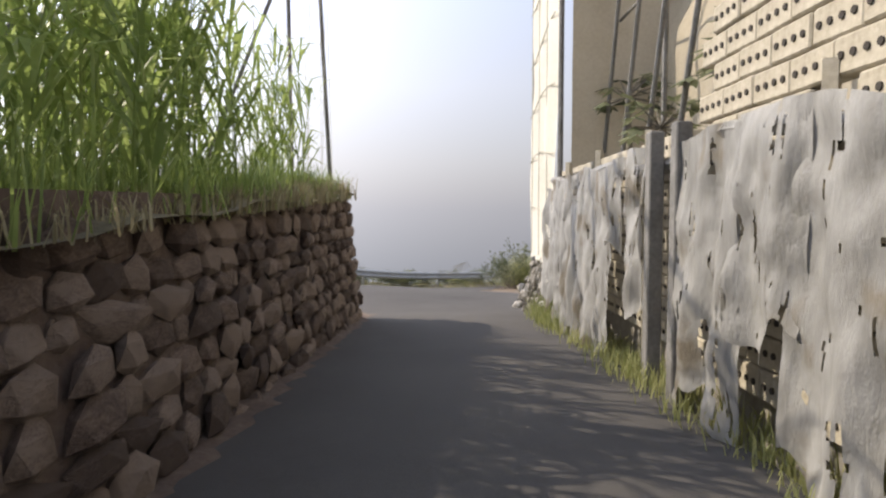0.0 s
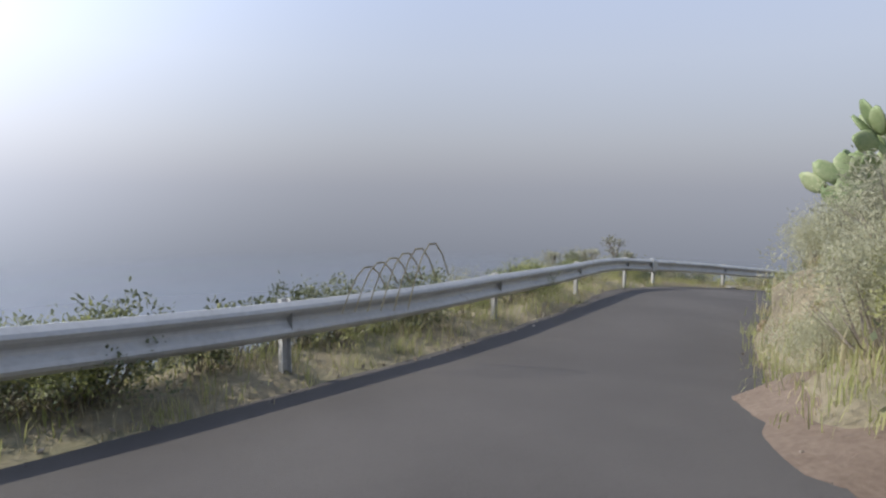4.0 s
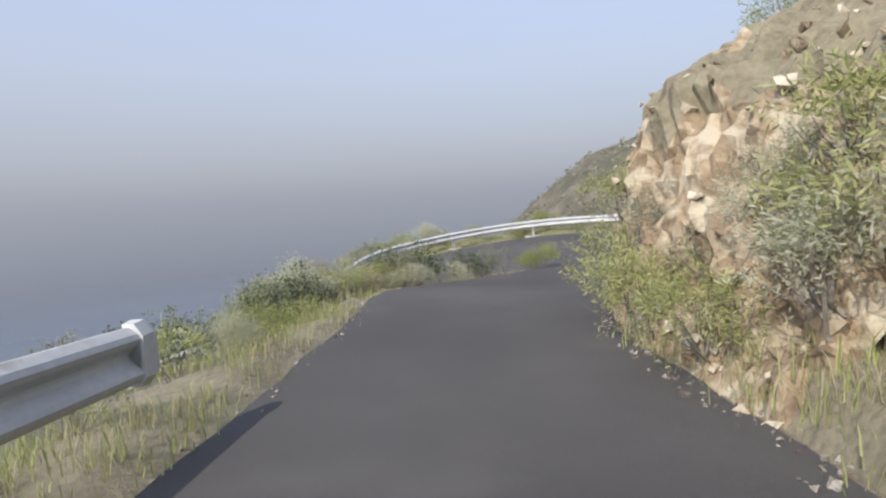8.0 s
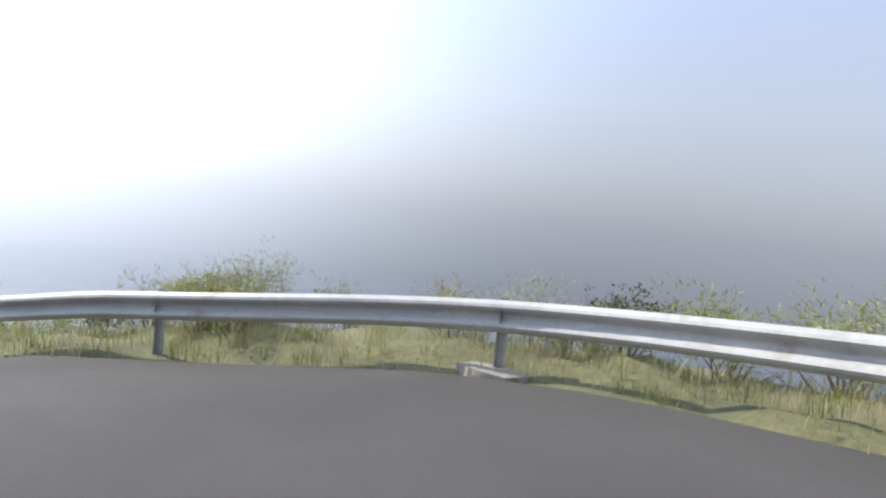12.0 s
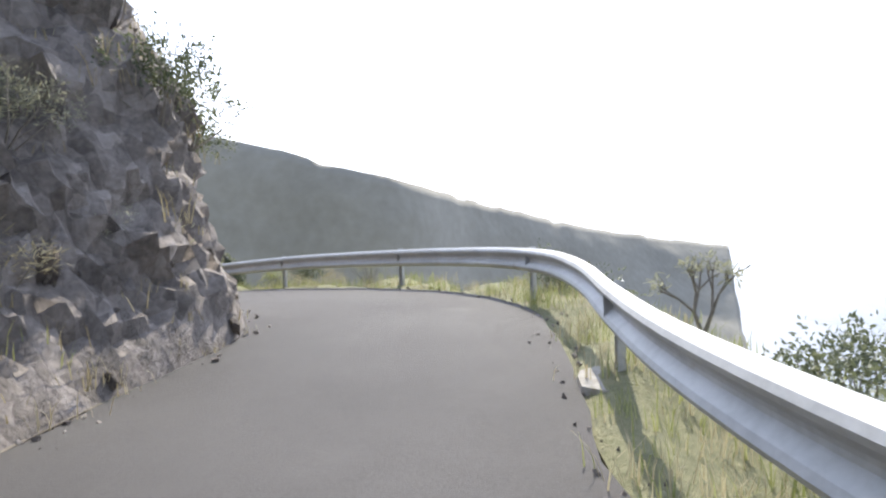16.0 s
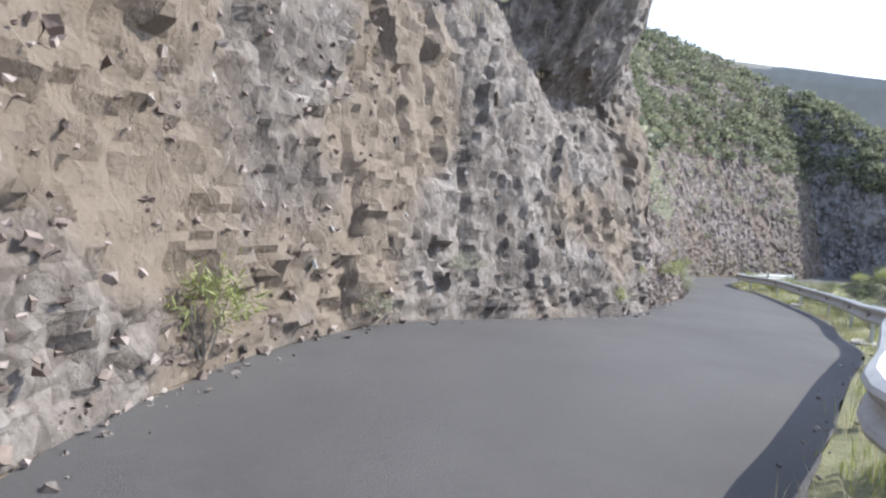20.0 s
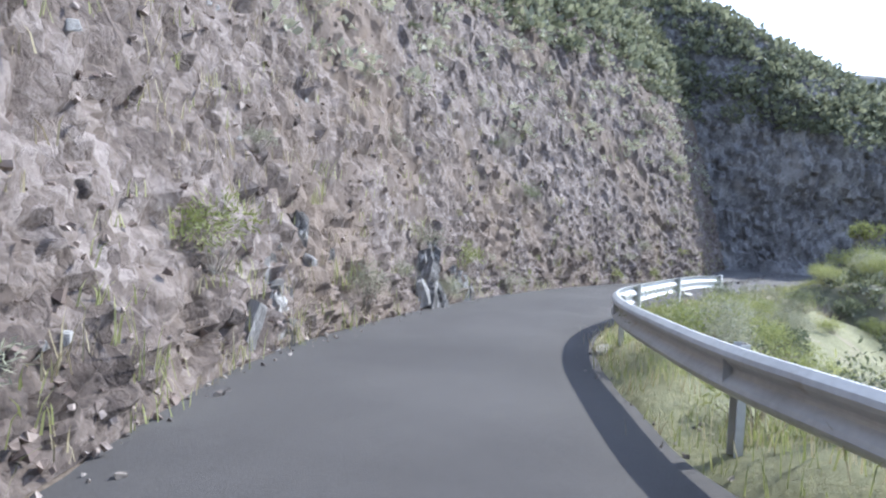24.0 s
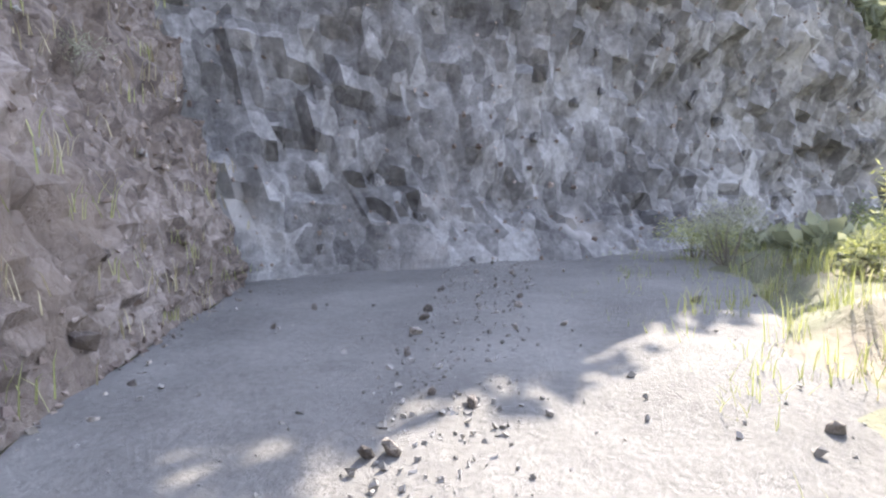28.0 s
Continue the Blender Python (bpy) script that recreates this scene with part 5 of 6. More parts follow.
TWIGS = [twig_mesh("stem", 70 + k) for k in range(3)]
GREEN_BUSH = [leaf_cloud("foliage", 40 + k, LEAF_GREEN, 140, 12, 0.046, 0.045, lobes=6, thin=0.5) for k in range(4)]
GREY_BUSH = [leaf_cloud("foliage", 50 + k, LEAF_GREY, 230, 12, 0.046, 0.04, lobes=7, thin=0.18) for k in range(4)]
YELLOW_BUSH = [leaf_cloud("foliage", 60 + k, LEAF_YELLOW, 210, 12, 0.052, 0.045, lobes=6, thin=0.2) for k in range(3)]
DRY_BUSH = [leaf_cloud("foliage", 65 + k, LEAF_DRY, 90, 9, 0.09, 0.05, lobes=5, thin=0.1) for k in range(2)]
SMALL_GREEN = [leaf_cloud("foliage", 240 + k, LEAF_GREEN, 70, 9, 0.075, 0.05, lobes=5, thin=0.45) for k in range(3)]
SMALL_GREY = [leaf_cloud("foliage", 250 + k, LEAF_GREY, 85, 8, 0.1, 0.045, lobes=6, thin=0.16) for k in range(3)]
SMALL_YELLOW = [leaf_cloud("foliage", 260 + k, LEAF_YELLOW, 80, 8, 0.1, 0.045, lobes=5, thin=0.18) for k in range(3)]
FINE_BUSH = [leaf_cloud("foliage", 55 + 200 * k, LEAF_BROOM, 640, 16, 0.028, 0.035, lobes=10, thin=0.24) for k in range(2)]
# kind: large shapes, small shapes, name, words
BUSHES = {
    "broom": (FINE_BUSH, FINE_BUSH, "broom_shrub", "dense fine-twigged grey-green broom"),
    "green": (GREEN_BUSH, SMALL_GREEN, "green_shrub", "leafy dark green shrub"),
    "grey": (GREY_BUSH, SMALL_GREY, "grey_shrub", "fine-twigged grey-green shrub"),
    "yellow": (YELLOW_BUSH, SMALL_YELLOW, "yellow_shrub", "yellow-green wispy shrub"),
    "dry": (DRY_BUSH, DRY_BUSH, "dry_shrub", "dry straw-coloured brushwood shrub"),
}
plant_rnd = random.Random(77)


def bush(kind, at, size, where, tall=1.0):
    """A shrub with its stems, in one of a few shapes."""
    large, small, name, label = BUSHES[kind]
    meshes = large if size > 0.68 else small
    which = plant_rnd.randrange(len(meshes))
    ob = new(name)
    ob.empty_display_size = 0.2
    ob.matrix_world = Matrix.LocRotScale(Vector(at) - Vector((0, 0, 0.04 * size)), Euler((plant_rnd.uniform(-0.1, 0.1), plant_rnd.uniform(-0.1, 0.1), plant_rnd.uniform(0, 6.28))), Vector((size, size, size * tall)) * 1.25)
    for mesh, nm in ((meshes[which], "foliage"), (TWIGS[which % 3], "stem")):
        c = new(nm, mesh)
        c.parent = ob
    return tagged(ob, label + " " + where, "shrub", "shrubs " + where)


def spots_on(g, count, u=(0, 1), v=(0, 1), seed=0, gap=0.5):
    """Places on a surface, kept apart from one another where they are few."""
    r = random.Random(seed)
    nu, nv = g.shape[:2]
    out = []
    for _ in range(count * 8):
        if len(out) >= count:
            break
        a = min(nu - 1, int(nu * (u[0] + (u[1] - u[0]) * r.random())))
        b = min(nv - 1, int(nv * (v[0] + (v[1] - v[0]) * r.random())))
        p = g[a, b]
        if count > 150 or all((p[0] - q[0]) ** 2 + (p[1] - q[1]) ** 2 + (p[2] - q[2]) ** 2 > gap * gap for q in out):
            out.append(p)
    return out


def grow(g, count, kinds, size, where, u=(0, 1), v=(0, 1), seed=0, gap=0.5, tall=1.0):
    r = random.Random(seed + 5)
    for p in spots_on(g, count, u, v, seed, gap):
        if 22.2 < p[0] < 28.2 and p[1] > 45.4:
            continue  # clear of the low stone wall
        if p[0] > 30 and p[1] > 38 and np.hypot(low_left[:, 0] - p[0], low_left[:, 1] - p[1]).min() < 0.9:
            continue  # clear of the lower road
        bush(r.choice(kinds), p, r.uniform(*size), where, tall * r.uniform(0.8, 1.2))


def beside(line, side, count, out, seed, start=0.0, end=1.0):
    """Places beside a line, a range of metres away from it."""
    r = np.random.default_rng(seed)
    n = left_of(line) * side
    at = r.uniform(start, end, count) * (len(line) - 1.001)
    k = at.astype(int)
    return line[k] + (line[k + 1] - line[k]) * (at - k)[:, None] + n[k] * r.uniform(out[0], out[1], count)[:, None]


def drop_to(points, g):
    """Sets points onto the nearest place of a surface in plan."""
    flat = g.reshape(-1, 3)
    out = points.copy()
    for i, p in enumerate(points):
        out[i, 2] = flat[((flat[:, :2] - p[:2]) ** 2).sum(1).argmin(), 2]
    return out


def grass(name, points, mat, blades, height, width, label, seed, lean=0.5, spread=0.1):
    """Tufts of curved blades as one object."""
    r = np.random.default_rng(seed)
    pts = np.repeat(np.asarray(points), blades, 0)
    n = len(pts)
    size = np.repeat(r.uniform(0.5, 1.25, len(points)), blades)
    base = pts + np.c_[r.normal(size=(n, 2)) * spread, np.full(n, -0.03)]
    a = r.uniform(0, 6.283, n)
    h = height * size * r.uniform(0.55, 1.15, n)
    out = np.stack([np.cos(a), np.sin(a), np.zeros(n)], 1) * (h * r.uniform(0.1, lean, n))[:, None]
    side = np.stack([-np.sin(a), np.cos(a), np.zeros(n)], 1) * (width * r.uniform(0.7, 1.3, n))[:, None]
    up = np.array([0, 0, 1.0]) * h[:, None]
    mid = base + out * 0.35 + up * 0.6
    tip = base + out + up * r.uniform(0.8, 1.0, n)[:, None]
    v = np.stack([base - side, base + side, mid + side * 0.7, mid - side * 0.7, tip], 1).reshape(-1, 3)
    i = np.arange(n) * 5
    f = [tuple(q) for q in np.stack([i, i + 1, i + 2, i + 3], 1).tolist()] + [tuple(q) for q in np.stack([i + 3, i + 2, i + 4], 1).tolist()]
    return tagged(put(name, v.tolist(), f, mat), label, "grass", kind="stuff")


def clumps(name, points, mat, size, leaves, label, seed, leaf=0.3):
    """Far scrub as one object of many leafy clumps."""
    r = np.random.default_rng(seed)
    m = len(points)
    s = np.repeat(r.uniform(size[0], size[1], m), leaves)[:, None]
    n = m * leaves
    d = r.normal(size=(n, 3))
    d[:, 2] = np.abs(d[:, 2])
    d /= np.linalg.norm(d, axis=1)[:, None]
    at = np.repeat(np.asarray(points), leaves, 0) + d * s * np.array([0.5, 0.5, 0.42]) * r.uniform(0.5, 1.1, n)[:, None]
    way = d + r.normal(size=(n, 3)) * 0.6
    way /= np.linalg.norm(way, axis=1)[:, None]
    side = np.cross(way, r.normal(size=(n, 3)))
    side /= np.linalg.norm(side, axis=1)[:, None] + 1e-9
    ln = s * leaf * r.uniform(0.6, 1.3, n)[:, None]
    v = np.stack([at, at + way * ln * 0.5 + side * ln * 0.32, at + way * ln, at + way * ln * 0.5 - side * ln * 0.32], 1).reshape(-1, 3)
    return tagged(put(name, v.tolist(), np.arange(n * 4).reshape(-1, 4).tolist(), mat), label, "scrub", kind="stuff")


# ---- the terrace: reeds and dry grass above the stone wall ----
def reed_meshes(seed):
    r = random.Random(seed)
    sv, sf, lv, lf = [], [], [], []
    for _ in range(7):
        x, y = r.uniform(-0.3, 0.3), r.uniform(-0.3, 0.3)
        h = r.uniform(1.6, 2.6)
        tx, ty = r.uniform(-0.25, 0.35), r.uniform(-0.2, 0.3)
        b = len(sv)
        for j in range(4):
            u = j / 3
            for q in range(4):
                sv.append((x + tx * u * u + 0.011 * (1 - 0.6 * u) * math.cos(q * 1.57), y + ty * u * u + 0.011 * (1 - 0.6 * u) * math.sin(q * 1.57), -0.1 + h * u))
        sf += [(b + j * 4 + q, b + j * 4 + (q + 1) % 4, b + j * 4 + 4 + (q + 1) % 4, b + j * 4 + 4 + q) for j in range(3) for q in range(4)]
        for k in range(17):
            u = r.uniform(0.12, 1.0)
            p = Vector((x + tx * u * u, y + ty * u * u, -0.1 + h * u))
            a = r.uniform(0, 6.28)
            ln = r.uniform(0.4, 0.8)
            d = Vector((math.cos(a), math.sin(a), 0))
            w = Vector((-math.sin(a), math.cos(a), 0)) * r.uniform(0.014, 0.026)
            m1, m2 = p + d * ln * 0.35 + Vector((0, 0, ln * 0.5)), p + d * ln * 0.75 + Vector((0, 0, ln * r.uniform(0.3, 0.65)))
            i = len(lv)
            lv += [p - w * 0.5, p + w * 0.5, m1 + w, m1 - w, m2]
            lf += [(i, i + 1, i + 2, i + 3), (i + 3, i + 2, i + 4)]
    return mesh_of("cane", sv, sf, REED), mesh_of("foliage", lv, lf, REED)


REEDS = [reed_meshes(90 + k) for k in range(4)]
r = random.Random(12)
for k in range(48):
    x, y = -1.9 - 3.4 * r.random() ** 1.3, r.uniform(0.8, 8.9)
    clump = thing("reed_clump", "tall bright green cane reeds on the terrace above the wall", "reeds", "reeds on the terrace")
    clump.matrix_world = Matrix.LocRotScale(Vector((x, y, 1.0 + 0.045 * y)), Euler((0.0, r.uniform(-0.05, 0.12), r.uniform(0, 6.28))), Vector((1, 1, 1)) * r.uniform(0.75, 1.15) * (0.8 if y > 7.5 else 1.0))
    for nm, mesh in zip(("cane", "foliage"), REEDS[r.randrange(4)]):
        c = new(nm, mesh)
        c.parent = clump
q = np.random.default_rng(4)


def on_wall(n, x0, x1):
    y = q.uniform(0.8, 9.6, n)
    return np.c_[q.uniform(x0, x1, n), y, 1.06 + 0.045 * y]


grass("dry_grass", on_wall(420, -2.3, -1.5), LEAF_DRY, 14, 0.3, 0.006, "dry brown grass on the wall top", 4, 0.9)
grass("green_grass", on_wall(420, -2.6, -1.6), REED, 14, 0.5, 0.007, "green grass among the reeds", 5, 0.7)

# ---- fringes of grass along the road ----
lane_r = between(up_right, (1.75, 2.0), (2.0, 14.0))
grass("lane_grass", beside(lane_r, 1, 420, (-0.28, 0.16), 21), LEAF_YELLOW, 9, 0.26, 0.006, "yellow-green grass at the foot of the sheeted wall", 6, 0.8)
grass("rubble_grass", beside(between(up_right, (1.75, 8.2), (1.85, 13.4)), 1, 520, (-0.4, 0.12), 121), LEAF_YELLOW, 11, 0.42, 0.006, "tall yellow-green grass in front of the rubble", 106, 0.7)
ul = between(up_left, (-2.4, 11.7), (42.0, 38.4))
grass("verge_grass", drop_to(beside(ul, 1, 1700, (0.1, 1.8), 22), verge_g), LEAF_YELLOW, 13, 0.24, 0.0045, "yellow-green grass under the guardrail", 7, 0.7)
grass("verge_straw", drop_to(beside(ul, 1, 1300, (0.05, 2.2), 23), verge_g), LEAF_DRY, 13, 0.22, 0.004, "dry straw grass under the guardrail", 8, 0.8)
ur = between(up_right, (3.4, 24.5), (33.0, 36.8))
grass("bank_grass", drop_to(beside(ur, -1, 1500, (-0.05, 1.9), 24), bank_up_g), LEAF_YELLOW, 13, 0.25, 0.0045, "yellow-green grass at the foot of the bank", 9, 0.7)
grass("bank_straw", drop_to(beside(ur, -1, 1500, (0.1, 4.5), 25), bank_up_g), LEAF_DRY, 13, 0.26, 0.0045, "dry grass on the bank", 10, 0.7)
grass("scree_straw", spots_on(scree_g, 700, (0, 0.6), (0, 0.55), 26, 0.1), LEAF_DRY, 13, 0.25, 0.0045, "dry grass on the scree", 11, 0.7)
od = out_line
grass("drop_grass", drop_to(beside(od, -1, 3200, (0.1, 2.2), 27), drop_g), LEAF_YELLOW, 13, 0.26, 0.0045, "yellow-green grass outside the lower guardrail", 12, 0.7)
grass("drop_straw", drop_to(beside(od, -1, 2400, (0.05, 2.6), 28), drop_g), LEAF_DRY, 13, 0.26, 0.004, "dry straw grass outside the lower guardrail", 13, 0.7)
grass("inner_straw", drop_to(beside(inner_low, 1, 900, (0.0, 1.6), 29), inner_g), LEAF_DRY, 13, 0.25, 0.0045, "dry grass at the foot of the shrubby bank", 14, 0.7)
grass("inner_grass", spots_on(inner_g, 600, (0.05, 1), (0.05, 0.9), 30, 0.1), LEAF_YELLOW, 13, 0.27, 0.005, "yellow-green grass on the shrubby bank", 15, 0.7)
grass("ledge_straw", spots_on(west_g, 900, (0.1, 1), (0, 0.56), 31, 0.1), LEAF_DRY, 8, 0.28, 0.006, "dry grass on ledges of the rock slope", 16, 0.8)
grass("ledge_grass", spots_on(west_g, 500, (0.3, 1), (0, 0.47), 32, 0.1), LEAF_YELLOW, 9, 0.3, 0.006, "yellow-green grass on the rock slope", 17, 0.8)
grass("cliff_straw", spots_on(tall_g, 260, (0, 1), (0.4, 0.96), 33, 0.15), LEAF_DRY, 8, 0.3, 0.006, "dry grass on ledges of the tall cutting", 18, 0.8)
grass("nose_straw", spots_on(nose_g, 220, (0, 1), (0.05, 0.9), 34, 0.15), LEAF_DRY, 8, 0.28, 0.006, "dry grass on the basalt outcrop", 19, 0.8)

# ---- shrubs, stretch by stretch ----
for p in drop_to(beside(between(up_left, (-2.6, 12.0), (-5.5, 18.0)), 1, 22, (0.5, 4.5), 40), verge_g):
    bush(plant_rnd.choice(["dry", "grey", "grey", "yellow"]), p, plant_rnd.uniform(0.35, 0.6), "beside the junction", 0.8)
for p in drop_to(beside(between(up_left, (-5.4, 16.8), (-1.2, 25.9)), 1, 26, (0.7, 2.8), 41), verge_g):
    bush(plant_rnd.choice(["green", "green", "grey"]), p, plant_rnd.uniform(0.45, 0.8), "beside the junction", 0.8)
for k in range(38):
    y = 22.4 + 4.4 * plant_rnd.random()
    x = 1.7 + 0.85 * max(0, y - 23.3) + 3.4 * plant_rnd.random() ** 1.2
    size = plant_rnd.uniform(0.7, 1.1) if y > 25.4 or k % 4 == 0 else plant_rnd.uniform(1.0, 1.45)
    bush(plant_rnd.choice(["broom", "grey", "dry", "broom"] if y > 24.6 else ["green", "yellow", "yellow", "broom"]), (x + 0.3, y, -1.45 - 0.12 * (y - 19.8)), size, "on the island by the dirt plot", 1.35)
for p in drop_to(beside(between(up_right, (3.4, 26.4), (7.4, 30.2)), -1, 16, (0.45, 1.5), 170), bank_up_g):
    bush(plant_rnd.choice(["broom", "grey", "yellow", "broom"]), p, plant_rnd.uniform(0.6, 1.05), "at the start of the roadside bank", 1.2)
grow(yard_g, 12, ["grey", "dry", "green"], (0.7, 1.1), "behind the dirt plot", (0.2, 1), (0.75, 1), 42, 1.0)
grow(west_top_g, 26, ["grey", "dry", "green", "yellow"], (0.35, 0.6), "on the waste ground by the junction", (0, 0.3), (0, 1), 61, 0.7)
for p in drop_to(beside(between(up_left, (-5.0, 21.0), (3.0, 29.9)), 1, 30, (0.7, 1.4), 62), verge_g):
    bush(plant_rnd.choice(["green", "green", "yellow"]), p, plant_rnd.uniform(0.55, 0.85), "tight against the guardrail")
for p in drop_to(beside(between(up_left, (-1.2, 25.9), (12.0, 37.2)), 1, 34, (0.75, 2.0), 43), verge_g):
    bush(plant_rnd.choice(["green", "green", "yellow", "grey"]), p, plant_rnd.uniform(0.5, 0.85), "outside the upper guardrail")
for p in drop_to(beside(between(up_left, (12.0, 37.2), (41.0, 39.2)), 1, 50, (0.5, 1.9), 44), verge_g):
    bush(plant_rnd.choice(["grey", "yellow", "grey", "dry", "yellow"]), p, plant_rnd.uniform(0.3, 0.6), "on the cliff-edge verge")
grow(bank_up_g, 34, ["grey", "green", "yellow", "grey"], (0.7, 1.25), "on the roadside bank", (0, 0.45), (0.14, 0.55), 45, 0.7)
grow(bank_up_g, 66, ["broom", "broom", "broom", "yellow"], (0.7, 1.4), "on the roadside bank", (0.35, 1), (0.14, 0.7), 46, 0.6)
grow(bank_up_g, 36, ["grey", "green", "dry"], (0.8, 1.4), "high on the roadside bank", (0, 1), (0.5, 0.95), 47, 1.0)
grow(cliff_up_g, 24, ["grey", "dry", "green"], (0.5, 1.1), "on the pale rock face", (0.3, 1), (0.5, 0.95), 48, 0.7)
grow(cliff_up_g, 52, ["broom", "broom", "dry", "yellow"], (0.5, 1.1), "on the slope above the pale rock face", (0, 0.36), (0.36, 0.95), 148, 0.55)
grow(cliff_up_g, 8, ["grey", "yellow"], (0.5, 0.9), "at the foot of the pale rock face", (0, 0.25), (0.02, 0.2), 49, 0.5)
grow(scree_g, 105, ["grey", "grey", "dry", "yellow", "broom"], (0.4, 1.0), "on the orange scree", (0.0, 0.7), (0.08, 0.7), 50, 0.7)
grow(scree_g, 34, ["grey", "broom", "dry", "yellow"], (0.4, 0.75), "at the foot of the orange scree", (0.03, 0.55), (0.04, 0.3), 150, 0.6)
for p in drop_to(beside(bend_out, -1, 40, (1.0, 2.6), 51, 0.1, 1), drop_g):
    bush(plant_rnd.choice(["grey", "yellow", "yellow", "dry"]), p, plant_rnd.uniform(0.6, 1.1), "outside the bend")
for p in drop_to(beside(between(low_right, (43.4, 45.0), (6, 48)), -1, 50, (0.9, 2.6), 52), drop_g):
    bush(plant_rnd.choice(["grey", "green", "yellow", "dry"]), p, plant_rnd.uniform(0.45, 0.95), "outside the lower guardrail")
for p in drop_to(beside(between(low_right, (5, 47), (-44, 20.9)), -1, 120, (0.7, 3.4), 53), drop_g):
    bush(plant_rnd.choice(["yellow", "green", "yellow", "grey"]), p, plant_rnd.uniform(0.45, 0.9), "over the grassy drop")
grow(inner_g, 95, ["green", "grey", "broom", "grey", "green"], (0.6, 1.2), "on the shrubby inner bank", (0.26, 1), (0.12, 0.62), 54, 0.6)
grow(inner_g, 56, ["grey", "yellow", "dry", "grey", "green"], (0.45, 0.9), "at the foot of the inner bank", (0.24, 1), (0.05, 0.22), 55, 0.5)
grow(inner_g, 48, ["grey", "broom", "green", "grey"], (0.7, 1.1), "on the shoulder of the inner bank", (0.08, 0.34), (0.3, 0.72), 155, 0.5, 1.25)
grow(nose_g, 46, ["green", "grey", "green", "dry"], (0.5, 1.1), "on the basalt outcrop", (0, 0.8), (0.22, 0.95), 56, 0.5)
grow(tall_g, 30, ["grey", "green", "yellow"], (0.45, 0.9), "on the bench above the rock cutting", (0, 1), (0.54, 0.84), 57, 0.7)
grow(tall_g, 9, ["yellow", "grey"], (0.3, 0.6), "at the foot of the rock cutting", (0, 1), (0, 0.1), 58, 0.8)
grow(west_g, 40, ["grey", "grey", "green", "dry"], (0.35, 0.75), "on the rock slope", (0.15, 1), (0.21, 0.61), 59, 0.7)
grow(west_g, 22, ["yellow", "grey", "grey"], (0.4, 0.8), "at the foot of the rock slope", (0.1, 0.85), (0, 0.17), 60, 0.8)
grow(mound_g, 46, ["green", "yellow", "yellow", "grey"], (0.6, 1.2), "on the mound beside the track", (0.02, 0.7), (0.17, 0.48), 63, 0.6)
clumps("mound_scrub", [p for p in spots_on(mound_g, 1500, (0, 1), (0.16, 0.95), 163) if p[1] > 23.0], SCRUB_LEAF, (0.3, 0.9), 40, "grey-green scrub covering the mound", 163)
grass("mound_grass", spots_on(mound_g, 1100, (0, 0.75), (0.02, 0.42), 64), LEAF_YELLOW, 13, 0.34, 0.005, "yellow-green grass on the mound", 20, 0.7)
for x, y in ((28.2, 35.2), (29.1, 35.7), (30.1, 35.5), (29.6, 34.6), (27.2, 35.0), (28.4, 34.3), (27.4, 33.9), (26.3, 34.6), (29.2, 33.6)):
    bush("broom", drop_to(np.array([[x, y, 0.0]]), bank_up_g)[0], plant_rnd.uniform(1.05, 1.5), "at the corner of the rock face")

for x, y, sz, kd in ((52.4, 44.4, 1.35, "yellow"), (51.5, 45.2, 1.2, "yellow"), (53.3, 43.2, 1.2, "broom"), (50.4, 45.4, 0.9, "green"), (45.4, 46.6, 1.1, "grey"), (44.6, 46.9, 0.8, "green")):
    bush(kd, drop_to(np.array([[x, y, 0.0]]), drop_g)[0], sz, "outside the bend")

for x, y, sz, kd in ((33.5, 41.5, 0.9, "yellow"), (34.6, 42.0, 1.1, "broom"), (32.4, 41.2, 0.7, "yellow"), (35.5, 41.9, 1.0, "yellow"), (36.6, 41.6, 0.8, "broom"), (31.2, 41.0, 0.6, "broom")):
    bush(kd, drop_to(np.array([[x, y, 0.0]]), verge_g)[0], sz, "on the cliff-edge verge")
for x, y, sz, kd in ((-7.0, 19.6, 0.7, "broom"), (-6.7, 20.5, 0.8, "green"), (-6.3, 21.4, 0.85, "green"), (-6.1, 22.3, 0.7, "broom"), (-7.6, 18.7, 0.8, "broom"), (-8.4, 17.8, 0.7, "grey")):
    bush(kd, drop_to(np.array([[x, y, 0.0]]), verge_g)[0], sz, "at the end of the first guardrail", 0.85)
for p in beside(between(up_left, (35.5, 40.6), (40.2, 39.5)), 1, 16, (0.25, 1.3), 160):
    bush(plant_rnd.choice(["yellow", "broom", "grey", "dry"]), p + np.array([0, 0, -0.08]), plant_rnd.uniform(0.4, 0.75), "at the end of the cliff-edge verge")
for x, y, sz in ((44.5, 37.8, 0.85), (44.9, 38.3, 0.6), (44.2, 38.2, 0.7)):
    bush("yellow", (x, y, road_height(x, y)), sz, "on the corner of the bend", 1.2)

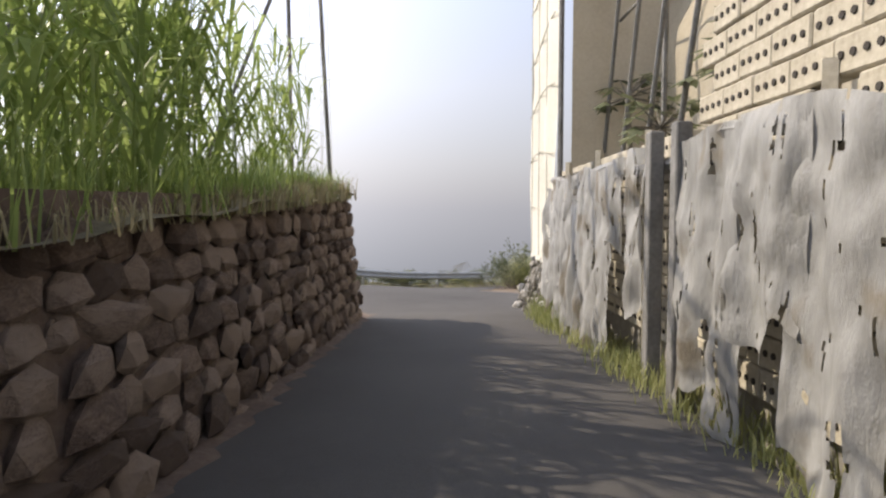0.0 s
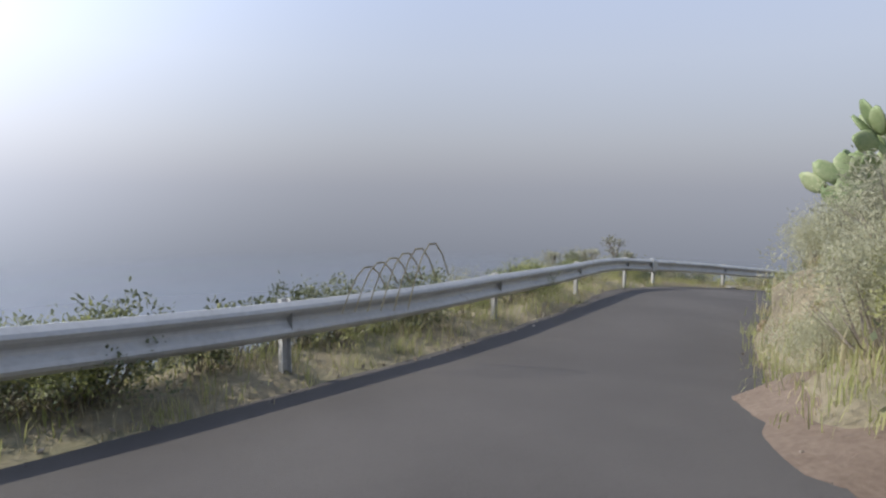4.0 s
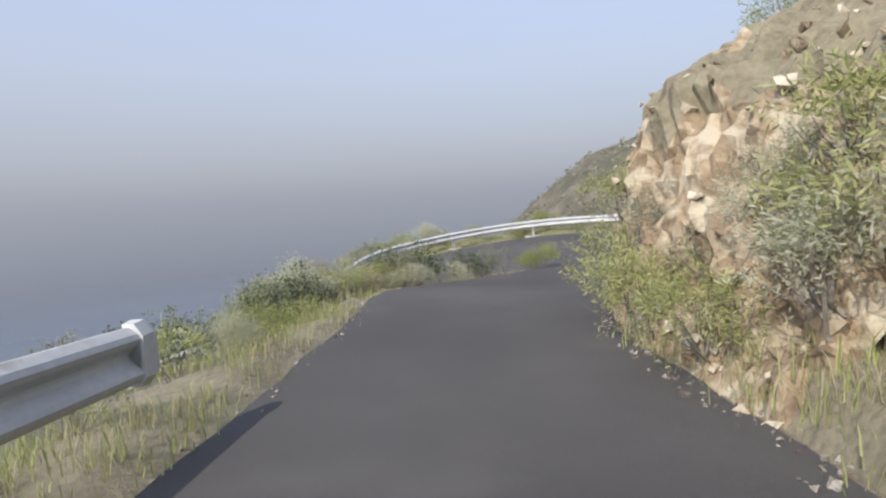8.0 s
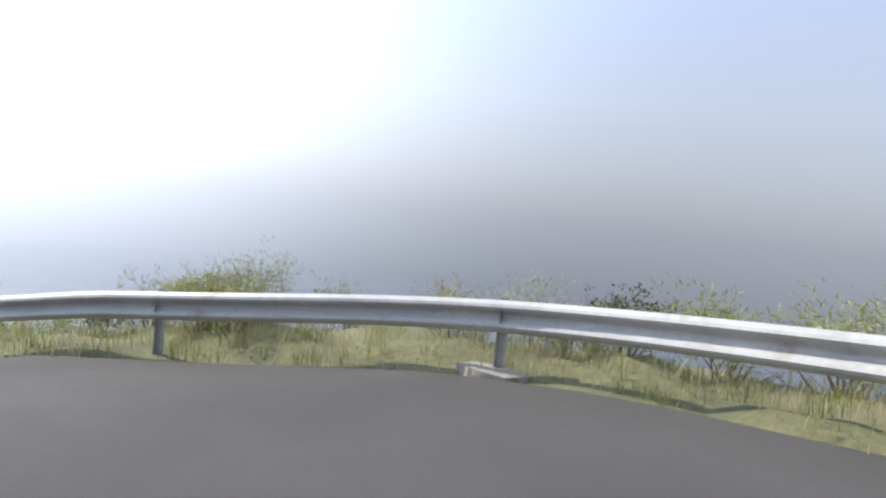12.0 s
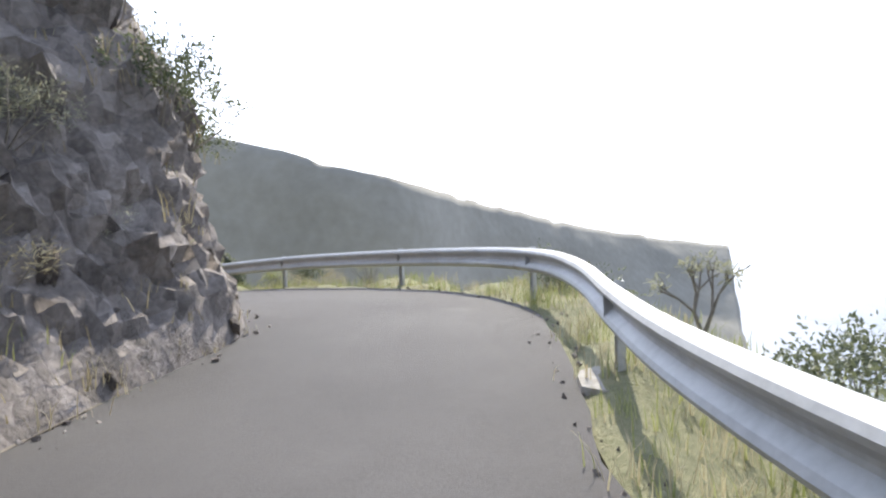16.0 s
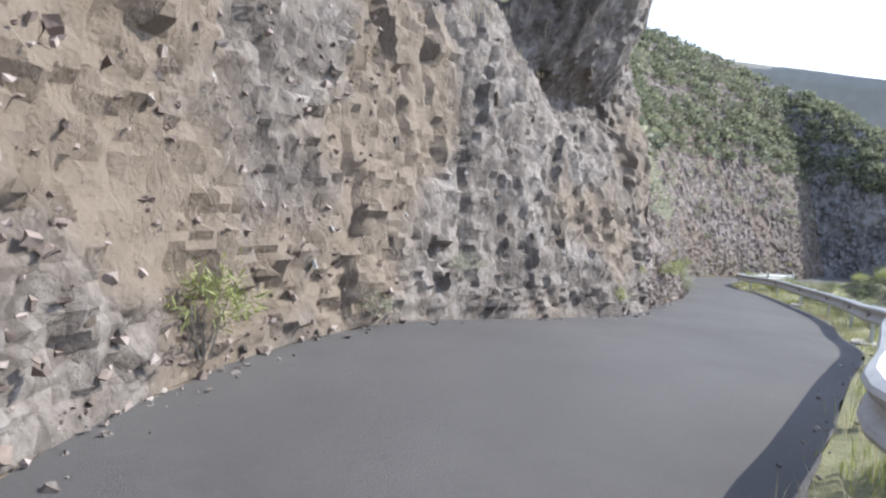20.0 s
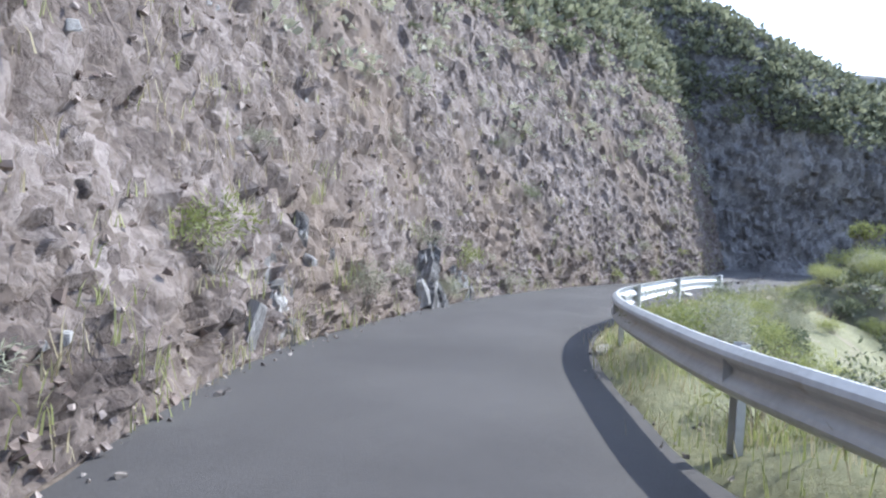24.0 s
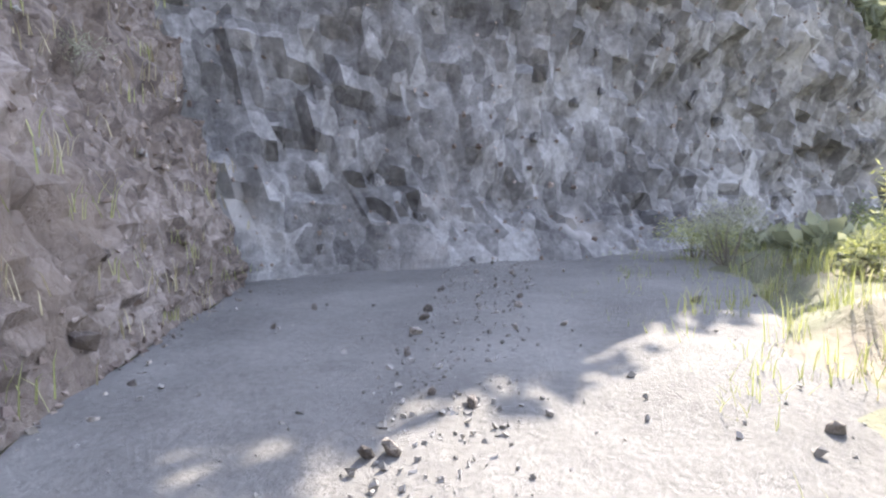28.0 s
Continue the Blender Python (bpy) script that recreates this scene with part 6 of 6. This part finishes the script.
# ---- far scrub ----
clumps("cliff_scrub", spots_on(alcove_g, 1500, (0, 1), (0.32, 1), 70, 0.2), SCRUB_LEAF, (0.5, 1.5), 44, "dark scrub above the overhang", 70)
clumps("slope_scrub", spots_on(west_g, 1700, (0.12, 1), (0.5, 1), 71, 0.3), SCRUB_LEAF, (0.4, 1.4), 40, "scrub high on the rock slope", 71)
clumps("slope_straw", spots_on(west_g, 900, (0.05, 1), (0.33, 0.87), 75, 0.3), LEAF_GREY, (0.25, 0.75), 30, "pale scrub on the rock slope", 75)
clumps("bench_scrub", spots_on(tall_g, 420, (0.05, 0.95), (0.51, 0.84), 76, 0.3), LEAF_GREY, (0.35, 0.95), 44, "pale scrub on the bench above the cutting", 76)
clumps("hillside_scrub", [p for p in spots_on(west_top_g, 900, (0, 1), (0, 1), 72, 0.3) if p[0] < -19], LEAF_GREY, (0.4, 1.2), 26, "low scrub on the slope above the cliff", 72)
clumps("drop_scrub", spots_on(drop_g, 900, (0, 1), (0.35, 0.9), 73, 0.5), SCRUB_LEAF, (0.5, 1.3), 26, "scrub on the slope towards the sea", 73)
hill_g = np.array(hill)
clumps("far_scrub", spots_on(hill_g, 6500, (0, 0.8), (0, 0.85), 74, 0.1), LEAF_GREY, (0.7, 2.2), 12, "scattered scrub on the far hillside", 74)


# ---- trees ----
def limb(vs, fs, a, b, r0, r1, sides=6):
    a, b = Vector(a), Vector(b)
    q = (b - a).to_track_quat("Z", "Y").to_matrix()
    i = len(vs)
    for c, rr in ((a, r0), (b, r1)):
        for k in range(sides):
            g = 2 * math.pi * k / sides
            vs.append(c + q @ Vector((rr * math.cos(g), rr * math.sin(g), 0)))
    fs += [(i + k, i + (k + 1) % sides, i + sides + (k + 1) % sides, i + sides + k) for k in range(sides)]


def tree_meshes(seed, height, leaf_mat, leaf, per_tip, splits=4, open_crown=1.0, thin=0.3):
    """A small tree: a tapered trunk that forks into limbs, with tufts of leaves at the ends."""
    r = random.Random(seed)
    q = np.random.default_rng(seed)
    vs, fs, tips = [], [], []

    def fork(p, way, ln, rad, depth):
        e = p + way * ln
        limb(vs, fs, p, e, rad, rad * 0.7)
        if depth == 0:
            tips.append(e)
            return
        for _ in range(r.choice([2, 3])):
            w = (way + Vector((r.uniform(-1, 1), r.uniform(-1, 1), r.uniform(-0.1, 0.7))) * 0.75 * open_crown).normalized()
            fork(e, w, ln * r.uniform(0.65, 0.85), rad * 0.66, depth - 1)
    fork(Vector((0, 0, -0.15)), Vector((r.uniform(-0.1, 0.1), r.uniform(-0.1, 0.1), 1)), height * 0.3, 0.035 * height, splits)
    tip = np.array([tuple(t) for t in tips])
    n = len(tip) * per_tip
    at = np.repeat(tip, per_tip, 0) + q.normal(size=(n, 3)) * 0.04 * height
    way = q.normal(size=(n, 3)) + np.array([0, 0, 0.5])
    way /= np.linalg.norm(way, axis=1)[:, None]
    side = np.cross(way, q.normal(size=(n, 3)))
    side /= np.linalg.norm(side, axis=1)[:, None] + 1e-9
    ln = (leaf * q.uniform(0.6, 1.3, n))[:, None]
    v = np.stack([at, at + way * ln * 0.5 + side * ln * thin / 2, at + way * ln, at + way * ln * 0.5 - side * ln * thin / 2], 1).reshape(-1, 3)
    return mesh_of("trunk", vs, fs, STEM), mesh_of("crown", v.tolist(), np.arange(n * 4).reshape(-1, 4).tolist(), leaf_mat)


def tree(meshes, at, size, label, group="", name="small_tree"):
    t = thing(name, label, "tree", group)
    t.matrix_world = Matrix.LocRotScale(Vector(at), Euler((0, 0, plant_rnd.uniform(0, 6.28))), Vector((1, 1, 1)) * size)
    for nm, mesh in zip(("trunk", "crown"), meshes):
        c = new(nm, mesh)
        c.parent = t
    return t


SPURGE = [tree_meshes(100 + k, 2.0, LEAF_GREY, 0.16, 9, 4, 1.0, 0.22) for k in range(3)]
BARE = [tree_meshes(110 + k, 2.2, LEAF_GREY, 0.1, 4, 4, 1.1, 0.3) for k in range(2)]
LEAFY = tree_meshes(120, 3.0, LEAF_YELLOW, 0.15, 30, 4, 1.2, 0.4)
for k, p in enumerate(spots_on(inner_g, 6, (0.72, 1.0), (0.4, 0.62), 80, 1.4)):
    tree(SPURGE[k % 3], p, plant_rnd.uniform(0.7, 1.05), "open-crowned spurge tree on the skyline of the bank", "spurge trees", "spurge_tree")
for k, p in enumerate(spots_on(nose_g, 7, (0.0, 0.7), (0.5, 0.8), 81, 0.8)):
    tree(SPURGE[k % 3], p, plant_rnd.uniform(0.6, 0.9), "open-crowned spurge tree on the basalt outcrop", "spurge trees", "spurge_tree")
for k, p in enumerate(drop_to(np.array([(56.2, 27.2, 0), (58.4, 27.6, 0), (60.6, 28.4, 0), (53.6, 26.4, 0)], float), scree_g)):
    tree(BARE[k % 2], p, plant_rnd.uniform(0.9, 1.2), "thin grey half-bare tree above the scree", "trees above the scree", "bare_tree")
for k, p in enumerate(drop_to(beside(between(low_right, (38, 46.5), (12, 52.5)), -1, 7, (1.8, 3.4), 83), drop_g)):
    tree(BARE[k % 2] if k % 3 else SPURGE[k % 3], p, plant_rnd.uniform(0.7, 1.0), "thin spurge tree on the slope outside the guardrail", "spurge trees", "spurge_tree")
for p in drop_to(np.array([(x, y, 0) for x, y in ((-53.2, 23.6), (-54.8, 22.7), (-55.0, 24.4), (-56.6, 23.4), (-57.8, 24.8), (-58.8, 24.0))], float), mound_g):
    bush(plant_rnd.choice(["yellow", "yellow", "broom"]), p, plant_rnd.uniform(1.2, 1.7), "thick on the mound beside the track")
tree(LEAFY, (-55.3, 23.0, -12.7), 0.85, "small bright green tree beside the track")


# ---- prickly pears ----
def pad_leaf(seed):
    rr = random.Random(seed)
    vs, fs = [], []
    n, m = 10, 5
    for j in range(m + 1):
        u = j / m
        w = 0.115 * math.sin(math.pi * min(0.97, max(0.06, u * 0.9 + 0.06))) ** 0.7
        for k in range(n):
            a = 2 * math.pi * k / n
            vs.append((w * math.cos(a) * rr.uniform(0.95, 1.05), 0.024 * math.sin(a) * (0.6 + 0.4 * math.sin(math.pi * u)), 0.34 * u))
    for j in range(m):
        fs += [(j * n + k, j * n + (k + 1) % n, (j + 1) * n + (k + 1) % n, (j + 1) * n + k) for k in range(n)]
    fs += [tuple(range(n))[::-1], tuple(range(m * n, m * n + n))]
    return mesh_of("pad", vs, fs, CACTUS, True)


PAD_LEAVES = [pad_leaf(k) for k in range(3)]


def prickly_pear(at, size, seed):
    rr = random.Random(seed)
    c = thing("prickly_pear", "grey-green prickly pear cactus with stacked pads on the bank", "cactus", "prickly pears")
    c.matrix_world = Matrix.LocRotScale(Vector(at), None, Vector((1, 1, 1)) * size)
    level = [Matrix.LocRotScale(Vector((rr.uniform(-0.35, 0.35), rr.uniform(-0.3, 0.3), -0.05)), Euler((rr.uniform(-0.3, 0.3), rr.uniform(-0.3, 0.3), rr.uniform(0, 3.1))), None) for _ in range(7)]
    for depth in range(4):
        nxt = []
        for m in level:
            o = new("pad", PAD_LEAVES[rr.randrange(3)])
            o.parent = c
            o.matrix_local = m
            for _ in range(rr.choice([1, 2, 2]) if depth < 3 else 0):
                a = rr.uniform(-0.8, 0.8)
                nxt.append(m @ Matrix.LocRotScale(Vector((math.sin(a) * 0.09, 0, 0.31 - 0.06 * abs(a))), Euler((rr.uniform(-0.4, 0.4), a, rr.uniform(-0.9, 0.9))), Vector((1, 1, 1)) * 0.93))
        level = nxt[:16]


for k, (x, y, size) in enumerate(((9.2, 29.6, 1.7), (10.2, 29.2, 2.0), (11.0, 29.9, 1.8), (11.6, 28.8, 2.1), (12.4, 29.6, 1.7), (20.8, 34.5, 1.3), (15.6, 32.2, 1.2))):
    prickly_pear(drop_to(np.array([[x, y, 0.0]]), bank_up_g)[0], size, 300 + k)


# ---- big-leaved plants in the greenhouse ----
def papaya(at, height, seed):
    r = random.Random(seed)
    t = thing("papaya_plant", "papaya plant with drooping lobed leaves among greenhouse poles", "plant", "papaya plants", at)
    vs, fs = [], []
    limb(vs, fs, (0, 0, -0.5), (0.05, 0, height * 0.5), 0.06, 0.05)
    limb(vs, fs, (0.05, 0, height * 0.5), (0, 0.04, height), 0.05, 0.035)
    lv, lf = [], []
    for k in range(16):
        a, e = r.uniform(0, 6.28), r.uniform(-0.2, 0.9)
        d = Vector((math.cos(a) * math.cos(e), math.sin(a) * math.cos(e), math.sin(e)))
        tip = Vector((0, 0.04, height)) + d * r.uniform(0.35, 0.6)
        limb(vs, fs, (0, 0.04, height), tip, 0.012, 0.008, 4)
        side = d.cross(Vector((0, 0, 1))).normalized()
        for j in range(7):
            b = (j - 3) * 0.55
            w = (d * math.cos(b) + side * math.sin(b) + Vector((0, 0, -0.45))).normalized() * r.uniform(0.2, 0.32)
            s = w.cross(Vector((0, 0, 1))).normalized() * 0.05
            i = len(lv)
            lv += [tip, tip + w * 0.5 + s, tip + w, tip + w * 0.5 - s]
            lf.append((i, i + 1, i + 2, i + 3))
    put("trunk", vs, fs, STEM, t)
    put("crown", lv, lf, LEAF_GREEN, t)


papaya((2.85, 9.3, 0.5), 2.5, 1)
papaya((2.75, 7.6, 0.5), 1.8, 2)
papaya((3.0, 6.2, 0.5), 2.2, 3)

# ---- low dry-stone wall and concrete apron at the inside of the lower road ----
low_wall = thing("low_stone_wall", "low grey dry-stone wall capped with concrete at the roadside", "wall", at=(25.2, 46.5, -9.1))
r = random.Random(41)
part("core", box(-2.1, 2.1, -0.45, 0.1, -0.5, 1.12), GRAVEL_SOIL, low_wall)
part("capping", box(-2.2, 2.2, -0.55, 0.24, 1.13, 1.23, 0.02), PALE_CONCRETE, low_wall, "pale concrete capping")
GREY_STONES = [stone_mesh("stone", 130 + k, ROCK_LOOSE) for k in range(6)]
z = -0.1
while z < 1.0:
    h = r.uniform(0.15, 0.25)
    x = -2.15
    while x < 2.1:
        w = r.uniform(0.18, 0.38)
        s = new("stone", GREY_STONES[r.randrange(6)])
        s.parent = low_wall
        s.matrix_local = Matrix.LocRotScale(Vector((x + w / 2, 0.12 + r.uniform(-0.03, 0.03), z + h / 2)), Euler((r.uniform(-0.3, 0.3), r.uniform(-0.3, 0.3), r.uniform(-0.3, 0.3))), Vector((w * 1.2, 0.26, h * 1.25)))
        x += w
    for y in (-0.05, -0.33):
        s = new("stone", GREY_STONES[r.randrange(6)])
        s.parent = low_wall
        s.matrix_local = Matrix.LocRotScale(Vector((-2.12, y, z + h / 2)), Euler((r.uniform(-0.3, 0.3), 0, 0)), Vector((0.26, 0.32, h * 1.25)))
    z += h
low_wall.rotation_euler = (0, 0, -0.12)
apron = thing("concrete_apron", "worn pale concrete apron beside the asphalt", "apron", at=(24.3, 47.15, -9.17))
bm = bmesh.new()
grid = [[bm.verts.new((-1.8 + 0.3 * i + 0.06 * noise.noise(Vector((i, j, 2))), -0.65 + 0.3 * j + (0.07 * noise.noise(Vector((i * 0.7, j, 5))) if j in (0, 4) else 0), 0.03 + 0.1 * (4 - j) / 4 + 0.015 * noise.noise(Vector((i, j, 0)) * 0.9))) for j in range(5)] for i in range(13)]
for i in range(12):
    for j in range(4):
        bm.faces.new((grid[i][j], grid[i + 1][j], grid[i + 1][j + 1], grid[i][j + 1]))
rim = bmesh.ops.extrude_face_region(bm, geom=bm.faces[:])
for v in [g for g in rim["geom"] if isinstance(g, bmesh.types.BMVert)]:
    v.co.z -= 0.15
part("slab", bm, PALE_CONCRETE, apron)
apron.rotation_euler = (0, 0, -0.13)

# ---- rocks set in the faces, and fallen stones ----
BLOCKS = {}
for nm, mt in (("pale", ROCK_PALE), ("orange", ROCK_ORANGE), ("grey", ROCK_GREY), ("brown", ROCK_BROWN), ("dark", ROCK_DARK)):
    BLOCKS[nm] = [block_mesh("rock", 150 + k, mt) for k in range(4)]
FRESH = [block_mesh("rock", 170 + k, material("fresh_pale_break", [(0.26, 0.245, 0.225), (0.40, 0.385, 0.355), (0.52, 0.50, 0.47)], scale=3, fine=20, bump=0.6)) for k in range(3)]
studded(cliff_up, cliff_up_g, BLOCKS["pale"], 100, 0.09, 1, (0.0, 0.3), (0, 1), 1.1)
studded(scree, scree_g, BLOCKS["orange"], 150, 0.09, 2, (0.02, 0.5), (0, 0.6))
studded(tall, tall_g, BLOCKS["grey"], 60, 0.08, 3, (0.0, 0.45), (0, 1), 1.3)
studded(tall, tall_g, FRESH, 12, 0.04, 4, (0.05, 0.3), (0.45, 1), 1.3)
studded(nose, nose_g, BLOCKS["grey"], 50, 0.1, 5, (0.0, 0.4), (0, 1), 1.1)
studded(west, west_g, BLOCKS["brown"], 110, 0.1, 6, (0.0, 0.45), (0.15, 1), 1.0)
studded(west, west_g, FRESH, 50, 0.06, 7, (0.02, 0.45), (0.3, 1), 1.2)
studded(alcove, alcove_g, BLOCKS["dark"], 70, 0.16, 9, (0.0, 0.4), (0.0, 0.5), 1.1)
studded(bank_up, bank_up_g, BLOCKS["pale"], 60, 0.16, 11, (0.05, 0.5), (0.1, 1))


def column_mesh(seed, mat):
    """A leaning, broken column of rock with flat faces and a ragged head."""
    q = random.Random(seed)
    n = q.choice([5, 6, 7])
    vs, fs = [], []
    rings = 5
    turn = [q.uniform(-0.25, 0.25) for _ in range(n)]
    for j in range(rings):
        u = j / (rings - 1)
        w = 0.5 * (1.0 - 0.3 * u ** 2) * q.uniform(0.85, 1.1)
        for k in range(n):
            a = 2 * math.pi * k / n + turn[k]
            vs.append((w * math.cos(a) * q.uniform(0.85, 1.15) + 0.12 * u * u, w * math.sin(a) * q.uniform(0.85, 1.15), u + (q.uniform(-0.16, 0.1) if j == rings - 1 else q.uniform(-0.04, 0.04))))
    for j in range(rings - 1):
        fs += [(j * n + k, j * n + (k + 1) % n, (j + 1) * n + (k + 1) % n, (j + 1) * n + k) for k in range(n)]
    fs.append(tuple(range((rings - 1) * n, rings * n)))
    return mesh_of("column", vs, fs, mat)


PALE_ROCK = material("pale_grey_basalt", [(0.09, 0.083, 0.076), (0.18, 0.168, 0.155), (0.31, 0.295, 0.27)], scale=2.2, fine=18, bump=1.0, bump_scale=12, per_object=0.5, stretch=(1, 1, 0.4), spots=((0.54, 0.52, 0.48), 0.43, 1.2))
COLUMNS = [column_mesh(400 + k, PALE_ROCK) for k in range(5)]
q = random.Random(45)
for k in range(64):
    u = q.random()
    low = u if k % 3 else u * 0.5
    foot = np.array([-26.3 - 3.3 * low, 21.05 - 1.75 * low, -12.2 - 0.2 * low]) if k < 30 else np.array([-31.7 - 2.6 * low, 18.75 - 0.95 * low, -12.55 - 0.15 * low])
    back = q.random()
    c = new("column", COLUMNS[q.randrange(5)])
    c.parent = west
    big = 1.0 if k < 30 else 0.85
    w = big * q.uniform(0.25, 0.48)
    c.matrix_local = Matrix.LocRotScale(Vector((foot[0] - 0.35 * back, foot[1] + 0.1 - 0.95 * back, foot[2] - 0.25 + 1.8 * back * big * q.uniform(0.6, 1.0))), Euler((q.uniform(0.1, 0.35), q.uniform(-0.2, 0.1), q.uniform(0, 6.3))), Vector((w, w, big * q.uniform(0.35, 0.75))))


def gravel(name, points, mat, size, label, seed, along=0.04):
    """Small broken stones lying about, as one object."""
    q = np.random.default_rng(seed)
    pts = np.asarray(points) + q.normal(size=(len(points), 3)) * np.array([along, along, 0.004])
    n = len(pts)
    base = np.array([(x, y, z) for x in (-1, 1) for y in (-1, 1) for z in (-1, 1)]) * 0.4
    s = size * q.uniform(0.3, 1.25, n) ** 2.2
    v = base[None] * s[:, None, None] * q.uniform(0.2, 1.3, (n, 8, 3)) * q.uniform(0.5, 1.3, (n, 1, 3))
    e = q.normal(size=(n, 4))
    e /= np.linalg.norm(e, axis=1)[:, None]
    w, x, y, z = e.T
    rot = np.stack([1 - 2 * (y * y + z * z), 2 * (x * y - w * z), 2 * (x * z + w * y), 2 * (x * y + w * z), 1 - 2 * (x * x + z * z), 2 * (y * z - w * x), 2 * (x * z - w * y), 2 * (y * z + w * x), 1 - 2 * (x * x + y * y)], 1).reshape(-1, 3, 3)
    v = np.einsum("nij,nkj->nki", rot, v) + pts[:, None] + np.array([0, 0, 0.005])
    f = np.array([(0, 1, 3, 2), (4, 6, 7, 5), (0, 4, 5, 1), (2, 3, 7, 6), (0, 2, 6, 4), (1, 5, 7, 3)])
    faces = (f[None] + (np.arange(n) * 8)[:, None, None]).reshape(-1, 4)
    return tagged(put(name, v.reshape(-1, 3).tolist(), faces.tolist(), mat), label, "gravel", kind="stuff")


ISLAND_STONE = material("fallen_stone", [(0.085, 0.07, 0.06), (0.17, 0.145, 0.12), (0.32, 0.285, 0.24)], scale=4, bump=0.3, island=0.5)
gravel("cliff_gravel", beside(between(up_right, (24, 35.7), (47, 32.1)), 1, 900, (-0.25, 0.25), 61), ISLAND_STONE, 0.045, "small fallen stones at the foot of the rock face", 61)
gravel("bend_gravel", beside(between(up_right, (36.7, 36.1), (47.5, 32.2)), 1, 130, (0.4, 3.6), 62), ISLAND_STONE, 0.028, "scattered stones on the asphalt of the bend", 62)
gravel("verge_gravel", beside(ul, -1, 900, (-0.35, 0.2), 63), ISLAND_STONE, 0.035, "gravel along the asphalt edge", 63)
gravel("bank_gravel", beside(ur, 1, 700, (-0.25, 0.12), 64), ISLAND_STONE, 0.03, "gravel along the foot of the bank", 64)
gravel("cutting_gravel", beside(low_left, -1, 2600, (-0.3, 0.3), 65), ISLAND_STONE, 0.045, "stones fallen along the foot of the cutting", 65)
gravel("outer_gravel", beside(low_right, 1, 1500, (-0.35, 0.2), 66), ISLAND_STONE, 0.035, "gravel under the lower guardrail", 66)
SCORIA = material("scoria_rubble", [(0.13, 0.097, 0.08), (0.21, 0.162, 0.13), (0.34, 0.285, 0.245)], scale=1.0, bump=0.4, bump_scale=20, island=0.5)
gravel("slope_rubble", spots_on(west_g, 12000, (0.0, 1), (0, 0.56), 90), SCORIA, 0.06, "rubble of grey-brown stones on the rock slope", 90)
gravel("cutting_rubble", spots_on(tall_g, 3500, (0.1, 0.6), (0, 0.54), 91), SCORIA, 0.055, "broken stones in the rock cutting", 91)
gravel("scree_rubble", spots_on(scree_g, 3500, (0, 0.6), (0.0, 0.6), 92), material("ochre_rubble", [(0.16, 0.11, 0.06), (0.33, 0.24, 0.13), (0.50, 0.42, 0.29)], scale=1.5, bump=0.4, island=0.5), 0.14, "ochre rubble on the scree", 92)
gravel("face_rubble", spots_on(cliff_up_g, 2600, (0, 1), (0.0, 0.6), 94), material("pale_rubble", [(0.15, 0.11, 0.07), (0.32, 0.25, 0.165), (0.55, 0.48, 0.37)], scale=1.5, bump=0.4, island=0.5), 0.11, "pale broken stones in the rock face", 94)
gravel("yard_gravel", spots_on(yard_g, 700, (0, 1), (0, 0.8), 67), ISLAND_STONE, 0.04, "small stones on the dirt plot", 67)
TRACK_STONE = material("track_stone", [(0.14, 0.13, 0.118), (0.21, 0.197, 0.18), (0.30, 0.283, 0.26)], scale=4, bump=0.3, island=0.5)
tg = track_grid.reshape(-1, 3)
nt = track_grid.shape[1]
mid = track_grid[:, int(nt * 0.42):int(nt * 0.58)].reshape(-1, 3)
q = np.random.default_rng(8)
gravel("track_gravel", np.vstack([mid[q.integers(0, len(mid), 1800)], tg[q.integers(0, len(tg), 600)]]), TRACK_STONE, 0.032, "stony strip along the middle of the track", 68, 0.09)
gravel("cliff_rubble", spots_on(alcove_g, 2600, (0, 0.5), (0.0, 0.34), 93), SCORIA, 0.06, "broken grey stones on the overhanging cliff", 93)
r = random.Random(9)
for k in range(60):
    p = mid[r.randrange(len(mid))] if k < 40 else tg[r.randrange(len(tg))]
    s = new("rock", LOOSE[r.randrange(8)])
    s.parent = dirt_track
    w = r.uniform(0.06, 0.15)
    s.matrix_local = Matrix.LocRotScale(Vector(p) + Vector((0, 0, 0.02)), Euler((r.uniform(0, 3), r.uniform(0, 3), r.uniform(0, 6))), Vector((w, w * 1.2, w * 0.7)))

# ---- small roadside things ----
marker = thing("white_board", "broken white board lying flat at the road edge", "board", at=(-42.5, 20.05, -12.98))
marker.rotation_euler = (0, 0, 0.5)
part("panel", box(-0.24, 0.2, -0.12, 0.1, -0.01, 0.012, 0.004), CANVAS, marker)
part("splinter", box(0.21, 0.4, -0.03, 0.04, -0.01, 0.01, 0.003), CANVAS, marker)
loops = thing("bent_wires", "bent pale wires standing beside the guardrail", "wire", at=(0.55, 28.6, -2.1))
for k in range(6):
    prev = None
    for j in range(7):
        a = j / 6
        p = (0.1 * k - 0.25 + 0.5 * a, -0.1 * k + 0.3 * a, 0.1 + 0.9 * math.sin(0.35 + a * 2.1) * (0.7 + 0.06 * k))
        if prev:
            pole(loops, prev, p, 0.008, 0.008, LEAF_DRY, "wire", 4)
        prev = p
